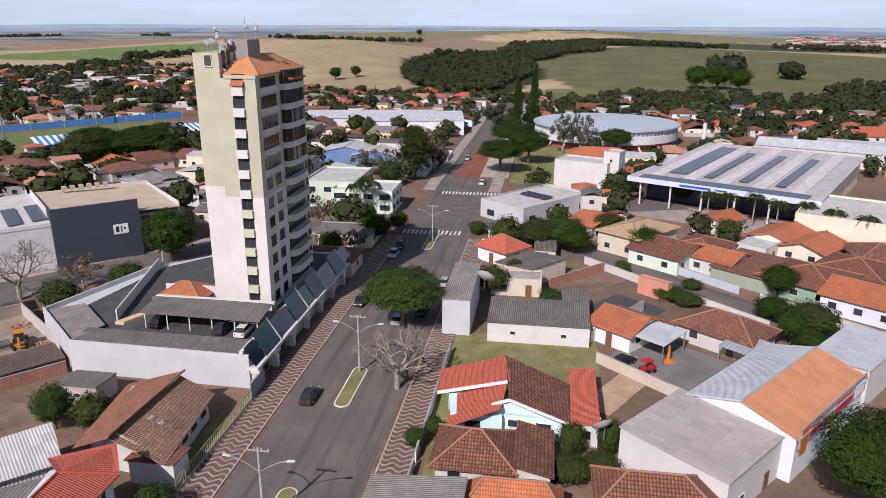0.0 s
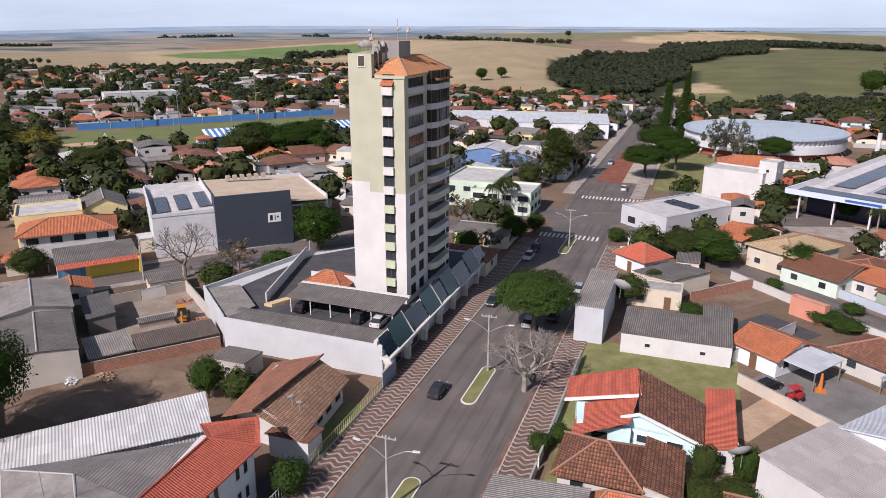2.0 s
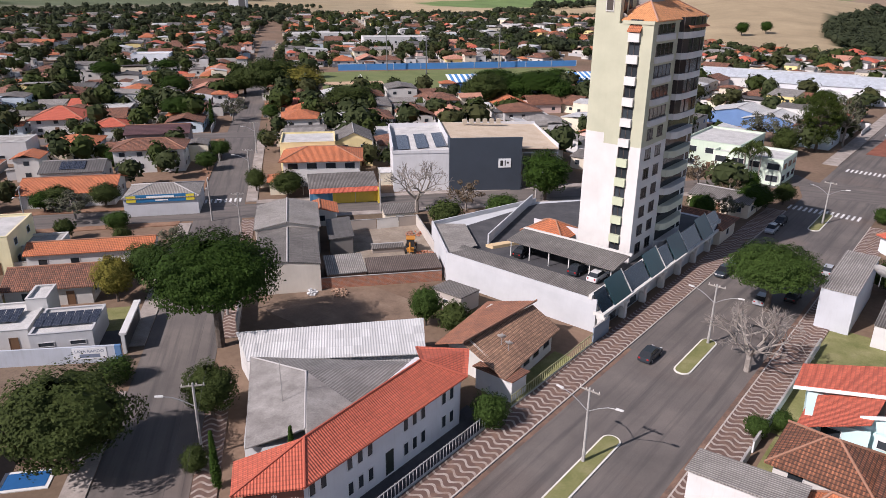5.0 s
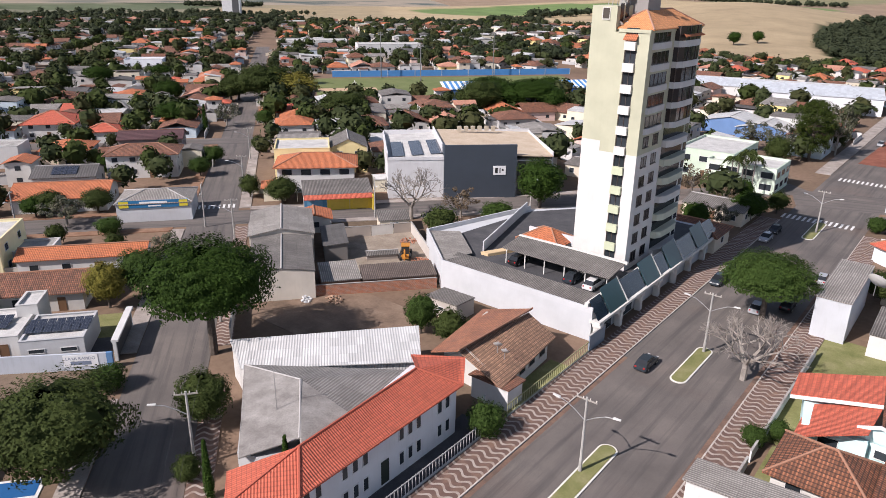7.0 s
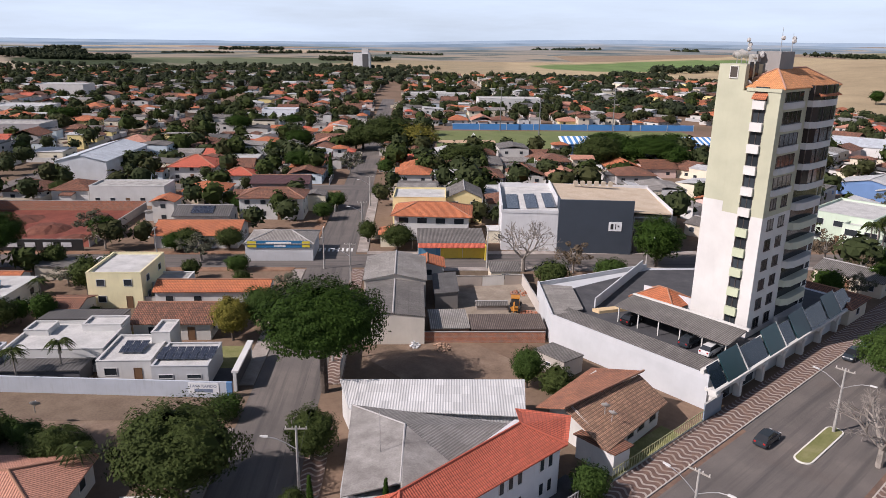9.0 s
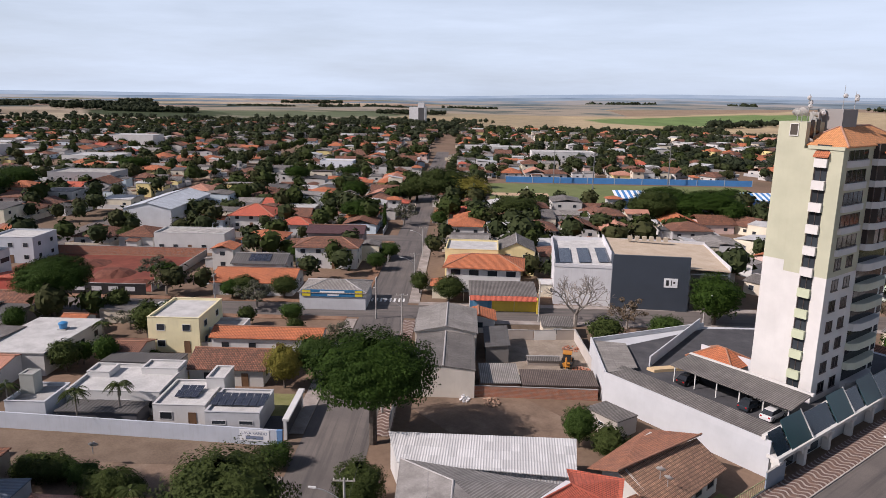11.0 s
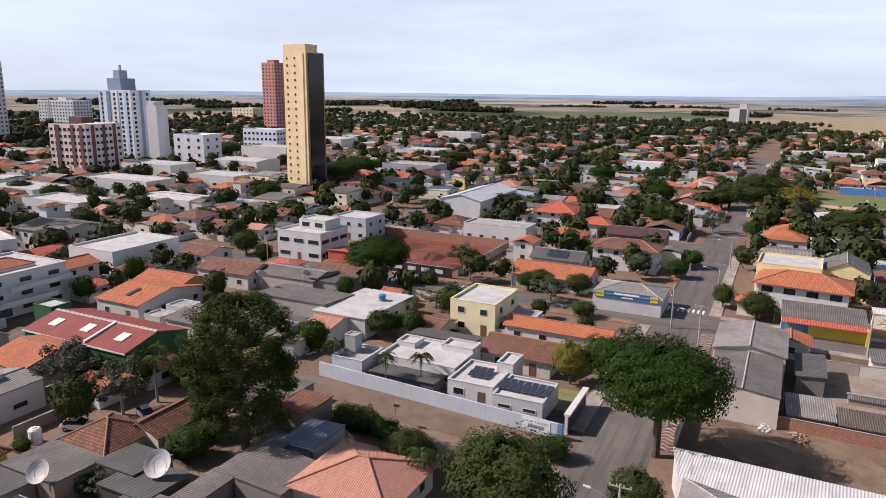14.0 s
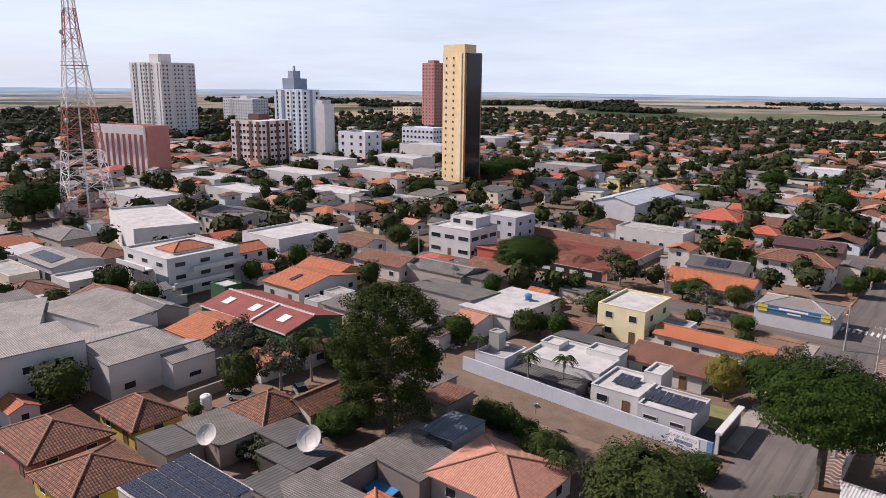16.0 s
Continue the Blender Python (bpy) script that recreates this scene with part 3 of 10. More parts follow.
def house(x, y, W, D, rot, *a, **k):
    if k.get("base", 0) > -100:
        TAKEN.append((x, y, W, D, rot))
    return _house(x, y, W, D, rot, *a, **k)


# ---- ground ----
GA = radians(-8.2)           # the avenue's grid
GB = radians(42.5)           # the side street's grid


def axes(a):
    return Vector((math.cos(a), math.sin(a))), Vector((-math.sin(a), math.cos(a)))


AX, AY = axes(GA)
BX, BY = axes(GB)
ORG_B = Vector((-108.0, 93.0))    # crossing of the side street and the cross street


def smooth(a, b, v):
    t = min(1.0, max(0.0, (v - a) / (b - a)))
    return t * t * (3 - 2 * t)


# hills: bearing, its half width, distance, its half depth, height
HILLS = [(8.5, 8.0, 1050, 300, 25), (-21, 15, 980, 360, 15), (-2.5, 4.5, 720, 230, -9), (-12, 6, 1300, 220, 9), (17, 9, 1500, 300, 16), (-6, 22, 2000, 420, 30), (52, 9, 1500, 250, 6), (70, 10, 1350, 260, 7), (88, 9, 1500, 250, 3)]


def terrain(x, y):
    r = math.hypot(x, y)
    if r < 430:
        return 0.0
    az = math.degrees(math.atan2(-x, y))
    z = sum(h * math.exp(-((az - a) / da) ** 2 - ((r - d) / dd) ** 2) for a, da, d, dd, h in HILLS)
    z += smooth(600, 1500, r) * (6 - 2.5 * smooth(20, 34, az)) * noise.noise((x / 520, y / 520, 0.3)) + 34 * smooth(1300, 4600, r) * (1 - smooth(10, 26, az))
    te = town_edge(az)
    return smooth(te, te + 200, r) * z


def town_edge(az):
    """How far the houses reach on a bearing."""
    return 450 + 60 * smooth(-2, 6, az) + 310 * smooth(9, 18, az) + 130 * smooth(44, 60, az)


# patches of land: bearing, its half width, distance, its half depth, colour
LAND = [(5.5, 3.2, 1420, 120, (0.14, 0.20, 0.075)), (24, 9, 1230, 150, (0.13, 0.19, 0.07)), (-2.0, 5.5, 720, 240, (0.030, 0.040, 0.018)), (-8, 4.5, 1130, 130, (0.035, 0.046, 0.022)), (-4, 5, 960, 90, (0.032, 0.042, 0.020)),
        (-9, 3.6, 505, 50, (0.15, 0.15, 0.065)), (-21, 14, 800, 460, (0.120, 0.122, 0.058)), (-12, 8, 1340, 130, (0.04, 0.05, 0.026)), (-26, 8, 1500, 170, (0.06, 0.07, 0.04)), (-30, 5, 2000, 260, (0.33, 0.24, 0.20)), (-8, 6, 1700, 160, (0.40, 0.31, 0.19)),
        (57, 6, 1700, 160, (0.30, 0.20, 0.15)), (70, 8, 1950, 150, (0.28, 0.20, 0.16)), (48, 7, 2050, 160, (0.34, 0.26, 0.18)), (88, 9, 1500, 200, (0.05, 0.065, 0.035)), (66, 5, 1250, 140, (0.045, 0.06, 0.03)),
        (36, 6, 2000, 200, (0.36, 0.29, 0.18)), (44, 5, 1150, 120, (0.30, 0.24, 0.15)), (78, 6, 1600, 150, (0.20, 0.22, 0.11)), (100, 12, 1400, 400, (0.06, 0.08, 0.04)), (56, 9, 1280, 90, (0.10, 0.12, 0.07)),
        (62, 7, 1480, 60, (0.33, 0.29, 0.22)), (50, 5, 1420, 70, (0.07, 0.085, 0.05)), (40, 6, 1500, 90, (0.36, 0.29, 0.19)), (82, 10, 1250, 90, (0.22, 0.18, 0.13))]
FIELDS = [(0.40, 0.315, 0.19), (0.33, 0.26, 0.165), (0.38, 0.30, 0.185), (0.25, 0.185, 0.13), (0.19, 0.18, 0.105), (0.41, 0.325, 0.20)]

FIELDS_W = [(0.30, 0.25, 0.19), (0.17, 0.165, 0.115), (0.36, 0.30, 0.23), (0.29, 0.21, 0.165), (0.15, 0.155, 0.10), (0.33, 0.28, 0.20)]   # ploughed and resting land


def land_colour(x, y):
    r = math.hypot(x, y)
    az = math.degrees(math.atan2(-x, y))
    edge = town_edge(az) + 25 * noise.noise((x / 90, y / 90, 2.0))
    if r < edge:
        n = noise.noise((x / 23, y / 23, 5.0)) + 0.5 * noise.noise((x / 7, y / 7, 1.0))
        return (0.175 + 0.055 * n, 0.122 + 0.03 * n, 0.087 + 0.022 * n)
    wob = 0.22 * noise.noise((x / 140, y / 140, 7.0))
    for a, da, d, dd, c in LAND:
        if ((az - a) / da) ** 2 + ((r - d) / dd) ** 2 + wob < 1:
            k = 1 + 0.22 * noise.noise((x / 40, y / 40, 3.0))
            return tuple(v * k for v in c)
    u, v = (x * 0.83 + y * 0.55), (-x * 0.55 + y * 0.83)
    i = (math.floor(u / 640 + 0.3 * noise.noise((v / 900, 1, 1))) * 7 + math.floor(v / 470) * 13) % len(FIELDS)
    k = 1 + 0.10 * noise.noise((x / 60, y / 60, 3.0))
    w = smooth(26, 58, az + 9 * noise.noise((x / 300, y / 300, 8.0)))
    return tuple((c * (1 - w) + e * w) * k for c, e in zip(FIELDS[i], FIELDS_W[i]))


def build_ground():
    rad = [0.0]
    while rad[-1] < 4850:
        rad.append(rad[-1] + max(9.0, rad[-1] * 0.022))
    az = [math.radians(a) for a in np.arange(-180, -50, 4)] + [math.radians(a) for a in np.arange(-50, 130, 0.7)] + [math.radians(a) for a in np.arange(130, 180, 4)]
    n = len(az)
    vs, cols = [], []
    for r in rad:
        for a in az:
            x, y = -r * math.sin(a), r * math.cos(a)
            vs.append((x, y, terrain(x, y)))
            cols.append((*land_colour(x, y), 1))
    fs = [(j * n + i, (j + 1) * n + i, (j + 1) * n + (i + 1) % n, j * n + (i + 1) % n) for j in range(len(rad) - 1) for i in range(n)]
    fs = [f for f in fs if f[0] >= n] + [(0, n + i, n + (i + 1) % n) for i in range(n)]
    me = bpy.data.meshes.new("ground")
    me.from_pydata(vs, [], fs)
    me.update()
    at = me.color_attributes.new("land", "FLOAT_COLOR", "POINT")
    at.data.foreach_set("color", np.array(cols, np.float32).ravel())
    m, nt, b = nodes_of("earth_and_fields")
    vc = nt.nodes.new("ShaderNodeVertexColor")
    vc.layer_name = "land"
    pos = world_pos(nt)
    col = mix(nt, 0.7, vc.outputs["Color"], ramp(nt, noise_n(nt, pos, 0.035, 8, 0.65), [(0.25, (0.72, 0.72, 0.72)), (0.75, (1.28, 1.28, 1.28))]), "MULTIPLY")
    col = mix(nt, 0.5, col, ramp(nt, noise_n(nt, pos, 0.9, 6, 0.7), [(0.25, (0.6, 0.6, 0.6)), (0.75, (1.4, 1.4, 1.4))]), "MULTIPLY")
    nt.links.new(col, b.inputs["Base Color"])
    b.inputs["Roughness"].default_value, b.inputs["Specular IOR Level"].default_value = 1.0, 0.1
    me.materials.append(m)
    tagged(new("ground", me), "earth and farmland reaching the horizon", "ground", "", "structure")


build_ground()


def strip(name, p, q, width, z, material, label, category, shift=0.0):
    """A flat band from p to q; the map's second axis runs along it."""
    p, q = Vector(p), Vector(q)
    d = q - p
    L = d.length
    ang = math.degrees(math.atan2(d.y, d.x)) - 90
    g = Geo().box(-width / 2 + shift, 0, z - 0.25, width / 2 + shift, L, z)
    return solid(name, g, material, pose(p.x, p.y, 0, 0, 0, ang), label, category, "", "structure")


def yard(x, y, W, D, rot, material, label, name="yard", z=0.02):
    return solid(name, Geo().box(-W / 2, -D / 2, z - 0.2, W / 2, D / 2, z), material, pose(x, y, 0, 0, 0, rot), label, name.replace("_", " "), "", "structure")


def on_a(v, u):
    """A point by metres across and along the avenue from its centre line at the near island."""
    o = Vector((-15.6, 62.7))
    return o + AX * v + AY * u


def on_b(u, v):
    return ORG_B + BX * u + BY * v


GRASS = lambda: surface("lawn", [(0.3, (0.125, 0.135, 0.045)), (0.52, (0.185, 0.185, 0.075)), (0.78, (0.27, 0.245, 0.13))], 0.35, 5)
DIRT = lambda: surface("red_earth", [(0.3, (0.17, 0.085, 0.05)), (0.55, (0.24, 0.14, 0.09)), (0.8, (0.31, 0.21, 0.14))], 0.3, 3)
BROWND = lambda: surface("bare_yard_earth", [(0.3, (0.12, 0.085, 0.06)), (0.55, (0.20, 0.14, 0.10)), (0.8, (0.26, 0.20, 0.15))], 0.25, 3)
PAVE = lambda: surface("worn_concrete_paving", [(0.3, (0.22, 0.19, 0.17)), (0.55, (0.33, 0.29, 0.26)), (0.8, (0.42, 0.39, 0.36))], 0.4, 6)
DARKPAVE = lambda: surface("dark_paving", [(0.3, (0.05, 0.05, 0.055)), (0.55, (0.07, 0.07, 0.075)), (0.8, (0.10, 0.10, 0.10))], 0.4, 6)
KERB = lambda: surface("kerb_concrete", [(0.3, (0.34, 0.30, 0.27)), (0.6, (0.46, 0.42, 0.38)), (0.85, (0.55, 0.5, 0.46))], 0.8, 6)
ASPH = asphalt_mat

strip("road", on_a(0, -75), on_a(0, 420), 15.4, 0.03, ASPH(), "two-way asphalt avenue with worn lanes", "road")
strip("road", on_b(0, -190), on_b(0, 400), 9.2, 0.034, ASPH(), "narrow asphalt side street", "road")
strip("road", on_b(-420, 0), on_b(135, 0), 9.0, 0.038, ASPH(), "asphalt cross street", "road")
strip("road", on_b(-420, -60), on_b(-4.6, -60), 7.5, 0.036, surface("lane_earth", [(0.3, (0.12, 0.085, 0.06)), (0.55, (0.17, 0.125, 0.09)), (0.8, (0.22, 0.165, 0.12))], 0.2, 3), "brown unpaved lane beside the car wash wall", "road")
strip("road", on_b(-105, -180), on_b(-105, 300), 9.0, 0.042, ASPH(), "asphalt street", "road")
strip("road", on_b(-215, -180), on_b(-215, 300), 9.0, 0.044, ASPH(), "asphalt street", "road")
strip("road", on_b(-420, 75), on_b(60, 75), 8.5, 0.046, ASPH(), "asphalt street", "road")
strip("road", (10, 170), (105, 37.3), 7.6, 0.041, ASPH(), "asphalt street between houses", "road")
strip("road", on_a(-10, 112), on_a(60, 135), 14.0, 0.047, ASPH(), "wide asphalt crossing", "road")
for side in (-1, 1):
    a, b = (-75, 92) if side < 0 else (-75, 92)
    strip("pavement", on_a(side * 9.65, a), on_a(side * 9.65, b), 3.7, 0.17, wavy_pavement(), "pavement of pale and red-brown wave mosaic", "pavement")
    strip("kerb", on_a(side * 7.74, a), on_a(side * 7.74, b), 0.16, 0.18, KERB(), "worn concrete kerb", "kerb")
    strip("pavement", on_a(side * 9.65, 140), on_a(side * 9.65, 400), 3.7, 0.17, PAVE(), "concrete pavement", "pavement")
    strip("pavement", on_b(side * 5.9, -170), on_b(side * 5.9, -66), 2.4, 0.15, wavy_pavement() if side > 0 else PAVE(), "narrow pavement", "pavement")
    strip("pavement", on_b(side * 5.9, -55), on_b(side * 5.9, -6), 2.4, 0.15, wavy_pavement() if side > 0 else PAVE(), "narrow pavement", "pavement")
    strip("pavement", on_b(side * 5.9, 6), on_b(side * 5.9, 70), 2.4, 0.15, DIRT() if side < 0 else PAVE(), "dusty pavement", "pavement")
    strip("pavement", on_b(-100, side * 5.7), on_b(-7, side * 5.7), 2.2, 0.15, DIRT(), "dusty pavement", "pavement")
    strip("pavement", on_b(7, side * 5.7), on_b(105, side * 5.7), 2.2, 0.15, PAVE(), "concrete pavement", "pavement")


for side, u0, u1 in ((-1, -75, 18), (1, -75, 60)):
    strip("verge", on_a(side * 7.35, u0), on_a(side * 7.35, u1), 0.55, 0.036, surface("gutter_earth", [(0.3, (0.10, 0.075, 0.062)), (0.5, (0.16, 0.10, 0.075)), (0.75, (0.24, 0.15, 0.105))], 0.6, 4), "red dust gathered in the gutter", "gutter")


def zebra(c, across, along, n, bar=0.45, gap=0.55, length=3.2):
    """White crossing bars laid side by side along one line."""
    ang = math.degrees(math.atan2(along.y, along.x))
    th = thing("zebra_crossing", pose(c[0], c[1], 0.035, 0, 0, ang), "white painted crossing bars on the asphalt", "road marking", "", "structure")
    me = shared(("bar", bar, length), lambda: Geo().box(-bar / 2, -length / 2, 0, bar / 2, length / 2, 0.018).mesh("bar", surface("road_paint", [(0.3, (0.45, 0.45, 0.44)), (0.6, (0.72, 0.72, 0.70)), (0.9, (0.8, 0.8, 0.78))], 1.2, 7)))
    for i in range(n):
        part("bar", me, None, th, "", pose((i - (n - 1) / 2) * (bar + gap), 0, 0.004))
    return th


zebra(on_a(-1.5, 96), None, AX, 14)
zebra(on_a(3, 137), None, AX, 17)
zebra(on_b(0, 8.0), None, BX, 8, length=2.6)


def island(c, length, w):
    """A raised planted median with a pale kerb and rounded ends."""
    th = thing("median_island", pose(c[0], c[1], 0, 0, 0, -8.2), "grass traffic island with a white-painted kerb", "traffic island", "traffic islands of the avenue")
    def oval(k):
        r = w / 2 - k
        pts = [(r * math.cos(t), -length / 2 + w / 2 + r * math.sin(t)) for t in np.linspace(math.pi, 2 * math.pi, 9)]
        return pts + [(r * math.cos(t), length / 2 - w / 2 + r * math.sin(t)) for t in np.linspace(0, math.pi, 9)]
    part("kerb", Geo().prism(oval(0), -0.1, 0.16), plaster((0.66, 0.64, 0.58)), th)
    part("grass_bed", Geo().prism(oval(0.2), 0.1, 0.2), GRASS(), th)


island(on_a(0, 21.5), 11.0, 2.1)
island(on_a(-0.3, -8.5), 16.0, 2.1)
island(on_a(-0.5, 89), 13.0, 2.2)


# ---- trees ----
LEAF_DARK = lambda: leaves((0.013, 0.031, 0.005), (0.036, 0.068, 0.010))
LEAF_MID = lambda: leaves((0.022, 0.035, 0.009), (0.055, 0.073, 0.020))
LEAF_GREEN = lambda: leaves((0.022, 0.046, 0.009), (0.052, 0.085, 0.019))
LEAF_TOWN = lambda: leaves((0.021, 0.031, 0.013), (0.050, 0.062, 0.024))
LEAF_OLIVE = lambda: leaves((0.030, 0.036, 0.014), (0.062, 0.066, 0.026))
LEAF_YEL = lambda: leaves((0.10, 0.10, 0.018), (0.20, 0.17, 0.035))
LEAF_GREY = lambda: leaves((0.060, 0.066, 0.042), (0.11, 0.11, 0.075))
LEAF_BROWN = lambda: leaves((0.10, 0.075, 0.05), (0.16, 0.12, 0.08))
LEAF_PINE = lambda: leaves((0.016, 0.029, 0.006), (0.050, 0.070, 0.013))
BARK = lambda: surface("bark", [(0.3, (0.06, 0.048, 0.04)), (0.6, (0.11, 0.09, 0.075)), (0.85, (0.17, 0.145, 0.12))], 2.0, 12, bumps=0.6)
PALEBARK = lambda: surface("pale_bark", [(0.3, (0.20, 0.175, 0.15)), (0.6, (0.29, 0.26, 0.23)), (0.85, (0.36, 0.33, 0.30))], 2.0, 12, bumps=0.6)


def leaf_cloud(rng, clumps, per, size, squash=0.6, three=False):
    """Small leaf blades gathered in clumps: rows of (centre, radius)."""
    vs, fs, n = [], [], 0
    for c, rad in clumps:
        c = np.array(c)
        d = rng.normal(size=(per, 3))
        d /= np.linalg.norm(d, axis=1)[:, None]
        p = c + d * (rad * rng.uniform(0.55, 1.0, (per, 1))) * np.array([1, 1, squash])
        nrm = d * 0.8 + rng.normal(size=(per, 3)) * 0.38 + np.array([0, 0, 0.75])
        nrm /= np.linalg.norm(nrm, axis=1)[:, None]
        a = np.cross(nrm, rng.normal(size=(per, 3)))
        a /= np.linalg.norm(a, axis=1)[:, None] + 1e-9
        b = np.cross(nrm, a)
        s = size * rng.uniform(0.6, 1.35, (per, 1))
        q = np.stack([p - a * s, p - b * s * 0.6, p + a * s, p + b * s * 0.6], 1).reshape(-1, 3)
        if three:
            vs.append(np.stack([p - a * s, p + a * s * 0.8 - b * s * 0.7, p + a * s * 0.5 + b * s * 0.9], 1).reshape(-1, 3))
            fs += [(n + 3 * i, n + 3 * i + 1, n + 3 * i + 2) for i in range(per)]
            n += 3 * per
            continue
        vs.append(q)
        fs += [(n + 4 * i, n + 4 * i + 1, n + 4 * i + 2, n + 4 * i + 3) for i in range(per)]
        n += 4 * per
    return np.concatenate(vs), fs


def crown_mesh(name, rng, clumps, per, size, material, squash=0.6, three=False):
    v, f = leaf_cloud(rng, clumps, per, size, squash, three)
    me = bpy.data.meshes.new(name)
    me.from_pydata(v.tolist(), [], f)
    me.update()
    me.materials.append(material)
    return me


def lump(d, seed, amp=1.0):
    """How far a crown swells in one direction."""
    return 0.84 + amp * 0.30 * noise.noise((d[0] * 2.1 + seed, d[1] * 2.1, d[2] * 2.1)) + 0.16 * noise.noise((d[0] * 5.5, d[1] * 5.5 + seed, d[2] * 5.5))


def shell_crown(rng, n, R, zc, half, size, material, seed, flat=False, gaps=0.0):
    """A lumpy closed crown: leaf blades lying on a swelling surface, with an opaque heart."""
    d = rng.normal(size=(n, 3))
    if flat:
        d[:, 2] = np.abs(d[:, 2]) * np.where(rng.random(n) < 0.84, 1, -0.5)
    d /= np.linalg.norm(d, axis=1)[:, None]
    amp = 0.55 if flat else 1.0
    k = np.array([lump(v, seed, amp) for v in d])
    keep = np.array([noise.noise((v[0] * 3.1, v[1] * 3.1, v[2] * 3.1 + seed + 9)) for v in d]) > gaps - 0.75
    d, k = d[keep], k[keep]
    n = len(d)
    ax = np.array([R, R, half])
    dd = d.copy()
    if flat:
        dd[:, 2] = np.sign(d[:, 2]) * np.abs(d[:, 2]) ** 0.75
        dd[:, 2] *= np.where(d[:, 2] < 0, 0.35, 1)
    p = dd * ax * (k * rng.uniform(0.86, 1.05, n))[:, None] + np.array([0, 0, zc])
    nrm = d / (ax / R) * 0.9 + rng.normal(size=(n, 3)) * 0.34 + np.array([0, 0, 0.35])
    nrm /= np.linalg.norm(nrm, axis=1)[:, None]
    a = np.cross(nrm, rng.normal(size=(n, 3)))
    a /= np.linalg.norm(a, axis=1)[:, None] + 1e-9
    b = np.cross(nrm, a)
    s = size * rng.uniform(0.6, 1.35, (n, 1))
    v = np.stack([p - a * s, p + a * s * 0.8 - b * s * 0.75, p + a * s * 0.6 + b * s * 0.85], 1).reshape(-1, 3).tolist()
    f = [(3 * i, 3 * i + 1, 3 * i + 2) for i in range(n)]
    o, K, M = len(v), 16, 9
    for j in range(M):
        t = math.pi * (j + 0.5) / M
        for i in range(K):
            q = np.array((math.sin(t) * math.cos(2 * math.pi * i / K), math.sin(t) * math.sin(2 * math.pi * i / K), math.cos(t)))
            kk = lump(q, seed, amp) * 0.82
            z = q[2] * (0.35 if flat and q[2] < 0 else 1)
            v.append((q[0] * R * kk, q[1] * R * kk, zc + z * half * kk))
    f += [(o + j * K + i, o + (j + 1) * K + i, o + (j + 1) * K + (i + 1) % K, o + j * K + (i + 1) % K) for j in range(M - 1) for i in range(K)]
    me = bpy.data.meshes.new("crown")
    me.from_pydata(v, [], f)
    me.update()
    me.materials.append(material)
    return me


def limbs(g, rng, base, tips, r):
    for t in tips:
        mid = (np.array(base) * 0.45 + np.array(t) * 0.55) + rng.normal(size=3) * 0.25
        g.tube(base, mid, r, r * 0.6, 5)
        g.tube(mid, t, r * 0.6, r * 0.2, 5)


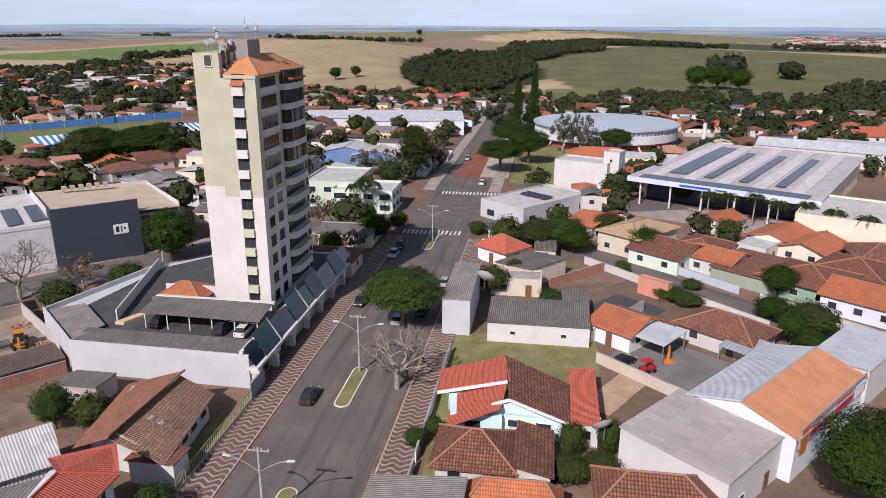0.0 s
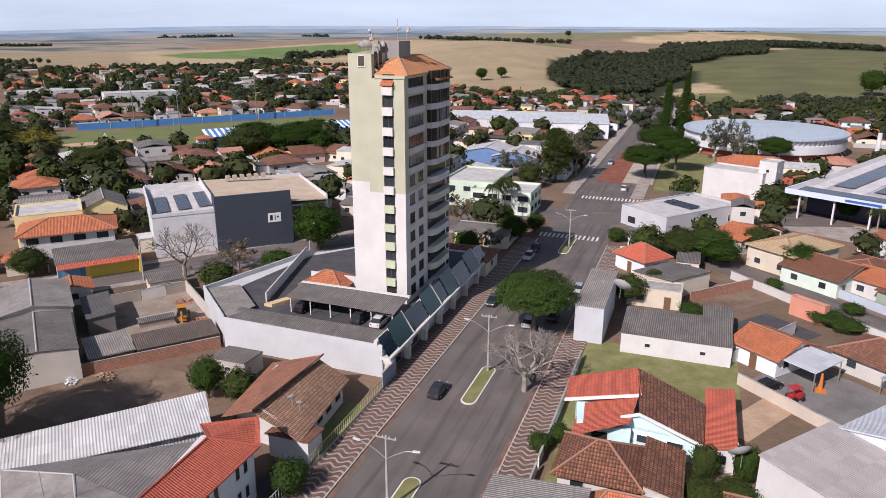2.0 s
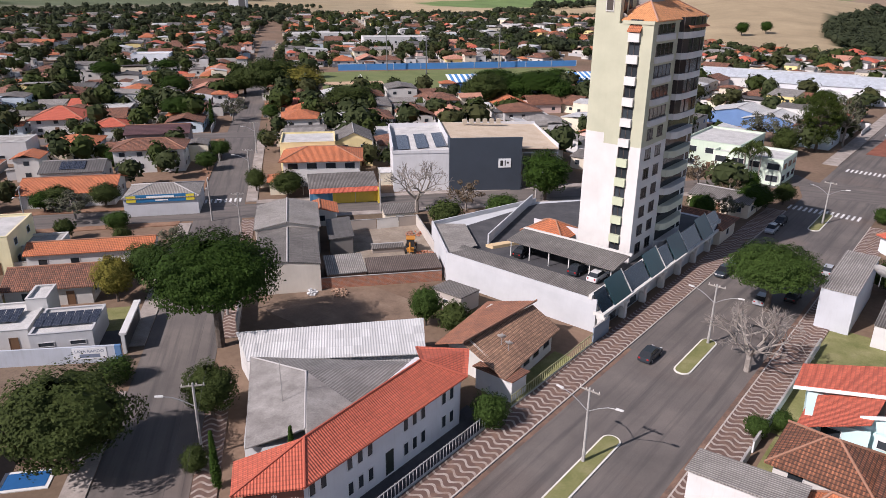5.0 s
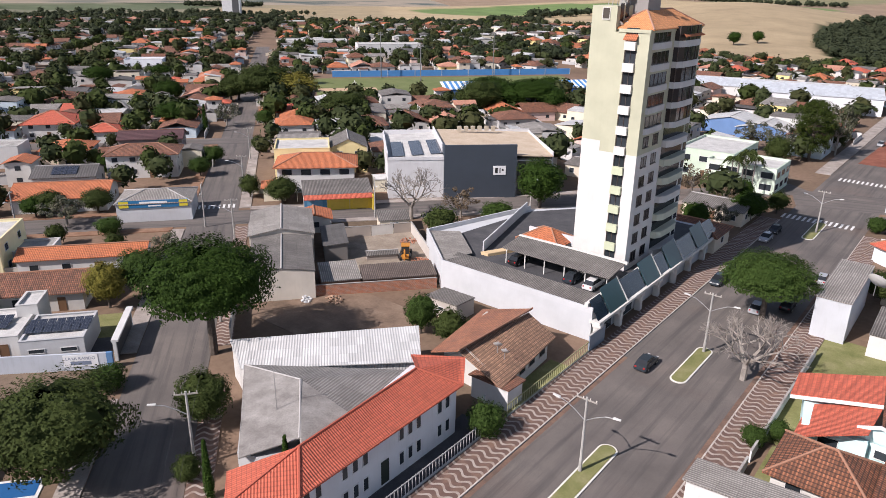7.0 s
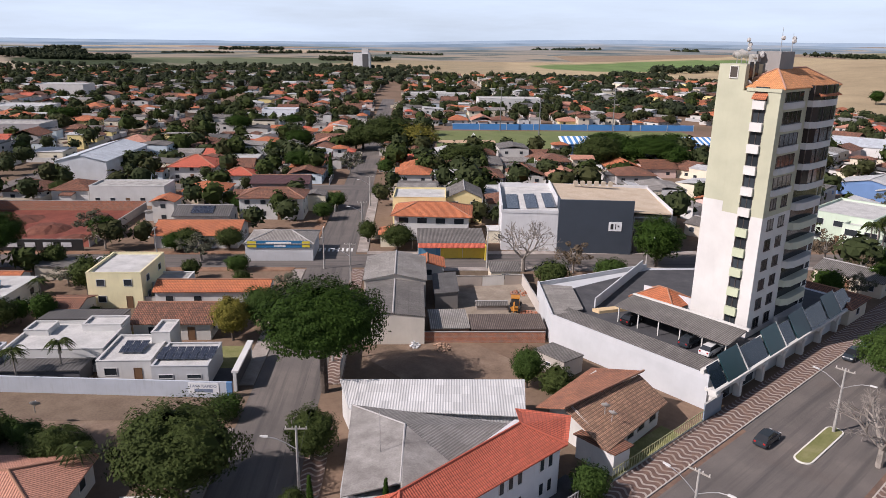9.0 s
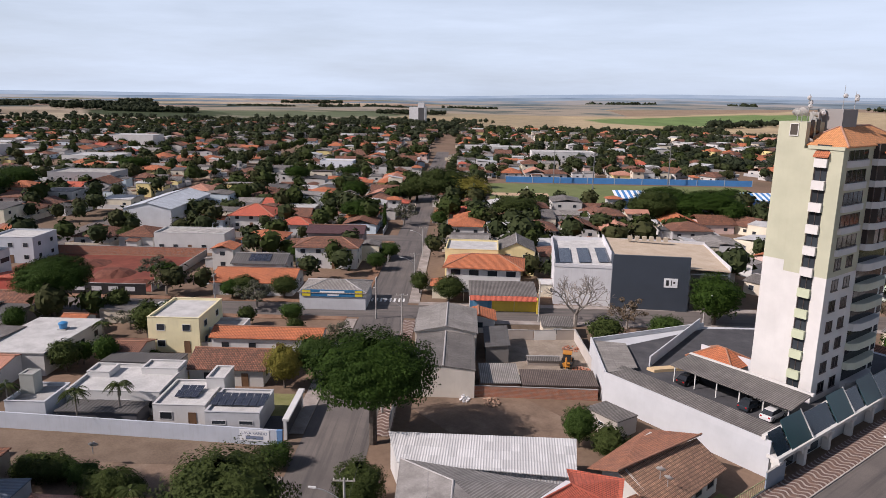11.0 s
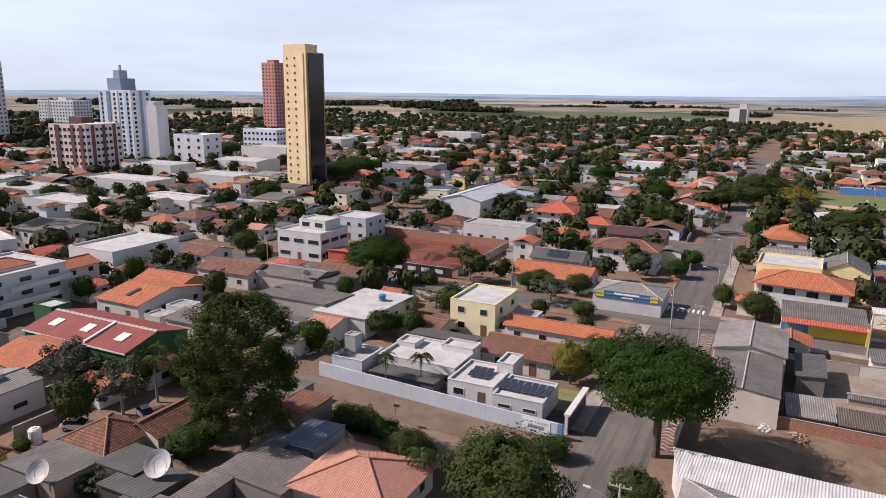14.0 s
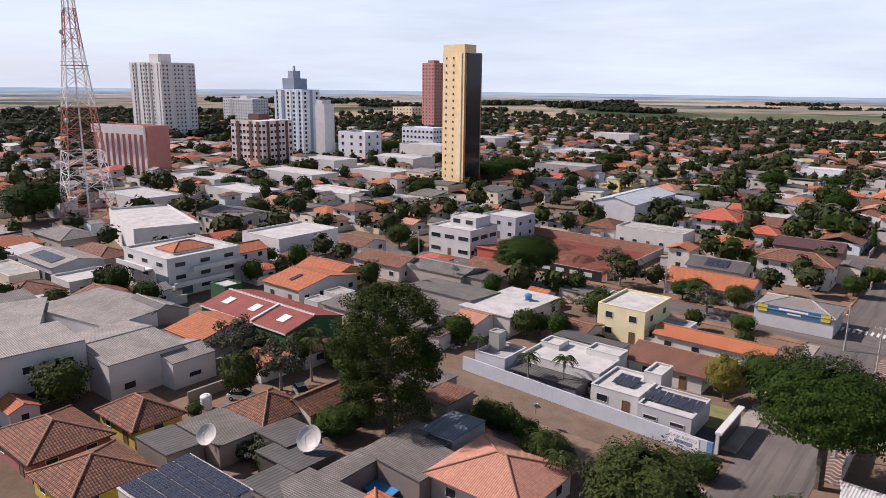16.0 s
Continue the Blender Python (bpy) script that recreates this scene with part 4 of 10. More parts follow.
def make_tree(kind, H, R, seed, leaf, detail=1.0, bark=BARK, label="", category="tree"):
    rng = np.random.default_rng(seed)
    ob = thing("tree", pose(0, 0, -500), label, category, "trees of the town")
    g = Geo()
    if kind == "umbrella":      # flat spreading crown
        fork = (0, 0, H * 0.38)
        g.tube((0, 0, -0.3), fork, R * 0.06, R * 0.05, 8)
        tips = [(R * 0.62 * math.cos(i * 0.8), R * 0.62 * math.sin(i * 0.8), H * 0.72) for i in range(8)]
        limbs(g, rng, fork, tips, R * 0.032)
        me = shell_crown(rng, int(20000 * detail), R, H * 0.60, H * 0.43, R * 0.011 / math.sqrt(detail) + 0.05, leaf(), seed, True)
    elif kind == "round":
        fork = (0, 0, H * 0.3)
        g.tube((0, 0, -0.3), fork, R * 0.07, R * 0.055, 7)
        limbs(g, rng, fork, [(R * 0.5 * math.cos(i * 1.1), R * 0.5 * math.sin(i * 1.1), H * 0.6) for i in range(6)], R * 0.03)
        me = shell_crown(rng, int(7000 * detail), R, H * 0.58, H * 0.43, R * 0.023 / math.sqrt(detail) + 0.04, leaf(), seed, False, 0.25)
    elif kind == "sparse":
        fork = (0, 0, H * 0.35)
        g.tube((0, 0, -0.3), fork, R * 0.06, R * 0.05, 7)
        cl = []
        for i in range(int(22 * detail)):
            d = rng.normal(size=3)
            d /= np.linalg.norm(d)
            k = rng.uniform(0.4, 1.0)
            cl.append(((d[0] * R * k, d[1] * R * k, H * 0.65 + d[2] * H * 0.33 * k), R * rng.uniform(0.16, 0.3)))
        limbs(g, rng, fork, [c for c, _ in cl], R * 0.025)
        me = crown_mesh("crown", rng, cl, int(70 * detail), R * 0.04 + 0.04, leaf(), 0.8)
    elif kind == "pine":        # tall irregular conifer, tufts in tiers
        g.tube((0, 0, -0.3), (0, 0, H * 0.95), R * 0.075, R * 0.02, 8)
        cl = []
        for i in range(int(170 * detail)):
            z = rng.uniform(0.14, 1.0) ** 0.8
            k = math.sqrt(max(0.04, 1 - ((z - 0.66) / 0.36) ** 2)) if z > 0.66 else 0.62 + 0.38 * z / 0.66
            rr = R * k * rng.uniform(0.55, 1.0) * (0.86 + 0.2 * noise.noise((z * 7, i * 0.03, seed)))
            a = rng.uniform(0, 2 * math.pi)
            p = (rr * math.cos(a), rr * math.sin(a), H * z * 0.96)
            cl.append((p, R * rng.uniform(0.13, 0.23)))
            if i % 3 == 0:
                g.tube((0, 0, H * z * 0.88), p, R * 0.018, R * 0.006, 4)
        me = crown_mesh("crown", rng, cl, int(190 * detail), R * 0.008 + 0.055, leaf(), 0.62, True)
    elif kind == "cypress":
        g.tube((0, 0, -0.3), (0, 0, H * 0.9), R * 0.12, R * 0.03, 6)
        cl = [((R * 0.32 * math.cos(i * 2.4) * (1 - i / 60), R * 0.32 * math.sin(i * 2.4) * (1 - i / 60), H * (0.08 + 0.88 * i / 47)), R * (0.72 - 0.5 * (i / 47) ** 1.6)) for i in range(48)]
        me = crown_mesh("crown", rng, cl, int(170 * detail), R * 0.06 + 0.04, leaf(), 1.5)
    elif kind == "bush":
        g.tube((0, 0, -0.2), (0, 0, H * 0.4), R * 0.06, R * 0.04, 5)
        me = shell_crown(rng, int(2600 * detail), R, H * 0.5, H * 0.5, R * 0.03 + 0.03, leaf(), seed, False, 0.2)
    elif kind == "palm":        # feather palm
        g.tube((0, 0, -0.3), (0.1, 0.05, H * 0.55), 0.24, 0.17, 8)
        g.tube((0.1, 0.05, H * 0.55), (0.12, 0.0, H - 0.4), 0.17, 0.13, 8)
        vs, fs = [], []
        for i in range(int(20 * detail) + 6):
            a, up = rng.uniform(0, 2 * math.pi), rng.uniform(-0.1, 1.2)
            L = R * rng.uniform(0.85, 1.15)
            side = np.array((-math.sin(a), math.cos(a), 0))
            out = np.array((math.cos(a), math.sin(a), 0))
            at = lambda t: np.array((0.12, 0, H - 0.4)) + out * (L * t * (1 - 0.18 * t)) + np.array((0, 0, L * (up * t - (0.6 + up * 0.8) * t * t)))
            for s in range(15):
                t = 0.10 + 0.9 * s / 14
                p = at(t)
                w = 0.75 * math.sin(math.pi * min(1.0, 0.25 + 0.72 * t)) + 0.08
                for sg in (-1, 1):
                    n = len(vs)
                    tip = p + side * sg * w * 0.8 + out * 0.35 + np.array((0, 0, -w * rng.uniform(0.35, 0.9)))
                    vs += [tuple(p - out * 0.07), tuple(p + out * 0.09), tuple(tip)]
                    fs.append((n, n + 1, n + 2))
                if s:
                    n = len(vs)
                    vs += [tuple(prev + side * 0.03), tuple(prev - side * 0.03), tuple(p - side * 0.03), tuple(p + side * 0.03)]
                    fs.append((n, n + 1, n + 2, n + 3))
                prev = p
        me = bpy.data.meshes.new("crown")
        me.from_pydata(vs, [], fs)
        me.update()
        me.materials.append(leaf())
    else:                        # bare winter branches
        me = None
        def grow(p, d, L, r, lv):
            q = p + d * L
            g.tube(p, q, r, r * 0.65, 5 if lv < 2 else 3)
            if lv < 5:
                for _ in range(3 if lv < 4 else 4):
                    e = d + rng.normal(size=3) * 0.5 + np.array((0, 0, 0.12))
                    grow(q, e / np.linalg.norm(e), L * rng.uniform(0.62, 0.82), r * 0.6, lv + 1)
        for i in range(5):
            a = i * 1.257 + rng.uniform(-0.3, 0.3)
            d = np.array((math.cos(a) * 0.7, math.sin(a) * 0.7, 0.72))
            grow(np.array((0, 0, H * 0.22)), d / np.linalg.norm(d), H * 0.24, R * 0.042, 1)
        g.tube((0, 0, -0.3), (0, 0, H * 0.23), R * 0.07, R * 0.06, 7)
    part("trunk", g, bark(), ob)
    if me is not None:
        part("crown", me, None, ob)
    ob["size"] = (R, H)
    return ob


PROTO = {}
UNUSED = []


def proto(key, *args, **kw):
    if key not in PROTO:
        PROTO[key] = make_tree(*args, **kw)
        UNUSED.append(PROTO[key])
    return PROTO[key]


KINDS = {
    "umbrella": ("umbrella", 11, 8, 3, LEAF_DARK, 1.0, BARK, "broad flat-crowned tree with dense dark green leaves"),
    "umbrella_b": ("umbrella", 9, 7.4, 5, LEAF_GREEN, 0.9, BARK, "spreading umbrella-shaped street tree, bright green"),
    "round": ("round", 8, 4, 11, LEAF_DARK, 1.0, BARK, "rounded dense dark green tree"),
    "round_b": ("round", 8, 4, 12, LEAF_MID, 1.0, BARK, "rounded leafy green garden tree"),
    "round_c": ("round", 8, 4, 13, LEAF_GREEN, 1.0, BARK, "rounded tree with bright green leaves"),
    "big": ("round", 9, 6, 14, LEAF_MID, 1.7, BARK, "large leafy tree with an uneven crown"),
    "yellow": ("round", 8, 4, 15, LEAF_YEL, 1.0, BARK, "small tree with yellowing leaves"),
    "grey": ("sparse", 8, 4.5, 16, LEAF_GREY, 1.2, PALEBARK, "thin-leaved grey-green tree with pale limbs"),
    "brown": ("sparse", 7, 4, 17, LEAF_BROWN, 1.0, PALEBARK, "half-bare tree with brownish twigs"),
    "bare": ("bare", 8.5, 4.6, 18, None, 1.0, PALEBARK, "leafless tree with pale grey branches"),
    "pine": ("pine", 16, 7, 19, LEAF_PINE, 1.3, BARK, "tall dark conifer with tufted branches"),
    "cypress": ("cypress", 18, 2.2, 20, LEAF_DARK, 1.0, BARK, "tall slim dark green cypress"),
    "column": ("cypress", 6, 0.6, 21, LEAF_DARK, 0.8, BARK, "slim clipped dark column cypress"),
    "bush": ("bush", 3, 2.2, 22, LEAF_GREEN, 1.0, BARK, "dense rounded bright green shrub"),
    "bush_b": ("bush", 3, 2.2, 23, LEAF_MID, 1.0, BARK, "loose dull green garden shrub"),
    "palm": ("palm", 9, 3.2, 24, LEAF_MID, 1.0, PALEBARK, "tall feather palm with arching fronds"),
    "far_a": ("round", 8, 4.4, 31, LEAF_DARK, 0.24, BARK, "dark green tree among the roofs"),
    "far_b": ("round", 7, 4.2, 32, LEAF_MID, 0.24, BARK, "green tree among the roofs"),
    "far_c": ("umbrella", 9, 6, 33, LEAF_DARK, 0.25, BARK, "flat-crowned tree among the roofs"),
}


def tree(kind, x, y, H=None, R=None, turn=None):
    args = KINDS[kind]
    p = proto(kind, *args[:5], detail=args[5], bark=args[6], label=args[7], category="shrub" if "bush" in kind else "tree")
    h0, r0 = args[1], args[2]
    sx, sz = (R or r0) / r0, (H or h0) / h0
    rng = random.Random(int(x * 31 + y * 17))
    return clone(p, pose(x, y, 0, 0, 0, rng.uniform(0, 360) if turn is None else turn) @ Matrix.Diagonal((sx, sx, sz, 1)))

# ---- landmarks ----
PA = (-25.8, 83.3)
AROT = -8.2


def local_a(x, y):
    """From the podium's corner, metres across and along the avenue."""
    p = Vector(PA) + AX * x + AY * y
    return p.x, p.y


TEAL = plain("dark_teal_cladding", (0.012, 0.055, 0.062), 0.35)
BONE = plaster((0.62, 0.61, 0.575), 0.8, 0.35)


def wall_run(g, p, q, z0, z1, t=0.22):
    """An upright wall of thickness t between two plan points."""
    p, q = Vector(p), Vector(q)
    d = (q - p).normalized()
    n = Vector((-d.y, d.x)) * t
    g.prism([tuple(p), tuple(q), tuple(q + n), tuple(p + n)], z0, z1)


def build_podium():
    ob = thing("parking_podium", pose(*PA, 0, 0, 0, AROT), "white-walled parking podium with corrugated roofs and teal panels", "podium")
    B, C, Dp, E = (-26.2, 0.6), (-37.4, 10.4), (-31, 34), (0.4, 47)
    outline = [(0, 0), (0.4, 47), (-20, 47), (-31, 34), C, B]
    part("base", Geo().prism(outline, -0.3, 4.05), plaster((0.50, 0.515, 0.53), 0.8, 0.12), ob)
    g = Geo()
    wall_run(g, (0, 0), B, 4.05, 4.85, -0.25)
    wall_run(g, B, C, 4.05, 5.0, -0.25)
    wall_run(g, C, (-31, 34), 4.05, 4.85, -0.25)
    part("boundary_wall", g, plaster((0.52, 0.53, 0.545), 0.8, 0.15), ob)
    part("deck", Geo().prism([(-0.5, 5.2), (-0.2, 45), (-20, 46), (-30, 33), (-33, 12), (-24, 5.4)], 4.05, 4.12), DARKPAVE(), ob)
    part("roof", Geo().slab([(-25.8, 0.95, 4.5), (-0.6, 0.35, 4.5), (-0.6, 4.9, 4.75), (-26.5, 5.2, 4.75)], 0.1), R_GREY(), ob, "weathered grey corrugated strip roof")
    part("roof", Geo().slab([(-26.1, 1.1, 4.6), (-24.5, 6.4, 4.75), (-32.4, 13.5, 4.75), (-36.9, 10.4, 4.6)], 0.1), R_LIGHT(), ob, "pale corrugated corner roof")
    part("canopy", Geo().slab([(-19.6, 7.4, 6.6), (-1.2, 6.8, 6.6), (-1.2, 12.0, 7.2), (-19.6, 12.6, 7.2)], 0.12), R_GREY(), ob, "corrugated carport canopy with a pale edge")
    part("canopy_edge", Geo().box(-19.7, 12.3, 6.95, -1.1, 12.8, 7.32), BONE, ob)
    for i in range(6):
        part("post", Geo().box(-18.9 + i * 3.4, 7.5, 4.1, -18.76 + i * 3.4, 7.64, 6.5), BONE, ob)
    # dark colour gives this added wall the shade under the canopy
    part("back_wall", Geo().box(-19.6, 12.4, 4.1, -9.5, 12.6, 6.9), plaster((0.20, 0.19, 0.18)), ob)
    g = Geo()
    wall_run(g, (-24.5, 9.5), (-31, 33), 4.1, 5.8, 0.2)
    g.box(-22.5, 20, 4.1, -10, 20.25, 6.2)
    part("inner_wall", g, plaster((0.55, 0.56, 0.58)), ob)
    part("terrace_edge", Geo().slab([(-24.0, 8.0, 4.6), (-22.6, 8.0, 4.6), (-19.0, 15.5, 4.6), (-20.4, 15.5, 4.6)], 0.5), plaster((0.62, 0.46, 0.27)), ob, "sand-coloured terrace edge")
    part("terrace_edge", Geo().box(-11.5, 12.9, 4.2, -8.6, 15.2, 4.7), plaster((0.62, 0.46, 0.27)), ob, "sand-coloured terrace edge")
    # the arcade along the avenue
    part("ledge", Geo().box(-0.3, -0.2, 2.75, 1.3, 47, 3.15), BONE, ob, "white ledge over the arcade")
    part("top_beam", Geo().box(-1.2, -0.1, 4.75, -0.7, 47, 5.35), BONE, ob, "white top beam")
    navy = plain("navy_glass_panel", (0.010, 0.022, 0.040), 0.2)
    y = 0.3
    for w, tall in ((3.0, 0), (5.2, 1), (6.4, 0), (5.0, 1), (3.6, 0), (5.0, 1), (6.4, 0), (5.0, 1), (4.6, 0)):
        x_out, z_top = (1.05, 6.3) if tall else (0.85, 5.7)
        p = part("slanted_panel", Geo().slab([(-0.95 if tall else -0.7, y, z_top), (x_out, y, 3.16), (x_out, y + w, 3.16), (-0.95 if tall else -0.7, y + w, z_top)], 0.14), TEAL if tall else navy, ob, "slanted dark teal panel" if tall else "navy glass panel")
        if tall:
            part("panel_rib", Geo().slab([(-1.0, y + w, z_top + 0.1), (1.15, y + w, 3.2), (1.15, y + w + 0.22, 3.2), (-1.0, y + w + 0.22, z_top + 0.1)], 0.3), BONE, p)
        y += w + 0.24
    for i in range(8):
        yy = -0.1 + i * 6.65
        part("pillar", Geo().box(0.35, yy, -0.1, 1.25, yy + 0.7, 2.75).box(0.25, yy - 0.12, 2.3, 1.45, yy + 0.82, 2.75), BONE, ob)
        if i < 7:
            n = 12
            curve = [2.75 - 0.15 - 1.1 * (1 - math.sqrt(max(0, 1 - (2 * k / n - 1) ** 2))) for k in range(n + 1)]
            rim = [(yy + 0.7 + 5.95 * k / n, z) for k, z in enumerate(curve)] + [(yy + 6.65, 2.75), (yy + 0.7, 2.75)]
            m = len(rim)
            g = Geo()
            g.v += [(1.05, py, pz) for py, pz in rim] + [(0.75, py, pz) for py, pz in rim]
            g.f += [tuple(range(m)), tuple(reversed(range(m, 2 * m)))] + [(k, m + k, m + (k + 1) % m, (k + 1) % m) for k in range(m)]
            part("arch", g, BONE, ob)
            part("shop_front", Geo().box(-0.05, yy + 1.0, 0.15, 0.12, yy + 6.2, 2.5), glass_dark((0.025, 0.03, 0.035)), ob)
    return ob


build_podium()
house(-41.4, 105.0, 6.8, 5.4, AROT, 5.5, "hip", 1.5, (0.72, 0.70, 0.66), T_ORANGE, 0.7, "small pavilion with an orange hipped roof on the podium", name="pavilion", category="pavilion", wins="", doors="", ridge=True)


def build_tower():
    x0, y0 = -26.6, 99.8
    W, L, H, F = 8.9, 19.7, 38.9, 2.945
    ob = thing("apartment_tower", pose(x0, y0, 0, 0, 0, AROT), "twelve-storey beige and white apartment tower with stacked balconies", "apartment tower")
    white, sage, panel = (0.62, 0.605, 0.58), (0.45, 0.45, 0.33), (0.50, 0.54, 0.38)
    split = 22.0
    # walls as blocks round the two recesses
    def body(z0, z1, mat, label):
        for a, b, c in ((-W, 0, -3.5), (-3.5, 1.1, -1.75), (-1.75, 0, 0)):
            part("wall", Geo().box(a, b, z0, c, L, z1), mat, ob, label)
    body(-0.2, split, plaster(white, 0.8, 0.12), "lower walls, painted white")
    body(split, H, plaster(sage, 0.8, 0.12), "upper walls, painted sage beige")
    part("wall_patch", Geo().box(-W - 0.02, -0.02, split, -5.9, 0.1, split + 1.5), plaster(white, 0.8, 0.12), ob, "white step of the painted band")
    # front bay: sill boxes and windows
    for k in range(12):
        z = 4.8 + F * k
        c = panel if k < 6 else white
        part("bay_sill", Geo().box(-3.45, -0.42, z - 0.62, -1.8, 1.1, z + 0.55), plaster(c, 0.8, 0.15), ob, "projecting bay parapet")
        if z + F - 0.62 < H + 1:
            w = part("bay_window", Geo().box(-3.45, 0.15, z + 0.55, -1.8, 1.1, z + F - 0.62), glass_dark(), ob)
            part("mullion", Geo().box(-2.66, 0.08, z + 0.55, -2.58, 0.2, z + F - 0.62).box(-3.45, 0.08, z + 0.55, -3.39, 0.2, z + F - 0.62).box(-1.86, 0.08, z + 0.55, -1.8, 0.2, z + F - 0.62), plain("dark_frame", (0.06, 0.045, 0.04), 0.5), w)
    part("bay_roof", Geo().slab([(-3.6, -0.6, 38.0), (-1.65, -0.6, 38.0), (-1.65, 0.3, 38.9), (-3.6, 0.3, 38.9)], 0.12), T_ORANGE(), ob)
    # avenue side
    for k in range(12):
        z = 4.8 + F * k
        upper = k >= 7
        for y in (2.6, 6.1) if not upper else (4.35,):
            win = part("window", shared(("tw", upper), lambda: Geo().box(-0.06, -0.85 - 1.95 * upper, -0.75 - 0.15 * upper, 0.05, 0.85 + 1.95 * upper, 0.75 + 0.05 * upper).mesh("window", glass_dark((0.010, 0.011, 0.013)))), None, ob, "", pose(0.0, y, z + 1.25))
            def frame_geo():
                h, g = 0.85 + 1.95 * upper, Geo()
                for k2 in range(5 if upper else 3):
                    yy = -h + 2 * h * k2 / (4 if upper else 2)
                    g.box(-0.02, yy - 0.05, -0.8, 0.08, yy + 0.05, 0.8)
                return g.box(-0.02, -h - 0.1, -0.9, 0.15, h + 0.1, -0.78).mesh("window_frame", plain("dark_frame", (0.06, 0.045, 0.04), 0.5))
            part("window_frame", shared(("twf", upper), frame_geo), None, win)
        if upper:
            part("spandrel", Geo().prism([(0.0, 1.2), (0.35, 1.4), (0.42, 4.3), (0.35, 7.2), (0.0, 7.5)], z - 0.5, z + 0.35), plaster((0.56, 0.56, 0.55)), ob, "curved pale grey window apron")
        outline = [(0.0, 8.8), (0.7, 9.0), (1.25, 10.2), (1.35, 13.2), (1.25, 16.2), (0.7, 17.4), (0.0, 17.6)]
        inner = [(0.0, 8.95), (0.62, 9.12), (1.12, 10.3), (1.2, 13.2), (1.12, 16.1), (0.62, 17.27), (0.0, 17.45)]
        b = part("balcony", Geo().prism(outline, z - 0.55, z + (0.35 if upper else 0.5)), plaster((0.56, 0.56, 0.55) if upper else ((0.50, 0.52, 0.42) if k % 3 else (0.58, 0.57, 0.55)), 0.8, 0.2), ob, "curved balcony parapet")
        if upper:
            part("glazing", Geo().prism(inner, z + 0.35, z + F - 0.55), glass_dark((0.012, 0.013, 0.016)), b, "dark glazed-in balcony")
            for q in ((0.66, 9.06), (1.19, 11.7), (1.19, 14.7), (0.66, 17.3)):
                part("mullion", Geo().box(q[0] - 0.05, q[1] - 0.05, z + 0.35, q[0] + 0.06, q[1] + 0.05, z + F - 0.55), plain("dark_frame", (0.06, 0.045, 0.04), 0.5), b)
        else:
            # flush dark glass sheet stands in for the shade of a deep recess
            part("balcony_door", Geo().box(-0.02, 9.0, z + 0.5, 0.05, 17.4, z + 2.36), glass_dark((0.010, 0.011, 0.013)), b)
        part("window", shared("tw3", lambda: Geo().box(-0.06, -0.6, -0.65, 0.05, 0.6, 0.65).box(-0.02, -0.7, -0.78, 0.12, 0.7, -0.66).mesh("window", glass_dark())), None, ob, "", pose(0, 18.7, z + 1.2))
    part("bay_roof", Geo().slab([(1.5, 9.4, 38.2), (1.5, 17.0, 38.2), (0.1, 15.6, 39.1), (0.1, 10.8, 39.1)], 0.14), T_ORANGE(), ob, "small orange roof over the balcony stack")
    # far and western sides
    for k in range(12):
        z = 4.8 + F * k
        for x in (-6.5, -3.0):
            part("window", shared("twn", lambda: Geo().box(-0.7, -0.05, -0.6, 0.7, 0.06, 0.6).mesh("window", glass_dark())), None, ob, "", pose(x, L, z + 1.2))
        for y in (9.0, 14.0):
            part("window", shared("tww", lambda: Geo().box(-0.06, -0.7, -0.6, 0.05, 0.7, 0.6).mesh("window", glass_dark())), None, ob, "", pose(-W, y, z + 1.2))
    # parapet, hipped roof and stair block
    t = 0.2
    part("parapet", Geo().box(-4.6, -0.12, H, 0.12, t, H + 0.45).box(-t, t, H, 0.12, L + 0.1, H + 0.45).box(-W - 0.1, L - t, H, -t, L + 0.1, H + 0.45).box(-W - 0.1, 5.0, H, -W + t, L - t, H + 0.45), plaster(sage, 0.8, 0.12), ob)
    a0, a1, b0, b1, zt = -6.6, 0.35, 0.4, L - 0.2, H + 2.9
    ridge0, ridge1 = (-3.1, 5.2, zt), (-3.1, L - 5.4, zt)
    zr = H + 0.5
    g = Geo()
    for p in ([(a0, b0, zr), (a1, b0, zr), ridge0], [(a1, b0, zr), (a1, b1, zr), ridge1, ridge0], [(a1, b1, zr), (a0, b1, zr), ridge1], [(a0, b1, zr), (a0, b0, zr), ridge0, ridge1]):
        g.slab(p, 0.15)
    part("hipped_roof", g, roof_tiles((0.62, 0.27, 0.11), (0.44, 0.20, 0.09), 0.2, lines=0.2), ob, "orange tiled hipped roof")
    part("ridge_cap", Geo().tube(ridge0, ridge1, 0.14, 0.14).tube(ridge0, (a1, b0, zr), 0.14, 0.14).tube(ridge0, (a0, b0, zr), 0.14, 0.14).tube(ridge1, (a1, b1, zr), 0.14, 0.14), plain("ridge_mortar", (0.36, 0.20, 0.14), 0.9), ob)
    part("stair_block", Geo().box(-W, 0, H, -5.1, 5.0, 42.3), plaster(sage, 0.8, 0.12), ob, "sage stair and lift block")
    part("lift_block", Geo().box(-6.3, 5.0, H, -2.9, 9.4, 44.0), plaster((0.26, 0.25, 0.24)), ob, "grey lift machine room")
    w = part("window", Geo().box(-7.2, -0.06, 40.6, -6.2, 0.05, 42.0), glass_dark((0.04, 0.035, 0.03)), ob)
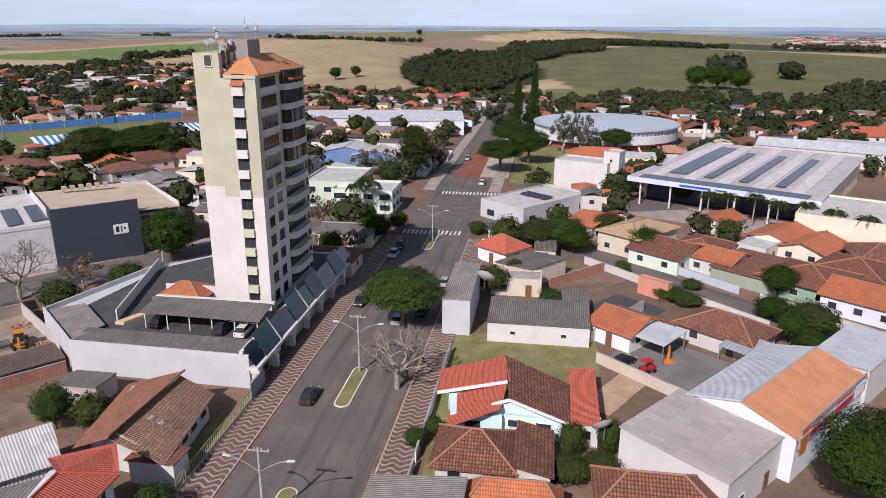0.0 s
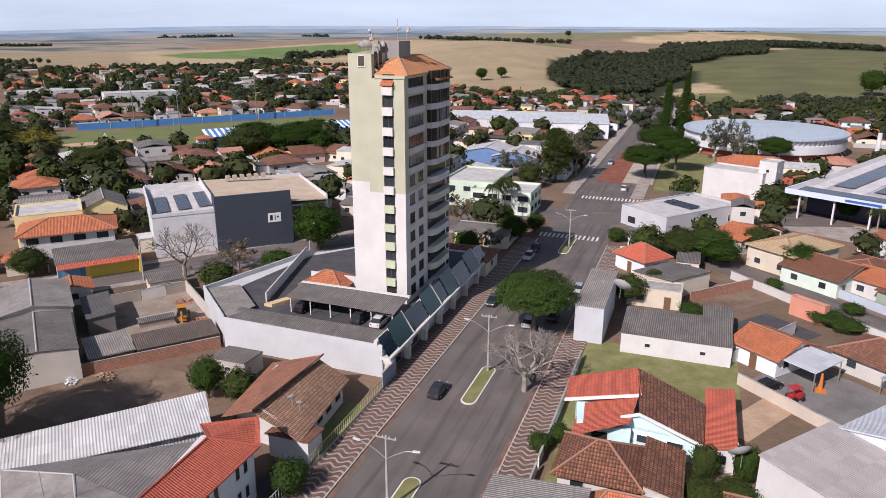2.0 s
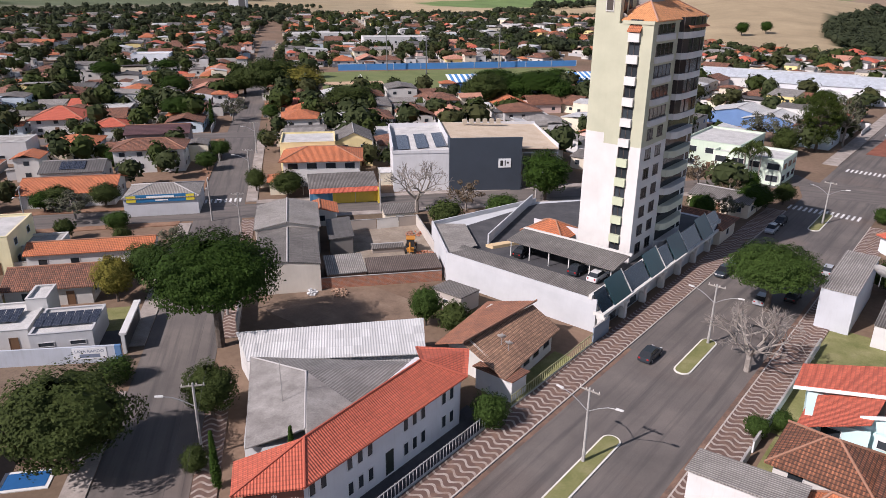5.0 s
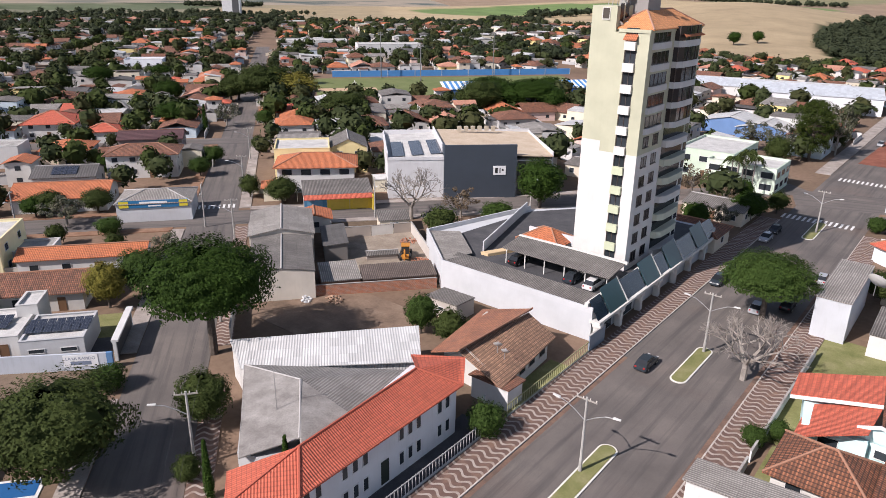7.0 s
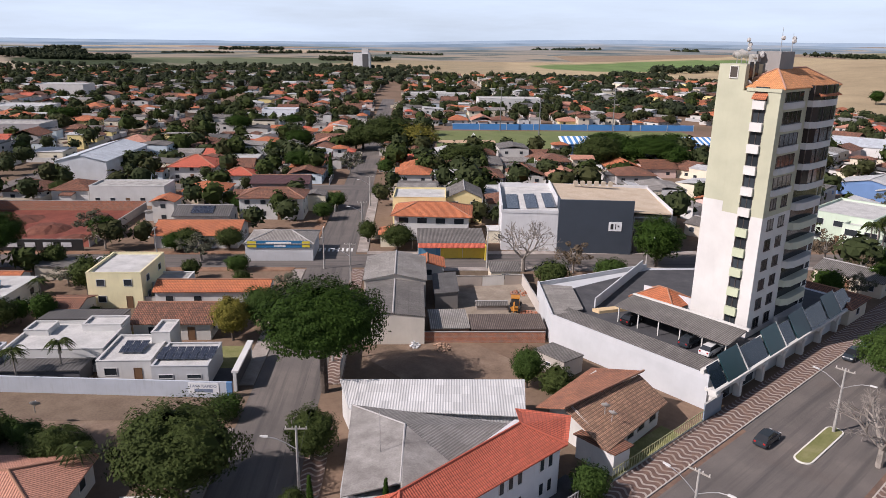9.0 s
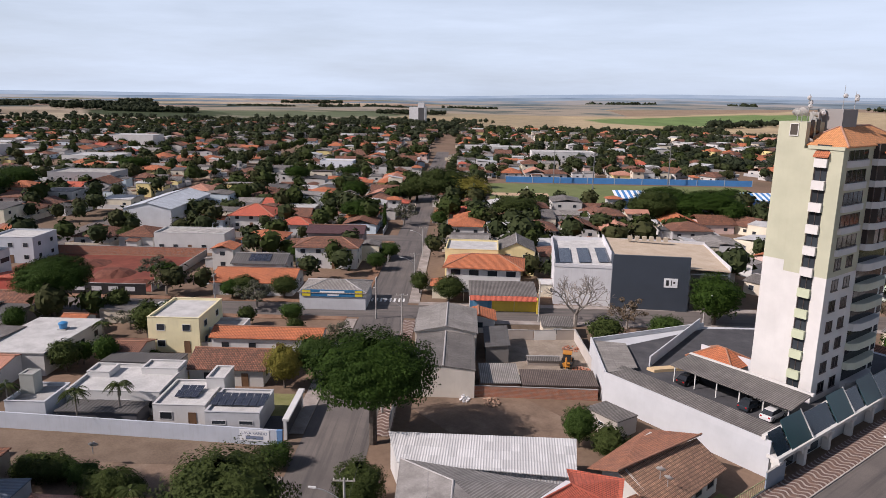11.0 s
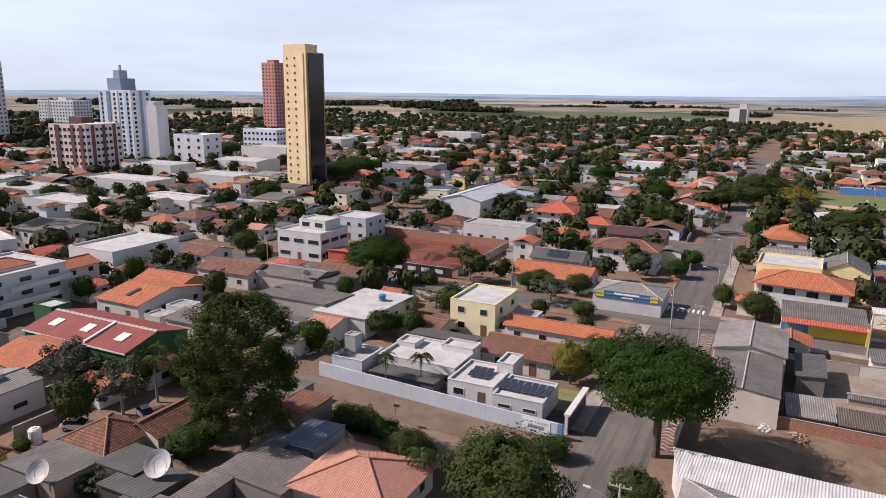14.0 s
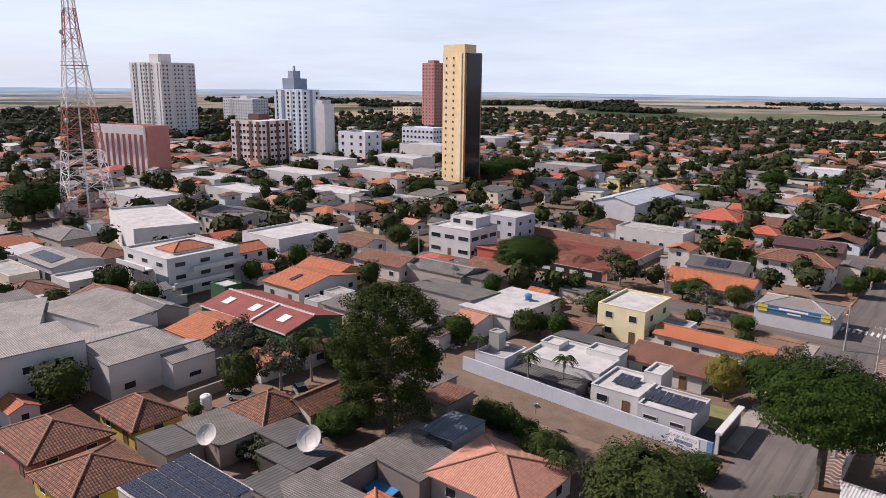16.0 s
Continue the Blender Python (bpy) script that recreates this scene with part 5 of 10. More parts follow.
    part("window_frame", Geo().box(-7.3, -0.1, 40.5, -7.2, 0.05, 42.1).box(-6.2, -0.1, 40.5, -6.1, 0.05, 42.1).box(-7.3, -0.1, 42.0, -6.1, 0.05, 42.12).box(-7.3, -0.14, 40.44, -6.1, 0.05, 40.56), BONE, w)
    part("opening", Geo().box(-5.14, 1.0, 40.0, -5.05, 2.0, 42.6).box(-5.14, 2.6, 40.0, -5.05, 3.6, 42.6), glass_dark((0.012, 0.013, 0.016)), ob)
    return ob


tower = build_tower()


def dish_antenna(x, y, z, r, az, name="satellite_dish", label="white parabolic satellite dish on a short mast"):
    ob = thing(name, pose(x, y, z, 0, 0, az), label, "satellite dish", "satellite dishes")
    prof = [(0.02, 0.0), (r * 0.35, r * 0.04), (r * 0.7, r * 0.16), (r, r * 0.34), (r * 1.02, r * 0.32), (r * 0.7, r * 0.13), (r * 0.35, r * 0.01), (0.02, -0.03)]
    m = pose(0, -0.15, r * 0.95 + 0.4, 50, 0, 0)
    part("reflector", shared(("dish", r), lambda: Geo().lathe(prof, 20).mesh("reflector", plain("dish_white", (0.42, 0.41, 0.395), 0.6))), None, ob, "", m)
    part("feed_arm", shared(("dishfeed", r), lambda: Geo().tube((0, r * 0.7, r * 0.2), (0, 0, r * 0.8), 0.025, 0.025, 4).tube((0, -r * 0.7, r * 0.2), (0, 0, r * 0.8), 0.025, 0.025, 4).lathe([(0.07, r * 0.76), (0.07, r * 0.9)], 8).mesh("feed_arm", plain("galvanised", (0.4, 0.4, 0.4), 0.4, 0.6))), None, ob, "", m)
    part("mast", shared(("dishmast", r), lambda: Geo().tube((0, 0, 0), (0, 0, r * 0.95 + 0.35), 0.05, 0.05, 6).mesh("mast", plain("galvanised", (0.4, 0.4, 0.4), 0.4, 0.6))), None, ob)
    return ob


def tower_top(x, y):
    p = Vector((-26.6, 99.8)) + AX * x + AY * y
    return p.x, p.y


for x, y, r, az in ((-6.4, 1.0, 0.8, 150), (-7.6, 2.2, 0.6, 170), (-5.6, 2.4, 0.5, 140), (-8.2, 3.4, 0.7, 200)):
    dish_antenna(*tower_top(x, y), 42.3, r, az)
for x, y in ((-4.4, 3.0), (-3.9, 4.2)):
    dish_antenna(*tower_top(x - 0.6, y - 2.2), 38.9, 0.5, 160)


def roof_antenna(x, y, z, h, bars):
    ob = thing("roof_antenna", pose(x, y, z), "thin metal aerial mast with white antenna drums", "antenna", "roof aerials of the tower")
    part("mast", Geo().tube((0, 0, 0), (0, 0, h), 0.06, 0.03, 6), plain("galvanised", (0.4, 0.4, 0.4), 0.4, 0.6), ob)
    for i in range(bars):
        part("drum", shared("drum", lambda: Geo().lathe([(0.28, 0), (0.3, 0.25), (0.2, 0.4)], 12).mesh("drum", plain("dish_white", (0.42, 0.41, 0.395), 0.6))), None, ob, "", pose(0.12, 0, h * (0.55 + 0.16 * i), 80, 0, 40 + 130 * i))


for x, y, h, n in ((-6.9, 3.6, 3.6, 3), (-5.4, 4.4, 2.0, 2), (-3.6, 6.2, 3.2, 1), (-3.2, 8.8, 2.4, 2)):
    roof_antenna(*tower_top(x, y), 42.3 if x < -5 else 44.0, h, n)
solid("plant_box", Geo().box(-0.6, -0.5, 0, 0.6, 0.5, 1.3), plaster((0.34, 0.33, 0.31)), pose(*tower_top(-6.0, 3.9), 42.3), "grey equipment cabinet on the roof", "cabinet")

# long white two-storey building with a red roof, and the sheds behind it
def build_red_office():
    ob = thing("office_building", pose(0, 0, 0), "long white two-storey building with a red tiled roof", "office building")
    TAKEN.append((-35.5, 45.5, 8, 28, -8))
    plan = [(-37.4, 31.4), (-34.1, 34.7), (-31.1, 55.8), (-33.0, 59.4), (-37.2, 56.6), (-36.8, 38.0), (-40.0, 34.0)]
    part("wall", Geo().prism(plan, -0.2, 5.95), plaster((0.62, 0.63, 0.65)), ob)
    A, B, C, D = (-33.4, 34.2, 5.95), (-30.4, 56.2, 5.95), (-34.7, 53.8, 7.8), (-36.2, 37.5, 7.8)
    S, W2, N1, N2 = (-37.8, 30.3, 5.95), (-40.8, 33.5, 6.0), (-32.4, 60.2, 6.7), (-37.5, 57.1, 7.0)
    g = Geo()
    for p in ([A, B, C, D], [S, A, D], [W2, S, D], [B, N1, N2, C]):
        g.slab(p, 0.16)
    part("roof", g, T_RED(), ob, "bright red tiled roof")
    part("ridge_cap", Geo().tube(D, C, 0.13, 0.13, 6).tube(D, A, 0.13, 0.13, 6).tube(D, S, 0.13, 0.13, 6).tube(C, B, 0.13, 0.13, 6), plain("ridge_red", (0.42, 0.10, 0.06), 0.85), ob)
    u = Vector((3.0, 21.1)).normalized()
    for k in (0.045, 0.105, 0.25, 0.31, 0.37, 0.60, 0.66, 0.72, 0.875, 0.935):
        for z in (1.75, 4.55):
            q = Vector((-34.1, 34.7)) + u * 21.3 * k
            add_window(ob, pose(q.x, q.y, z, 0, 0, -98.1), 0.62, 1.35, (0.62, 0.62, 0.62))
    q = Vector((-34.1, 34.7)) + u * 21.3 * 0.49
    add_door(ob, pose(q.x, q.y, 0.3, 0, 0, -98.1), 0.9, 2.5, (0.02, 0.03, 0.025))
    # front to the south with its lettered band and porch roof
    m = Vector((-35.75, 33.05))
    face = thing("sign_board", pose(m.x, m.y, 0, 0, 0, 45), "brown sign band with white lettering over the porch", "sign")
    part("board", Geo().box(-2.4, -0.34, 4.2, 2.4, -0.08, 5.5), plaster((0.16, 0.06, 0.04), 0.7, 0.1), face)
    for body, z, size in (("de", 5.0, 0.5), ("Cristianismo Decidido", 4.45, 0.44)):
        txt = bpy.data.curves.new("lettering", "FONT")
        txt.body, txt.size, txt.extrude, txt.align_x = body, size, 0.01, "CENTER"
        txt.materials.append(plain("white_letters", (0.75, 0.74, 0.72), 0.6))
        t = new("lettering", txt)
        t.parent, t.matrix_basis = face, pose(0, -0.36, z, 90, 0, 0)
    part("porch_roof", Geo().slab([(-39.6, 29.2, 3.0), (-35.0, 33.6, 3.0), (-35.9, 33.4, 3.9), (-37.5, 31.8, 3.9)], 0.14), T_RED(), ob)


build_red_office()


def build_sheds():
    ob = thing("shed", pose(0, 0, 0), "shed with broad weathered fibre-cement roof slopes", "shed")
    TAKEN.append((-45, 46, 14, 16, 42.5))
    part("wall", Geo().prism([(-53.2, 48.0), (-43.3, 37.0), (-37.4, 38.2), (-37.4, 56.8)], -0.2, 4.7), plaster(GREYP), ob)
    NW, SW, P, Q = (-53.9, 48.4, 5.0), (-42.3, 36.2, 5.0), (-45.3, 48.0, 6.05), (-38.6, 40.2, 6.05)
    part("roof", Geo().slab([NW, SW, Q, P], 0.12), surface("fibre_cement_sheet", [(0.3, (0.17, 0.155, 0.145)), (0.5, (0.25, 0.235, 0.22)), (0.75, (0.34, 0.32, 0.30))], 0.45, 5), ob, "smooth pale grey slope")
    part("roof", Geo().slab([(-37.4, 57.4, 4.9), NW, P, (-38.2, 46.6, 5.3)], 0.12), corrugated((0.30, 0.285, 0.27), (0.10, 0.09, 0.08), 0.55, 0.34), ob, "ribbed darker slope")
    part("roof", Geo().slab([P, Q, (-36.8, 38.4, 6.2), (-36.2, 46.2, 5.3)], 0.12), surface("fibre_cement_sheet", []), ob)
    part("ridge_cap", Geo().tube(P, Q, 0.12, 0.12, 6).tube(NW, P, 0.1, 0.1, 6), plain("ridge_grey", (0.36, 0.35, 0.34), 0.9), ob)
    part("vent_mast", Geo().tube((-44.0, 43.0, 5.4), (-44.0, 43.0, 10.2), 0.04, 0.03, 5), plain("galvanised", (0.4, 0.4, 0.4), 0.4, 0.6), ob)
    wt = thing("white_shed", pose(0, 0, 0), "long shed clad in white corrugated metal sheets", "shed")
    TAKEN.append((-49, 57, 23, 8, 42.5))
    part("wall", Geo().prism([(-59.4, 51.8), (-54.4, 48.9), (-38.6, 60.6), (-43.0, 66.7)], -0.2, 4.2), corrugated((0.72, 0.72, 0.71), (0.50, 0.49, 0.47), 0.25, 0.36, 0.45), wt)
    part("roof", Geo().slab([(-54.5, 48.4, 4.25), (-38.2, 60.4, 4.25), (-42.8, 67.1, 4.75), (-60.0, 52.0, 4.75)], 0.1), corrugated((0.68, 0.68, 0.67), (0.52, 0.51, 0.49), 0.3, 0.32, 0.45), wt, "white ribbed metal roof")


build_sheds()

# grey-black commercial building on the cross street
CD = pose(-75.9, 130.4, 0, 0, 0, 37)


def build_dark_shop():
    ob = thing("commercial_building", CD, "commercial building with a charcoal front, white side and sand roof", "commercial building")
    dark = plaster((0.040, 0.052, 0.070), 0.6, 0.1)
    white = plaster((0.60, 0.60, 0.61), 0.8, 0.3)
    part("front_panel", Geo().box(0, 0, -0.2, 15.8, 0.5, 12.0), dark, ob, "tall charcoal front panel")
    part("side_panel", Geo().box(-0.3, 0.0, -0.2, 0, 4.0, 12.0), dark, ob)
    part("wall", Geo().box(-12.6, 1.0, -0.2, 0, 26, 8.6).box(0, 0.5, -0.2, 15.8, 26, 9.6).box(15.8, 1.5, -0.2, 24.5, 26, 8.2), white, ob)
    part("parapet", Geo().box(-12.8, 0.9, 8.6, -12.5, 26, 10.2).box(-12.5, 0.9, 8.6, -0.3, 1.2, 9.3).box(-0.3, 4, 9.6, 0, 26, 11.2).box(-12.5, 25.7, 8.6, 24.5, 26, 10.4).box(24.2, 1.5, 8.2, 24.5, 25.7, 10.0), white, ob)
    part("roof", Geo().slab([(0, 0.6, 10.2), (24.2, 0.6, 9.2), (24.2, 25.7, 9.6), (0, 25.7, 10.6)], 0.2), surface("sand_roof_sheet", [(0.3, (0.42, 0.33, 0.24)), (0.6, (0.50, 0.41, 0.31)), (0.85, (0.56, 0.48, 0.38))], 0.3, 4), ob)
    part("roof", Geo().slab([(-12.5, 1.2, 8.7), (-0.3, 1.2, 9.4), (-0.3, 25.7, 9.8), (-12.5, 25.7, 9.1)], 0.1), PALESLAB(), ob)
    for i in range(3):
        p = part("skylight", Geo().slab([(-11.4 + i * 4.2, 3, 9.05 + i * 0.24), (-8.8 + i * 4.2, 3, 9.2 + i * 0.24), (-8.8 + i * 4.2, 16, 9.55 + i * 0.24), (-11.4 + i * 4.2, 16, 9.4 + i * 0.24)], 0.06), solar_mat(), ob, "strip of blue-grey solar modules")
    part("dark_side", Geo().box(16.4, 1.2, 0.2, 24.0, 1.5, 8.0), plaster((0.07, 0.065, 0.06), 0.6, 0.1), ob)
    s = part("sign", Geo().box(10.6, -0.12, 5.3, 13.4, 0.0, 7.3), plaster((0.74, 0.75, 0.76), 0.6, 0.05), ob, "small white sign board")
    part("mark", Geo().box(11.0, -0.15, 5.7, 11.6, -0.12, 6.9).box(12.0, -0.15, 5.7, 12.2, -0.12, 6.9).box(12.5, -0.15, 6.2, 12.9, -0.12, 6.6), plain("black_mark", (0.02, 0.02, 0.02), 0.6), s)
    for i in range(6):
        part("condenser", shared("ac", lambda: Geo().box(-0.5, -0.4, 0, 0.5, 0.4, 1.1).lathe([(0.33, 1.1), (0.3, 1.16)], 12).mesh("condenser", plain("condenser_paint", (0.42, 0.36, 0.28), 0.6))), None, ob, "beige air-conditioning unit", pose(6 + i * 1.7, 22.5, 10.7))


build_dark_shop()


# round arena with a shallow metal dome
def build_arena():
    ob = thing("arena", pose(66.5, 298.0, 0), "round sports arena with a pale blue dome roof and white wall", "arena")
    R = 29.0
    part("wall", Geo().lathe([(R - 1.6, 0), (R - 1.6, 2.6)], 72), plaster((0.40, 0.09, 0.06)), ob, "red lower wall")
    part("upper_wall", Geo().lathe([(R - 1.6, 2.5), (R + 0.4, 2.6), (R + 0.4, 5.6), (R - 0.7, 5.7), (R - 0.7, 8.0)], 72), plaster((0.60, 0.62, 0.65)), ob, "white upper wall")
    part("dome", Geo().lathe([(R + 1.0, 7.6), (R + 1.0, 8.1), (R * 0.75, 8.9), (R * 0.5, 9.5), (R * 0.25, 9.9), (0.3, 10.0)], 72), corrugated((0.50, 0.58, 0.66), (0.42, 0.49, 0.56), 0.3, 0.6, 0.4), ob, "shallow pale blue metal roof")
    fin = Geo().box(-0.16, -0.1, 5.6, 0.16, 0.75, 7.8).mesh("fin", plaster((0.60, 0.62, 0.65)))
    foot = Geo().slab([(-0.35, -0.4, 2.7), (0.35, -0.4, 2.7), (0.35, 1.6, 0.2), (-0.35, 1.6, 0.2)], 0.5).mesh("buttress", plaster((0.60, 0.62, 0.65)))
    for i in range(96):
        a = 360 * i / 96
        part("fin", fin, None, ob, "", pose((R - 0.6) * math.cos(radians(a)), (R - 0.6) * math.sin(radians(a)), 0, 0, 0, a - 90))
        if i % 4 == 0:
            part("buttress", foot, None, ob, "", pose((R - 0.9) * math.cos(radians(a)), (R - 0.9) * math.sin(radians(a)), 0, 0, 0, a - 90))


build_arena()


# supermarket with a long ribbed metal roof and solar strips
def build_market():
    ob = thing("supermarket", pose(49.4, 188.0, 0, 0, 0, -37), "supermarket hall with pale metal roof bands and dark solar strips", "supermarket")
    W, D = 47.0, 68.0
    part("wall", Geo().box(1, 9, -0.2, W - 1, D - 1, 6.6), plaster(CREAM), ob)
    part("roof", Geo().slab([(0, 0, 7.0), (W, 0, 7.0), (W, D, 8.2), (0, D, 8.2)], 0.3), corrugated((0.58, 0.545, 0.55), (0.44, 0.41, 0.415), 0.35, 0.5, 0.5), ob)
    for i in range(5):
        x = 3 + i * 9.0
        part("roof_band", Geo().slab([(x, 8, 7.3), (x + 3.2, 8, 7.3), (x + 3.2, D - 2, 8.38), (x, D - 2, 8.38)], 0.15), corrugated((0.72, 0.69, 0.69), (0.58, 0.56, 0.56), 0.25, 0.5, 0.5), ob)
    part("solar_strip", Geo().slab([(2, 1.5, 7.25), (W - 3, 1.5, 7.25), (W - 3, 6.5, 7.33), (2, 6.5, 7.33)], 0.06), solar_mat(), ob, "dark solar strip")
    for x in (16.4, 25.4, 34.4):
        part("solar_strip", Geo().slab([(x, 11, 7.56), (x + 2.4, 11, 7.56), (x + 2.4, D - 14, 8.28), (x, D - 14, 8.28)], 0.06), solar_mat(), ob, "dark solar strip")
    part("solar_strip", Geo().slab([(6.6, 12, 7.5), (11.4, 12, 7.5), (11.4, D - 8, 8.3), (6.6, D - 8, 8.3)], 0.06), solar_mat(), ob, "dark solar strip")
    part("fascia", Geo().box(-0.3, -0.4, 6.2, W + 0.3, 0.0, 7.5).box(-0.4, 0, 6.2, 0, D, 7.5), plaster((0.56, 0.62, 0.74)), ob, "pale blue fascia")
    part("lettering", Geo().box(14, -0.46, 6.55, 22, -0.4, 7.1).box(23, -0.46, 6.6, 26, -0.4, 7.0), plain("blue_paint", (0.03, 0.10, 0.38), 0.5), ob)
    for i in range(6):
        part("column", Geo().box(3 + i * 8.2, 0.6, -0.1, 3.4 + i * 8.2, 1.0, 6.7), plaster(WHITE), ob)
    part("shop_front", Geo().box(2, 8.8, 0, W - 2, 9.0, 5.5), glass_dark((0.02, 0.025, 0.05)), ob)


build_market()
yard(60, 176, 52, 16, -35, PAVE(), "concrete car park of the supermarket", "car_park")


# football ground
def build_stadium():
    c = on_b(92, 184)
    yard(c.x, c.y, 128, 66, 42.5, surface("football_turf", [(0.3, (0.105, 0.135, 0.045)), (0.55, (0.14, 0.165, 0.06)), (0.8, (0.18, 0.19, 0.085))], 0.1, 3), "mown grass football field", "football_field", 0.05)
    d = on_b(42, 178)
    yard(d.x, d.y, 26, 9, 42.5, surface("sand_pitch", [(0.3, (0.42, 0.28, 0.18)), (0.7, (0.5, 0.36, 0.24))], 0.3, 3), "sandy patch on the field", "sand_pit", 0.07)
    blue = plaster((0.06, 0.23, 0.52), 0.7, 0.4)
    e = on_b(100, 222)
    ob = thing("stadium_wall", pose(e.x, e.y, 0, 0, 0, 42.5), "long bright blue boundary wall of the football ground", "wall")
    for i in range(9):
        part("wall_panel", Geo().box(-62 + i * 14, 0, -0.2, -48.3 + i * 14, 0.3, 3.0), blue, ob)
        part("pier", Geo().box(-48.3 + i * 14, -0.1, -0.2, -48.0 + i * 14, 0.4, 3.2), plaster((0.4, 0.45, 0.5)), ob)
    for k, u in enumerate((90, 140)):
        f = on_b(u, 147)
        st = thing("grandstand", pose(f.x, f.y, 0, 0, 0, 42.5), "small grandstand with a blue and white striped canopy", "grandstand", "stands of the football ground")
        part("stand", Geo().box(-12, -4, 0, 12, 4, 1.2).box(-12, -4, 1.2, 12, 1.5, 2.2), plaster((0.05, 0.12, 0.32)), st)
        part("back_wall", Geo().box(-12, -4.3, 0, 12, -4.0, 4.4), plaster((0.04, 0.12, 0.36)), st)
        a, b = shared("stripe_b", lambda: Geo().slab([(-0.6, -4.6, 4.4), (0.6, -4.6, 4.4), (0.6, 4.6, 6.4), (-0.6, 4.6, 6.4)], 0.15).mesh("stripe", plaster((0.05, 0.22, 0.50)))), shared("stripe_w", lambda: Geo().slab([(-0.6, -4.6, 4.4), (0.6, -4.6, 4.4), (0.6, 4.6, 6.4), (-0.6, 4.6, 6.4)], 0.15).mesh("stripe", plaster((0.76, 0.78, 0.80))))
        for i in range(20):
            part("stripe", a if i % 2 else b, None, st, "", pose(-11.4 + i * 1.2, 0, 0))
        for x in (-11, -4, 4, 11):
            part("column", Geo().tube((x, 3.6, 0), (x, 3.6, 6.1), 0.12, 0.12), plaster((0.4, 0.45, 0.5)), st)
    for u, v in ((70, 152), (160, 152), (62, 218), (120, 218)):
        p = on_b(u, v)
        ob = thing("floodlight_mast", pose(p.x, p.y, 0), "tall floodlight mast of the football ground", "floodlight", "floodlights of the football ground")
        part("mast", Geo().tube((0, 0, 0), (0, 0, 22), 0.3, 0.16, 8), plain("mast_grey", (0.16, 0.16, 0.16), 0.6), ob)
        part("lamp_frame", Geo().box(-1.6, -0.1, 20.4, 1.6, 0.1, 20.6).box(-1.6, -0.1, 21.4, 1.6, 0.1, 21.6).box(-1.4, -0.25, 20.6, -0.8, 0.25, 21.1).box(0.8, -0.25, 20.6, 1.4, 0.25, 21.1).box(-0.3, -0.25, 20.6, 0.3, 0.25, 21.1), plain("mast_grey", (0.16, 0.16, 0.16), 0.6), ob)
    for u, s in ((46, 1), (142, -1)):
        p = on_b(u, 186)
        ob = thing("goal", pose(p.x, p.y, 0, 0, 0, 42.5), "white tubular football goal on the grass", "goal", "football goals")
        part("goal_frame", Geo().tube((0, -3.6, 0), (0, -3.6, 2.4), 0.08, 0.08).tube((0, 3.6, 0), (0, 3.6, 2.4), 0.08, 0.08).tube((0, -3.6, 2.4), (0, 3.6, 2.4), 0.08, 0.08).tube((0, -3.6, 2.4), (-s * 1.6, -3.6, 0), 0.05, 0.05).tube((0, 3.6, 2.4), (-s * 1.6, 3.6, 0), 0.05, 0.05), plain("goal_white", (0.7, 0.7, 0.7), 0.5), ob)


build_stadium()


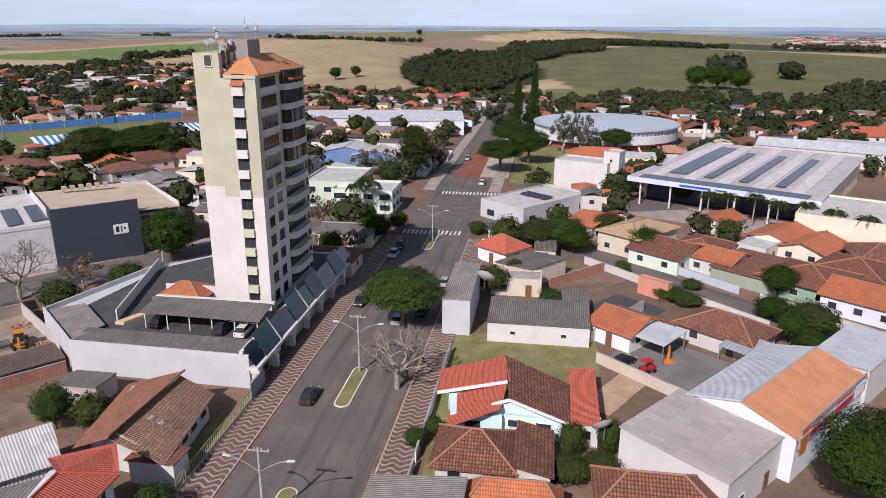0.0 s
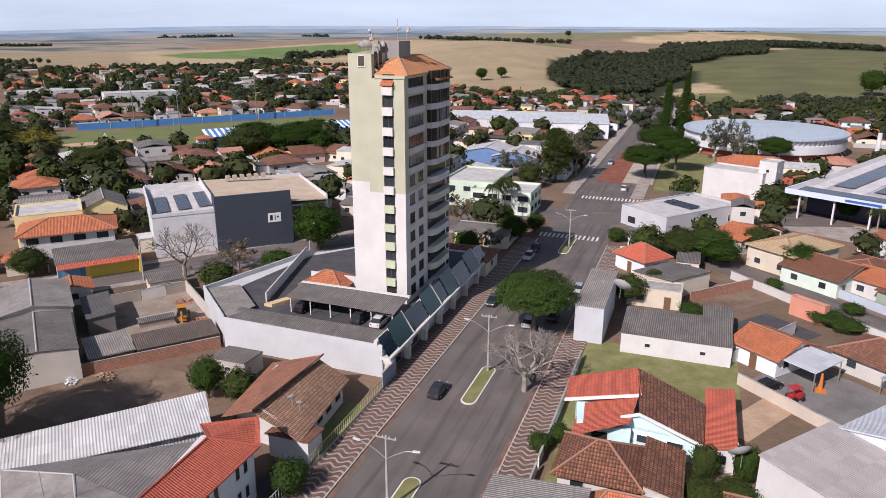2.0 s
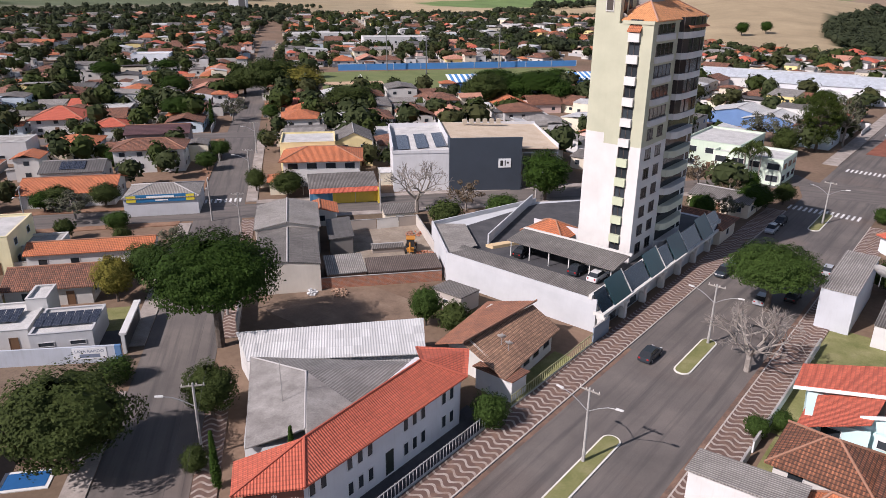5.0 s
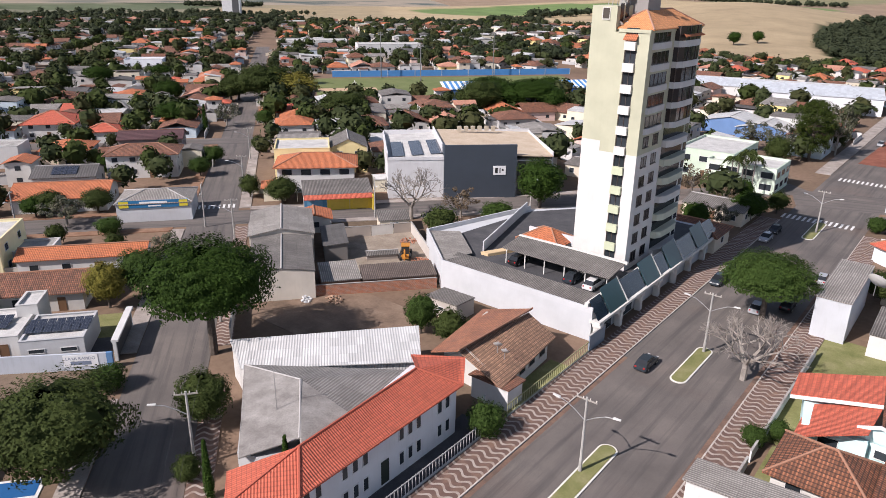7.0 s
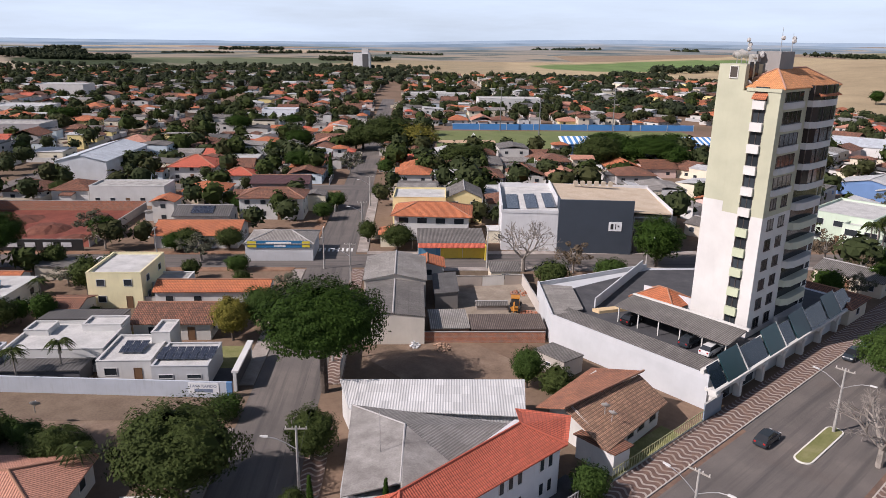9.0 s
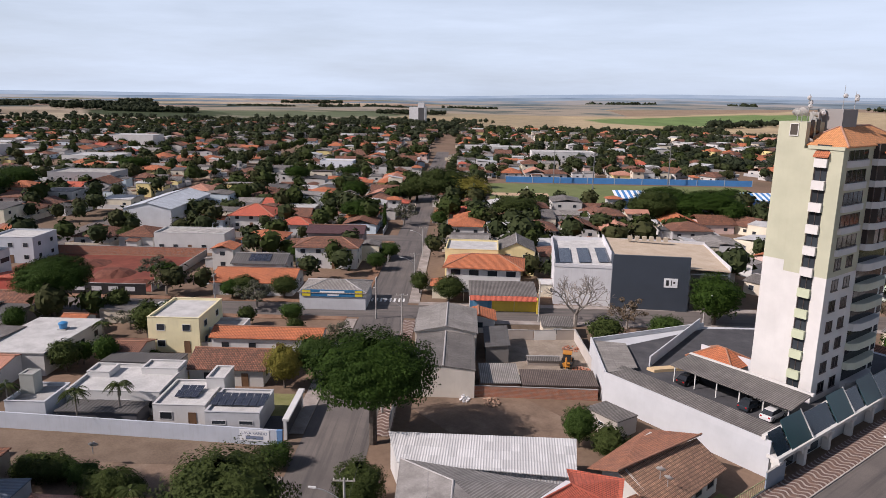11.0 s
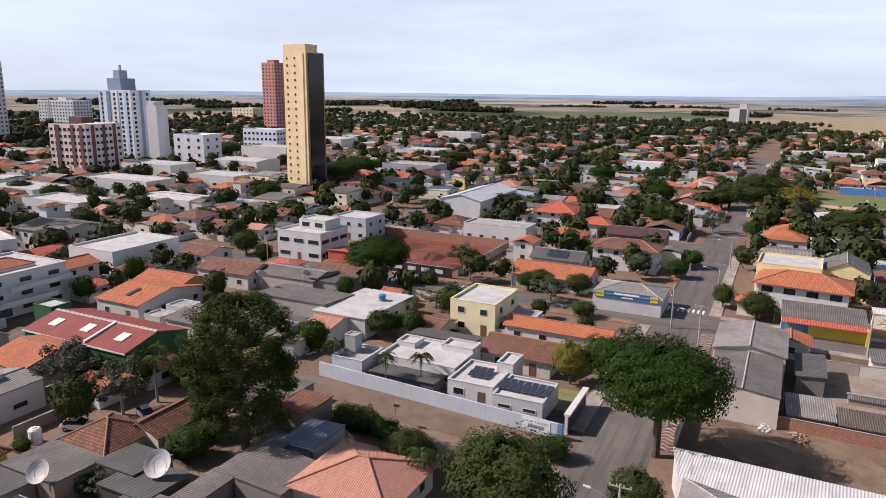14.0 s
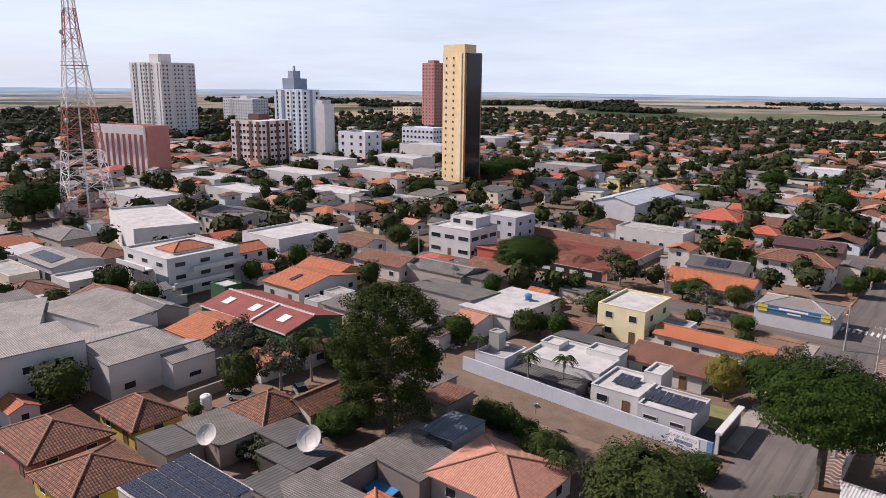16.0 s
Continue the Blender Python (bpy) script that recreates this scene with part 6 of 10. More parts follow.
# white modern house and car-wash wall
def build_white_house():
    o = on_b(0, -52)
    m = Vector((-75.5, 45.6))
    ob = thing("boundary_wall", pose(-73.9, 45.0, 0, 0, 0, 38.2), "long pale blue-grey boundary wall with a painted sign", "wall")
    part("wall", Geo().box(-40.4, -0.12, -0.2, 0, 0.12, 2.3), plaster((0.46, 0.50, 0.56), 0.8, 0.4), ob)
    part("corner_post", Geo().box(0, -0.2, -0.2, 0.7, 0.2, 2.3), plaster((0.10, 0.22, 0.42)), ob)
    s = part("sign", Geo().box(-5.0, -0.17, 0.6, -1.0, -0.12, 2.15), plaster((0.70, 0.72, 0.74), 0.7, 0.1), ob, "white painted sign with blue lettering")
    txt = bpy.data.curves.new("lettering", "FONT")
    txt.body, txt.size, txt.extrude, txt.align_x = "LAVA RAPIDO", 0.55, 0.004, "CENTER"
    txt.materials.append(plain("faded_blue_paint", (0.16, 0.20, 0.28), 0.7))
    t = new("lettering", txt)
    t.parent, t.matrix_basis = s, pose(-3.0, -0.176, 1.5, 90, 0, 0)
    part("painted_bar", Geo().box(-4.2, -0.176, 0.8, -1.8, -0.17, 1.3), plain("faded_blue_paint", (0.16, 0.20, 0.28), 0.7), s)
    w = WHITE
    hx, hy = axes(radians(42.9))
    def at(u, v):
        return m.x + hx.x * u + hy.x * v, m.y + hx.y * u + hy.y * v
    house(*at(-6.1, 5.4), 7.4, 7.6, 42.9, 2.7, "flat", 0.35, (0.52, 0.53, 0.54), PALESLAB, 0, "grey-white cubic house wing with solar modules", solar=14, wins="s", doors="", wsize=(1.8, 0.5), wgap=3.0)
    house(*at(-13.9, 7.4), 7.2, 8.6, 42.9, 2.8, "flat", 0.4, w, PALESLAB, 0, "white cubic house wing with solar modules", solar=6, wins="s", doors="s", wsize=(1.6, 1.0), wgap=2.6)
    house(*at(-10.9, 11.6), 2.6, 4.6, 42.9, 4.2, "flat", 0.4, w, PALESLAB, 0, "raised white roof volume of the cubic house", wins="", doors="")
    house(*at(-24.6, 11.4), 13.4, 10.0, 42.9, 3.0, "flat", 0.5, w, PALESLAB, 0, "white flat-roofed house with stepped parapets", wins="s", doors="", wgap=2.6)
    house(*at(-20.8, 15.2), 5.6, 3.4, 42.9, 3.7, "flat", 0.4, w, PALESLAB, 0, "raised back parapet of the white house", wins="", doors="")
    house(*at(-29.4, 13.6), 3.4, 3.4, 42.9, 3.6, "flat", 0.4, w, PALESLAB, 0, "raised corner of the white house", wins="", doors="")
    house(*at(-24.8, 4.0), 11.0, 3.8, 42.9, 2.2, "shed_s", 0.2, (0.10, 0.10, 0.11), R_DARK, 0.2, "low dark glazed porch roof", wins="", doors="", name="porch", category="porch")
    house(*at(-34.6, 5.4), 5.6, 6.4, 42.9, 3.0, "flat", 0.6, (0.55, 0.57, 0.60), SLAB, 0, "pale corner building behind the wall", wins="", doors="")
    house(*at(-36.2, 6.6), 2.0, 2.0, 42.9, 5.8, "flat", 0.2, (0.36, 0.37, 0.34), SLAB, 0, "grey chimney-like block", wins="", doors="", name="roof_block", category="roof block")
    house(*at(-26.0, 20.0), 12.0, 4.6, 42.9, 3.0, "shed_s", 0.3, (0.3, 0.29, 0.28), R_DARK, 0.1, "dark sheet-roofed shed behind the white house", wins="", doors="", name="shed", category="shed")
    gp = at(1.4, 5.0)
    g = thing("gate_portal", pose(*gp, 0, 0, 0, 42.9), "white gate portal with a dark sliding gate", "gate")
    part("portal", Geo().box(-0.2, -4.9, -0.1, 0.2, -4.5, 2.7).box(-0.2, 4.5, -0.1, 0.2, 4.9, 2.7).box(-0.35, -4.9, 2.7, 0.5, 5.0, 3.0), plaster(w), g)
    part("gate_leaf", Geo().box(-0.06, -4.5, 0.05, 0.06, 4.5, 2.4), plain("dark_gate", (0.035, 0.035, 0.04), 0.5), g)
    a = at(-3.2, 10.0)
    yard(*a, 6.5, 9.0, 42.9, GRASS(), "small lawn behind the white house", "lawn", 0.05)
    b = at(-1.6, 4.0)
    yard(*b, 3.4, 6.0, 42.9, DARKPAVE(), "dark paved drive", "drive", 0.06)
    c = at(-19, 17)
    yard(*c, 16, 7, 42.9, GRASS(), "lawn behind the houses", "lawn", 0.05)


build_white_house()


# town-centre towers
def block(x, y, W, D, rot, H, wall, floors, cols, label, name="apartment_block", win=(1.2, 1.1), sides="se", strips=None, top=None, glassc=None):
    """A tower block with a grid of real windows on the sides that face the camera."""
    ob = thing(name, pose(x, y, 0, 0, 0, rot), label, name.replace("_", " "), "tower blocks of the centre")
    part("wall", Geo().box(-W / 2, -D / 2, -0.3, W / 2, D / 2, H), plaster(wall, 0.8, 0.2), ob)
    t = 0.3
    part("parapet", Geo().box(-W / 2, -D / 2, H, W / 2, -D / 2 + t, H + 0.9).box(-W / 2, D / 2 - t, H, W / 2, D / 2, H + 0.9).box(-W / 2, -D / 2 + t, H, -W / 2 + t, D / 2 - t, H + 0.9).box(W / 2 - t, -D / 2 + t, H, W / 2, D / 2 - t, H + 0.9), plaster(wall, 0.8, 0.2), ob)
    fh = (H - 2) / floors
    me = shared(("bw", win, glassc), lambda: Geo().box(-win[0] / 2, -0.1, -win[1] / 2, win[0] / 2, 0.06, win[1] / 2).box(-win[0] / 2 - 0.1, -0.1, -win[1] / 2 - 0.15, win[0] / 2 + 0.1, 0.16, -win[1] / 2).mesh("window", glass_dark(glassc or (0.02, 0.024, 0.028))))
    for s in sides:
        n = cols if s in "sn" else max(2, int(cols * D / W))
        L = W if s in "sn" else D
        for k in range(floors):
            for i in range(n):
                part("window", me, None, ob, "", face_pose(s, (i + 0.5) * L / n - L / 2, 2.0 + fh * (k + 0.5), W, D))
    for (u, w2, side, c) in strips or ():
        m = face_pose(side, u, 0, W, D)
        part("strip", Geo().box(-w2 / 2, -0.05, 1.0, w2 / 2, 0.28, H + 0.5), c, ob, "", m)
    for (a, b, c, d, z0, z1, mat) in top or ():
        part("roof_block", Geo().box(a, b, z0, c, d, z1), mat, ob)
    return ob


def garage_row(x, y, W, D, rot, h):
    """Low street-front garages: a grey sheet roof, an orange awning, blue and yellow shutters."""
    TAKEN.append((x, y, W, D, rot))
    ob = thing("garage_row", pose(x, y, 0, 0, 0, rot), "row of yellow and blue garages under an orange awning", "garages")
    D = min(D, 9.0)
    part("wall", Geo().box(-W / 2, -D / 2, -0.2, W / 2, D / 2, h), plaster((0.60, 0.58, 0.54)), ob)
    part("roof", Geo().slab([(-W / 2 - 0.2, -D / 2, h + 0.25), (W / 2 + 0.2, -D / 2, h + 0.25), (W / 2 + 0.2, D / 2 + 0.3, h + 1.0), (-W / 2 - 0.2, D / 2 + 0.3, h + 1.0)], 0.14), R_GREY(), ob)
    part("awning", Geo().slab([(-W / 2, -D / 2 - 1.5, h - 0.35), (W / 2, -D / 2 - 1.5, h - 0.35), (W / 2, -D / 2, h + 0.2), (-W / 2, -D / 2, h + 0.2)], 0.12), T_RED(), ob, "orange tiled awning")
    yel = plaster((0.70, 0.52, 0.06), 0.7, 0.25)
    blue = plaster((0.06, 0.20, 0.34), 0.7, 0.25)
    for i in range(3):
        a, b = -W / 2 + W * i / 3, -W / 2 + W * (i + 1) / 3
        f = part("front_bay", Geo().box(a + 0.05, -D / 2 - 0.06, 0, b - 0.05, -D / 2, h - 0.2), blue if i == 0 else yel, ob, "blue bay" if i == 0 else "yellow bay")
        part("shutter", Geo().box(a + 0.7, -D / 2 - 0.1, 0.1, b - 0.9, -D / 2 - 0.06, 2.3), plain("shutter_paint", (0.10, 0.26, 0.40) if i == 0 else (0.60, 0.44, 0.06), 0.5), f)
    part("pier", Geo().box(W / 2 - 0.1, -D / 2 - 1.5, 0, W / 2 + 0.2, -D / 2, h), yel, ob)

# ---- houses ----
# east of the avenue, near
def build_aqua_house():
    """Gable along the avenue: brown east slope, two stepped red west slopes."""
    ob = thing("house", pose(0, 0, 0), "single-storey aqua house with red and brown tiled slopes", "house", "houses of the town")
    TAKEN.append((7.5, 77.5, 15, 13, -8.2))
    aqua = plaster((0.60, 0.80, 0.80), 0.8, 0.12)
    RN, RS, EN, ES = (7.8, 83.6, 5.0), (7.4, 72.4, 5.0), (15.6, 79.6, 3.0), (14.2, 70.4, 3.0)
    part("wall", Geo().prism([(0.6, 72.6), (6.6, 72.0), (6.6, 73.0), (13.5, 71.2), (14.7, 79.4), (7.8, 82.6), (0.3, 82.0)], -0.2, 2.85), aqua, ob)
    part("gable", Geo().prism([(5.2, 73.1), (13.6, 71.2), (13.64, 71.4), (5.24, 73.3)], 2.8, 3.0).poly([(5.2, 73.0, 3.0), (13.6, 71.1, 3.0), (7.4, 72.5, 4.8)]).poly([(5.24, 73.3, 3.0), (7.44, 72.8, 4.8), (13.64, 71.4, 3.0)]), aqua, ob)
    part("roof", Geo().slab([ES, EN, RN, RS], 0.16), T_BROWN(), ob, "weathered brown tile slope")
    part("roof", Geo().slab([(-0.6, 83.0, 3.2), (-1.0, 77.4, 3.2), (7.9, 77.0, 5.0), RN], 0.16), T_RED(), ob, "upper red tile slope")
    part("roof", Geo().slab([(0.9, 77.2, 2.7), (0.0, 70.2, 2.5), (6.4, 71.4, 4.3), (7.7, 77.6, 4.5)], 0.16), T_RED(), ob, "lower red tile slope over the front rooms")
    white = plain("fascia_paint", (0.75, 0.74, 0.72), 0.6)
    part("fascia", Geo().slab([(-1.0, 77.1, 3.14), (-1.0, 77.4, 3.14), (7.9, 77.0, 4.94), (7.9, 76.7, 4.94)], 0.3), white, ob)
    part("fascia", Geo().slab([(14.2, 70.1, 3.0), (14.2, 70.4, 3.0), (7.4, 72.4, 5.0), (7.4, 72.1, 5.0)], 0.28).slab([(5.4, 72.6, 4.1), (5.4, 72.9, 4.1), (7.4, 72.4, 5.0), (7.4, 72.1, 5.0)], 0.28), white, ob)
    for x, y in ((8.2, 72.36), (11.4, 71.62)):
        add_window(ob, pose(x, y, 1.7, 0, 0, 167), 1.7, 0.9, (0.7, 0.72, 0.72))
    add_window(ob, pose(3.2, 72.3, 1.6, 0, 0, 176), 1.8, 1.1, (0.7, 0.72, 0.72))
    add_door(ob, pose(0.5, 78.6, 0, 0, 0, 92), 1.1, 2.2, (0.55, 0.62, 0.62))


build_aqua_house()
house(16.9, 77.0, 3.0, 13.6, -8.2, 2.7, 'shed_e', 0.5, WHITE, T_RED, 0.2, 'narrow white lean-to with a red tiled roof', wins='s', doors='')
house(3.4, 66.2, 8.0, 7.0, -8.2, 2.7, 'hip', 2.0, OFFWHITE, T_BROWN, 0.7, 'white bungalow with a brown hipped tile roof', wsize=(1.3, 1.2), wgap=3.0)
house(9.6, 65.4, 3.4, 8.2, -8.2, 2.6, 'shed_w', 0.8, OFFWHITE, T_BROWN, 0.4, 'brown tiled side wing of the bungalow', wins='s', doors='')
house(6.7, 57.7, 8.6, 2.7, -8.2, 3.0, 'hip', 1.5, WHITE, T_ORANGE, 0.5, 'white house with an orange hipped roof')
house(-2.8, 57.5, 9.1, 3.3, -8.2, 3.4, 'shed_e', 0.6, WHITE, R_LIGHT, 0.3, 'low white shed under a pale corrugated roof', wins='w', doors='w')
house(27.1, 65.2, 12.1, 11.8, -47.5, 5.0, 'shed_w', 0.5, WHITE, lambda: corrugated((0.50, 0.47, 0.45), (0.33, 0.30, 0.28), 0.38, 0.30), 0.15, 'white warehouse with a stained pale corrugated roof', category='warehouse', name='warehouse', wins='ew', doors='e', wsize=(1.8, 0.9))
house(20.4, 58.2, 11.0, 5.7, -8.2, 3.2, 'hip', 1.8, WHITE, T_BROWN, 0.5, 'white house with a weathered brown hipped roof')
house(39.6, 74.9, 12.1, 19.7, -47.5, 5.6, 'gable_y', 1.7, (0.66, 0.68, 0.72), R_METAL, 0.3, 'white gabled shop with grey and orange metal roof slopes', category='shop', name='shop', tile2=R_ORM, wins='', doors='', trim=(0.55, 0.55, 0.55))
house(55.5, 86.5, 7.3, 14.3, -47.5, 5.0, 'shed_e', 0.6, WHITE, R_METAL, 0.2, 'white building with a pale blue metal roof', wins='s', doors='s')
house(27.7, 100.0, 7.2, 8.5, -47.5, 3.0, 'gable_x', 1.5, (0.74, 0.76, 0.78), T_ORANGE, 0.6, 'white house with a bright orange gabled roof')
house(42.5, 98.5, 11.7, 8.2, -47.5, 3.0, 'hip', 2.0, OFFWHITE, T_OLD, 0.6, 'house with a large weathered orange hipped roof')
house(14.5, 101.5, 15.3, 8.2, -8.2, 3.2, 'shed_n', 0.9, WHITE, R_GREY, 0.1, 'low white-walled store with grey corrugated roof', wins='s', doors='', wsize=(0.7, 0.5), wgap=6)
house(2.7, 108.6, 4.3, 15.9, -8.2, 6.0, 'shed_n', 0.5, (0.50, 0.52, 0.55), R_LIGHT, 0.1, 'tall plain grey rendered building', wins='', doors='')
house(11.6, 138.0, 7.7, 6.6, -47.5, 3.4, 'hip', 2.0, (0.70, 0.74, 0.78), T_RED, 0.6, 'pale blue house with a red pyramid roof')
house(16.3, 128.4, 10.0, 9.0, 42.5, 2.8, 'shed_s', 0.8, BEIGE, R_GREY, 0.2, 'grey-roofed outbuilding', wins='', doors='')
house(12.8, 120.0, 9.0, 5.0, -8.2, 3.0, 'flat', 0.3, BEIGE, SLAB, 0, 'beige flat-roofed annex', wins='s', doors='s')
house(23.0, 176.2, 14.3, 25.9, -47.5, 4.2, 'flat', 0.5, (0.50, 0.51, 0.53), PALESLAB, 0, 'grey commercial building with solar modules on its flat roof', category='shop', name='shop', solar=16, wsize=(2.4, 1.6), wgap=5)
house(41.0, 205.6, 16.0, 9.0, -31.0, 8.4, 'flat', 0.4, WHITE, PALESLAB, 0, 'three-storey plain white block', category='apartment block', name='apartment_block', storeys=3, wsize=(0.9, 0.8), wgap=5.0, wins='e', doors='')
house(48.4, 202.0, 4.6, 5.4, -31.0, 11.6, 'flat', 0.3, WHITE, PALESLAB, 0, 'taller white stair tower of the block', category='apartment block', name='stair_tower', storeys=3, wsize=(0.7, 0.8), wgap=2.4, wins='se', doors='')
house(34.9, 158.6, 7.2, 12.9, -47.5, 3.3, 'gable_x', 1.5, OFFWHITE, T_ORANGE, 0.5, 'house with an orange gabled roof')
house(53.2, 245.3, 22.0, 10.0, -8.2, 3.6, 'hip', 2.2, WHITE, T_ORANGE, 0.6, 'orange hipped building in front of the arena')
house(41.5, 146.7, 15.0, 10.0, 42.5, 4.6, 'hip', 1.6, BEIGE, lambda: roof_tiles((0.52, 0.38, 0.22), (0.34, 0.25, 0.16), 0.3), 0.6, 'two-storey house with a sand-coloured roof')
house(45.3, 136.8, 12.0, 11.0, 42.5, 3.4, 'gable_y', 1.8, (0.62,0.72,0.62), T_BROWN, 0.6, 'pale green house with a brown gabled roof')
house(53.2, 139.7, 11.0, 9.0, 42.5, 3.2, 'hip', 1.4, WHITE, T_BROWN, 0.6, 'white house with a brown hipped roof')
house(53.9, 132.1, 9.0, 9.0, 42.5, 3.3, 'gable_y', 1.3, WHITE, T_ORANGE, 0.5, 'white house with a fresh orange roof')
house(72.6, 146.4, 12.0, 10.0, 42.5, 3.4, 'gable_x', 1.6, CREAM, T_ORANGE, 0.7, 'orange-roofed house with an open porch')
house(76.2, 140.2, 12.0, 9.0, 42.5, 3.2, 'gable_x', 1.5, CREAM, T_ORANGE, 0.7, 'orange-roofed house')
house(64.4, 160.6, 10.0, 8.0, 42.5, 3.2, 'gable_x', 1.3, WHITE, T_ORANGE, 0.5, 'white house with an orange roof')
house(65.3, 140.4, 8.0, 6.0, 42.5, 3.0, 'flat', 0.4, WHITE, PALESLAB, 0, 'white flat-roofed annex')
house(58.9, 126.6, 12.0, 12.0, 42.5, 2.8, 'shed_e', 0.8, (0.30,0.36,0.28), T_OLD, 0.4, 'low house with a rusty red roof', wins='s')
house(66.0, 120.6, 13.0, 13.0, 42.5, 3.4, 'hip', 1.9, (0.24, 0.38, 0.28), T_BROWN, 0.7, 'green house with a brown hipped roof')
house(77.4, 125.6, 12.0, 12.0, 42.5, 3.2, 'hip', 1.8, CREAM, T_BROWN, 0.7, 'house with a brown hipped roof')
house(71.5, 110.8, 11.0, 12.0, 42.5, 3.4, 'gable_y', 1.7, (0.66,0.70,0.78), T_ORANGE, 0.6, 'white and blue house with an orange roof')
house(37.2, 117.8, 6.0, 1.4, -47.5, 3.0, 'flat', 0.3, (0.60,0.26,0.18), SLAB, 0, 'salmon-coloured gate portal of a house', wins='', doors='s', name='gate_house', category='gate')
house(151.3, 260.8, 26.0, 14.0, -30.0, 4.5, 'shed_n', 0.8, WHITE, R_METAL, 0.2, 'white warehouse with a metal roof', wins='s', category='warehouse', name='warehouse')
house(132.3, 250.2, 40.0, 12.0, -32.0, 5.5, 'gable_x', 2.0, OFFWHITE, R_METAL, 0.3, 'long warehouse with a vaulted metal roof', wins='', doors='', category='warehouse', name='warehouse')
house(93.1, 154.8, 22.0, 24.0, -35.0, 6.5, 'flat', 0.5, CREAM, PALESLAB, 0, 'beige commercial block', wins='', doors='', category='shop', name='shop')
# west of the avenue, near
def build_bungalow():
    ob = thing("bungalow", pose(0, 0, 0), "white bungalow with stepped lichen-stained clay tile slopes", "house", "houses of the town")
    TAKEN.append((-33.6, 70.5, 10, 14, -8.2))
    wm = plaster(OFFWHITE)
    part("wall", Geo().prism([(-38.4, 66.0), (-29.6, 63.6), (-28.9, 75.8), (-38.6, 77.0)], -0.2, 3.2).prism([(-38.2, 66.2), (-34.6, 65.2), (-32.8, 76.2), (-38.2, 76.8)], 3.15, 3.9), wm, ob)
    pale = lambda: roof_tiles((0.40, 0.235, 0.15), (0.15, 0.085, 0.055), 0.7, lines=0.7)
    part("roof", Geo().slab([(-39.5, 78.2, 3.35), (-39.4, 64.4, 3.35), (-34.7, 62.8, 5.6), (-32.0, 77.6, 5.6)], 0.16), roof_tiles((0.38, 0.155, 0.085), (0.11, 0.06, 0.045), 0.7, lines=0.5), ob, "reddish old tile slope")
    part("roof", Geo().slab([(-28.7, 61.9, 3.0), (-28.2, 76.6, 3.0), (-32.4, 77.2, 5.1), (-34.9, 63.4, 5.1)], 0.16), pale(), ob, "paler lichen-stained tile slope")
    part("ridge_cap", Geo().tube((-34.7, 62.8, 5.66), (-32.0, 77.6, 5.66), 0.14, 0.14, 6), plain("ridge_mortar", (0.30, 0.155, 0.10), 0.9), ob)
    part("gable", Geo().poly([(-38.6, 65.4, 3.2), (-29.4, 62.9, 3.2), (-34.6, 64.3, 5.2)]).poly([(-38.6, 65.6, 3.2), (-34.6, 64.5, 5.2), (-29.4, 63.1, 3.2)]), wm, ob)
    for y in (66.4, 68.9, 71.4, 74.2):
        add_window(ob, pose(-29.6 + (y - 63.6) * 0.0575 + 0.0, y, 1.75, 0, 0, -93.3), 1.5, 1.1, (0.30, 0.28, 0.26))
    for x in (-36.4, -32.0):
        add_window(ob, pose(x, 65.45 - (x + 36.4) * 0.273, 1.7, 0, 0, 164.7), 1.5, 1.1)
    part("step", Geo().box(-30.5, 61.6, -0.1, -28.5, 63.2, 0.3), SLAB(), ob)


build_bungalow()
house(-30.3, 64.1, 5.0, 3.0, -8.2, 2.7, 'shed_s', 0.2, WHITE, T_OLD, 0.3, 'tiled porch of the bungalow', wins='', doors='s', name='porch', category='porch')
house(-46.1, 80.8, 5.5, 4.2, -8.2, 2.5, 'shed_s', 0.2, (0.42,0.38,0.34), R_GREY, 0.1, 'small outbuilding against the podium wall', wins='s', doors='', wsize=(0.8,0.5))
house(-74.6, 76.9, 9.6, 15.4, 42.5, 4.6, 'gable_y', 0.55, (0.62, 0.565, 0.49), R_GREY, 0.1, 'front half of an old warehouse with a dark sheet roof', wins='', doors='', name='warehouse', category='warehouse')
house(-84.6, 87.8, 10.6, 13.4, 42.5, 5.0, 'gable_y', 1.1, (0.50, 0.46, 0.41), R_LIGHT, 0.25, 'back half of an old warehouse with a pale sheet roof', wins='', doors='', name='warehouse', category='warehouse')
house(-76.2, 91.8, 3.9, 10.2, 42.5, 2.9, 'shed_e', 0.35, (0.16, 0.15, 0.14), R_DARK, 0.25, 'dark open-fronted shed beside the warehouse', wins='', doors='', name='shed', category='shed')
house(-66.2, 80.6, 5.9, 6.8, 45.0, 2.1, 'shed_n', 0.35, (0.30, 0.17, 0.11), R_LIGHT, 0.15, 'small corrugated lean-to behind a brick wall', wins='', doors='', name='shed', category='shed')
house(-58.7, 86.0, 11.4, 5.0, 43.0, 2.0, 'shed_n', 0.35, (0.26, 0.15, 0.10), R_RUST, 0.15, 'long rust-stained lean-to over a brick wall', wins='', doors='', name='shed', category='shed')
house(-67.0, 93.4, 5.4, 1.9, 43.0, 1.0, 'gable_x', 0.35, (0.30, 0.26, 0.23), R_GREY, 0.15, 'low corrugated cover in the yard', wins='', doors='', name='shed', category='shed')
garage_row(-93.7, 114.6, 14.2, 11.2, 42.5, 3.2)
house(-106.0, 122.9, 17.0, 10.5, 37.0, 6.2, 'hip', 1.8, WHITE, T_ORANGE, 0.9, 'white two-storey house with an orange-brown hipped roof', storeys=2, wsize=(2.2,1.3))
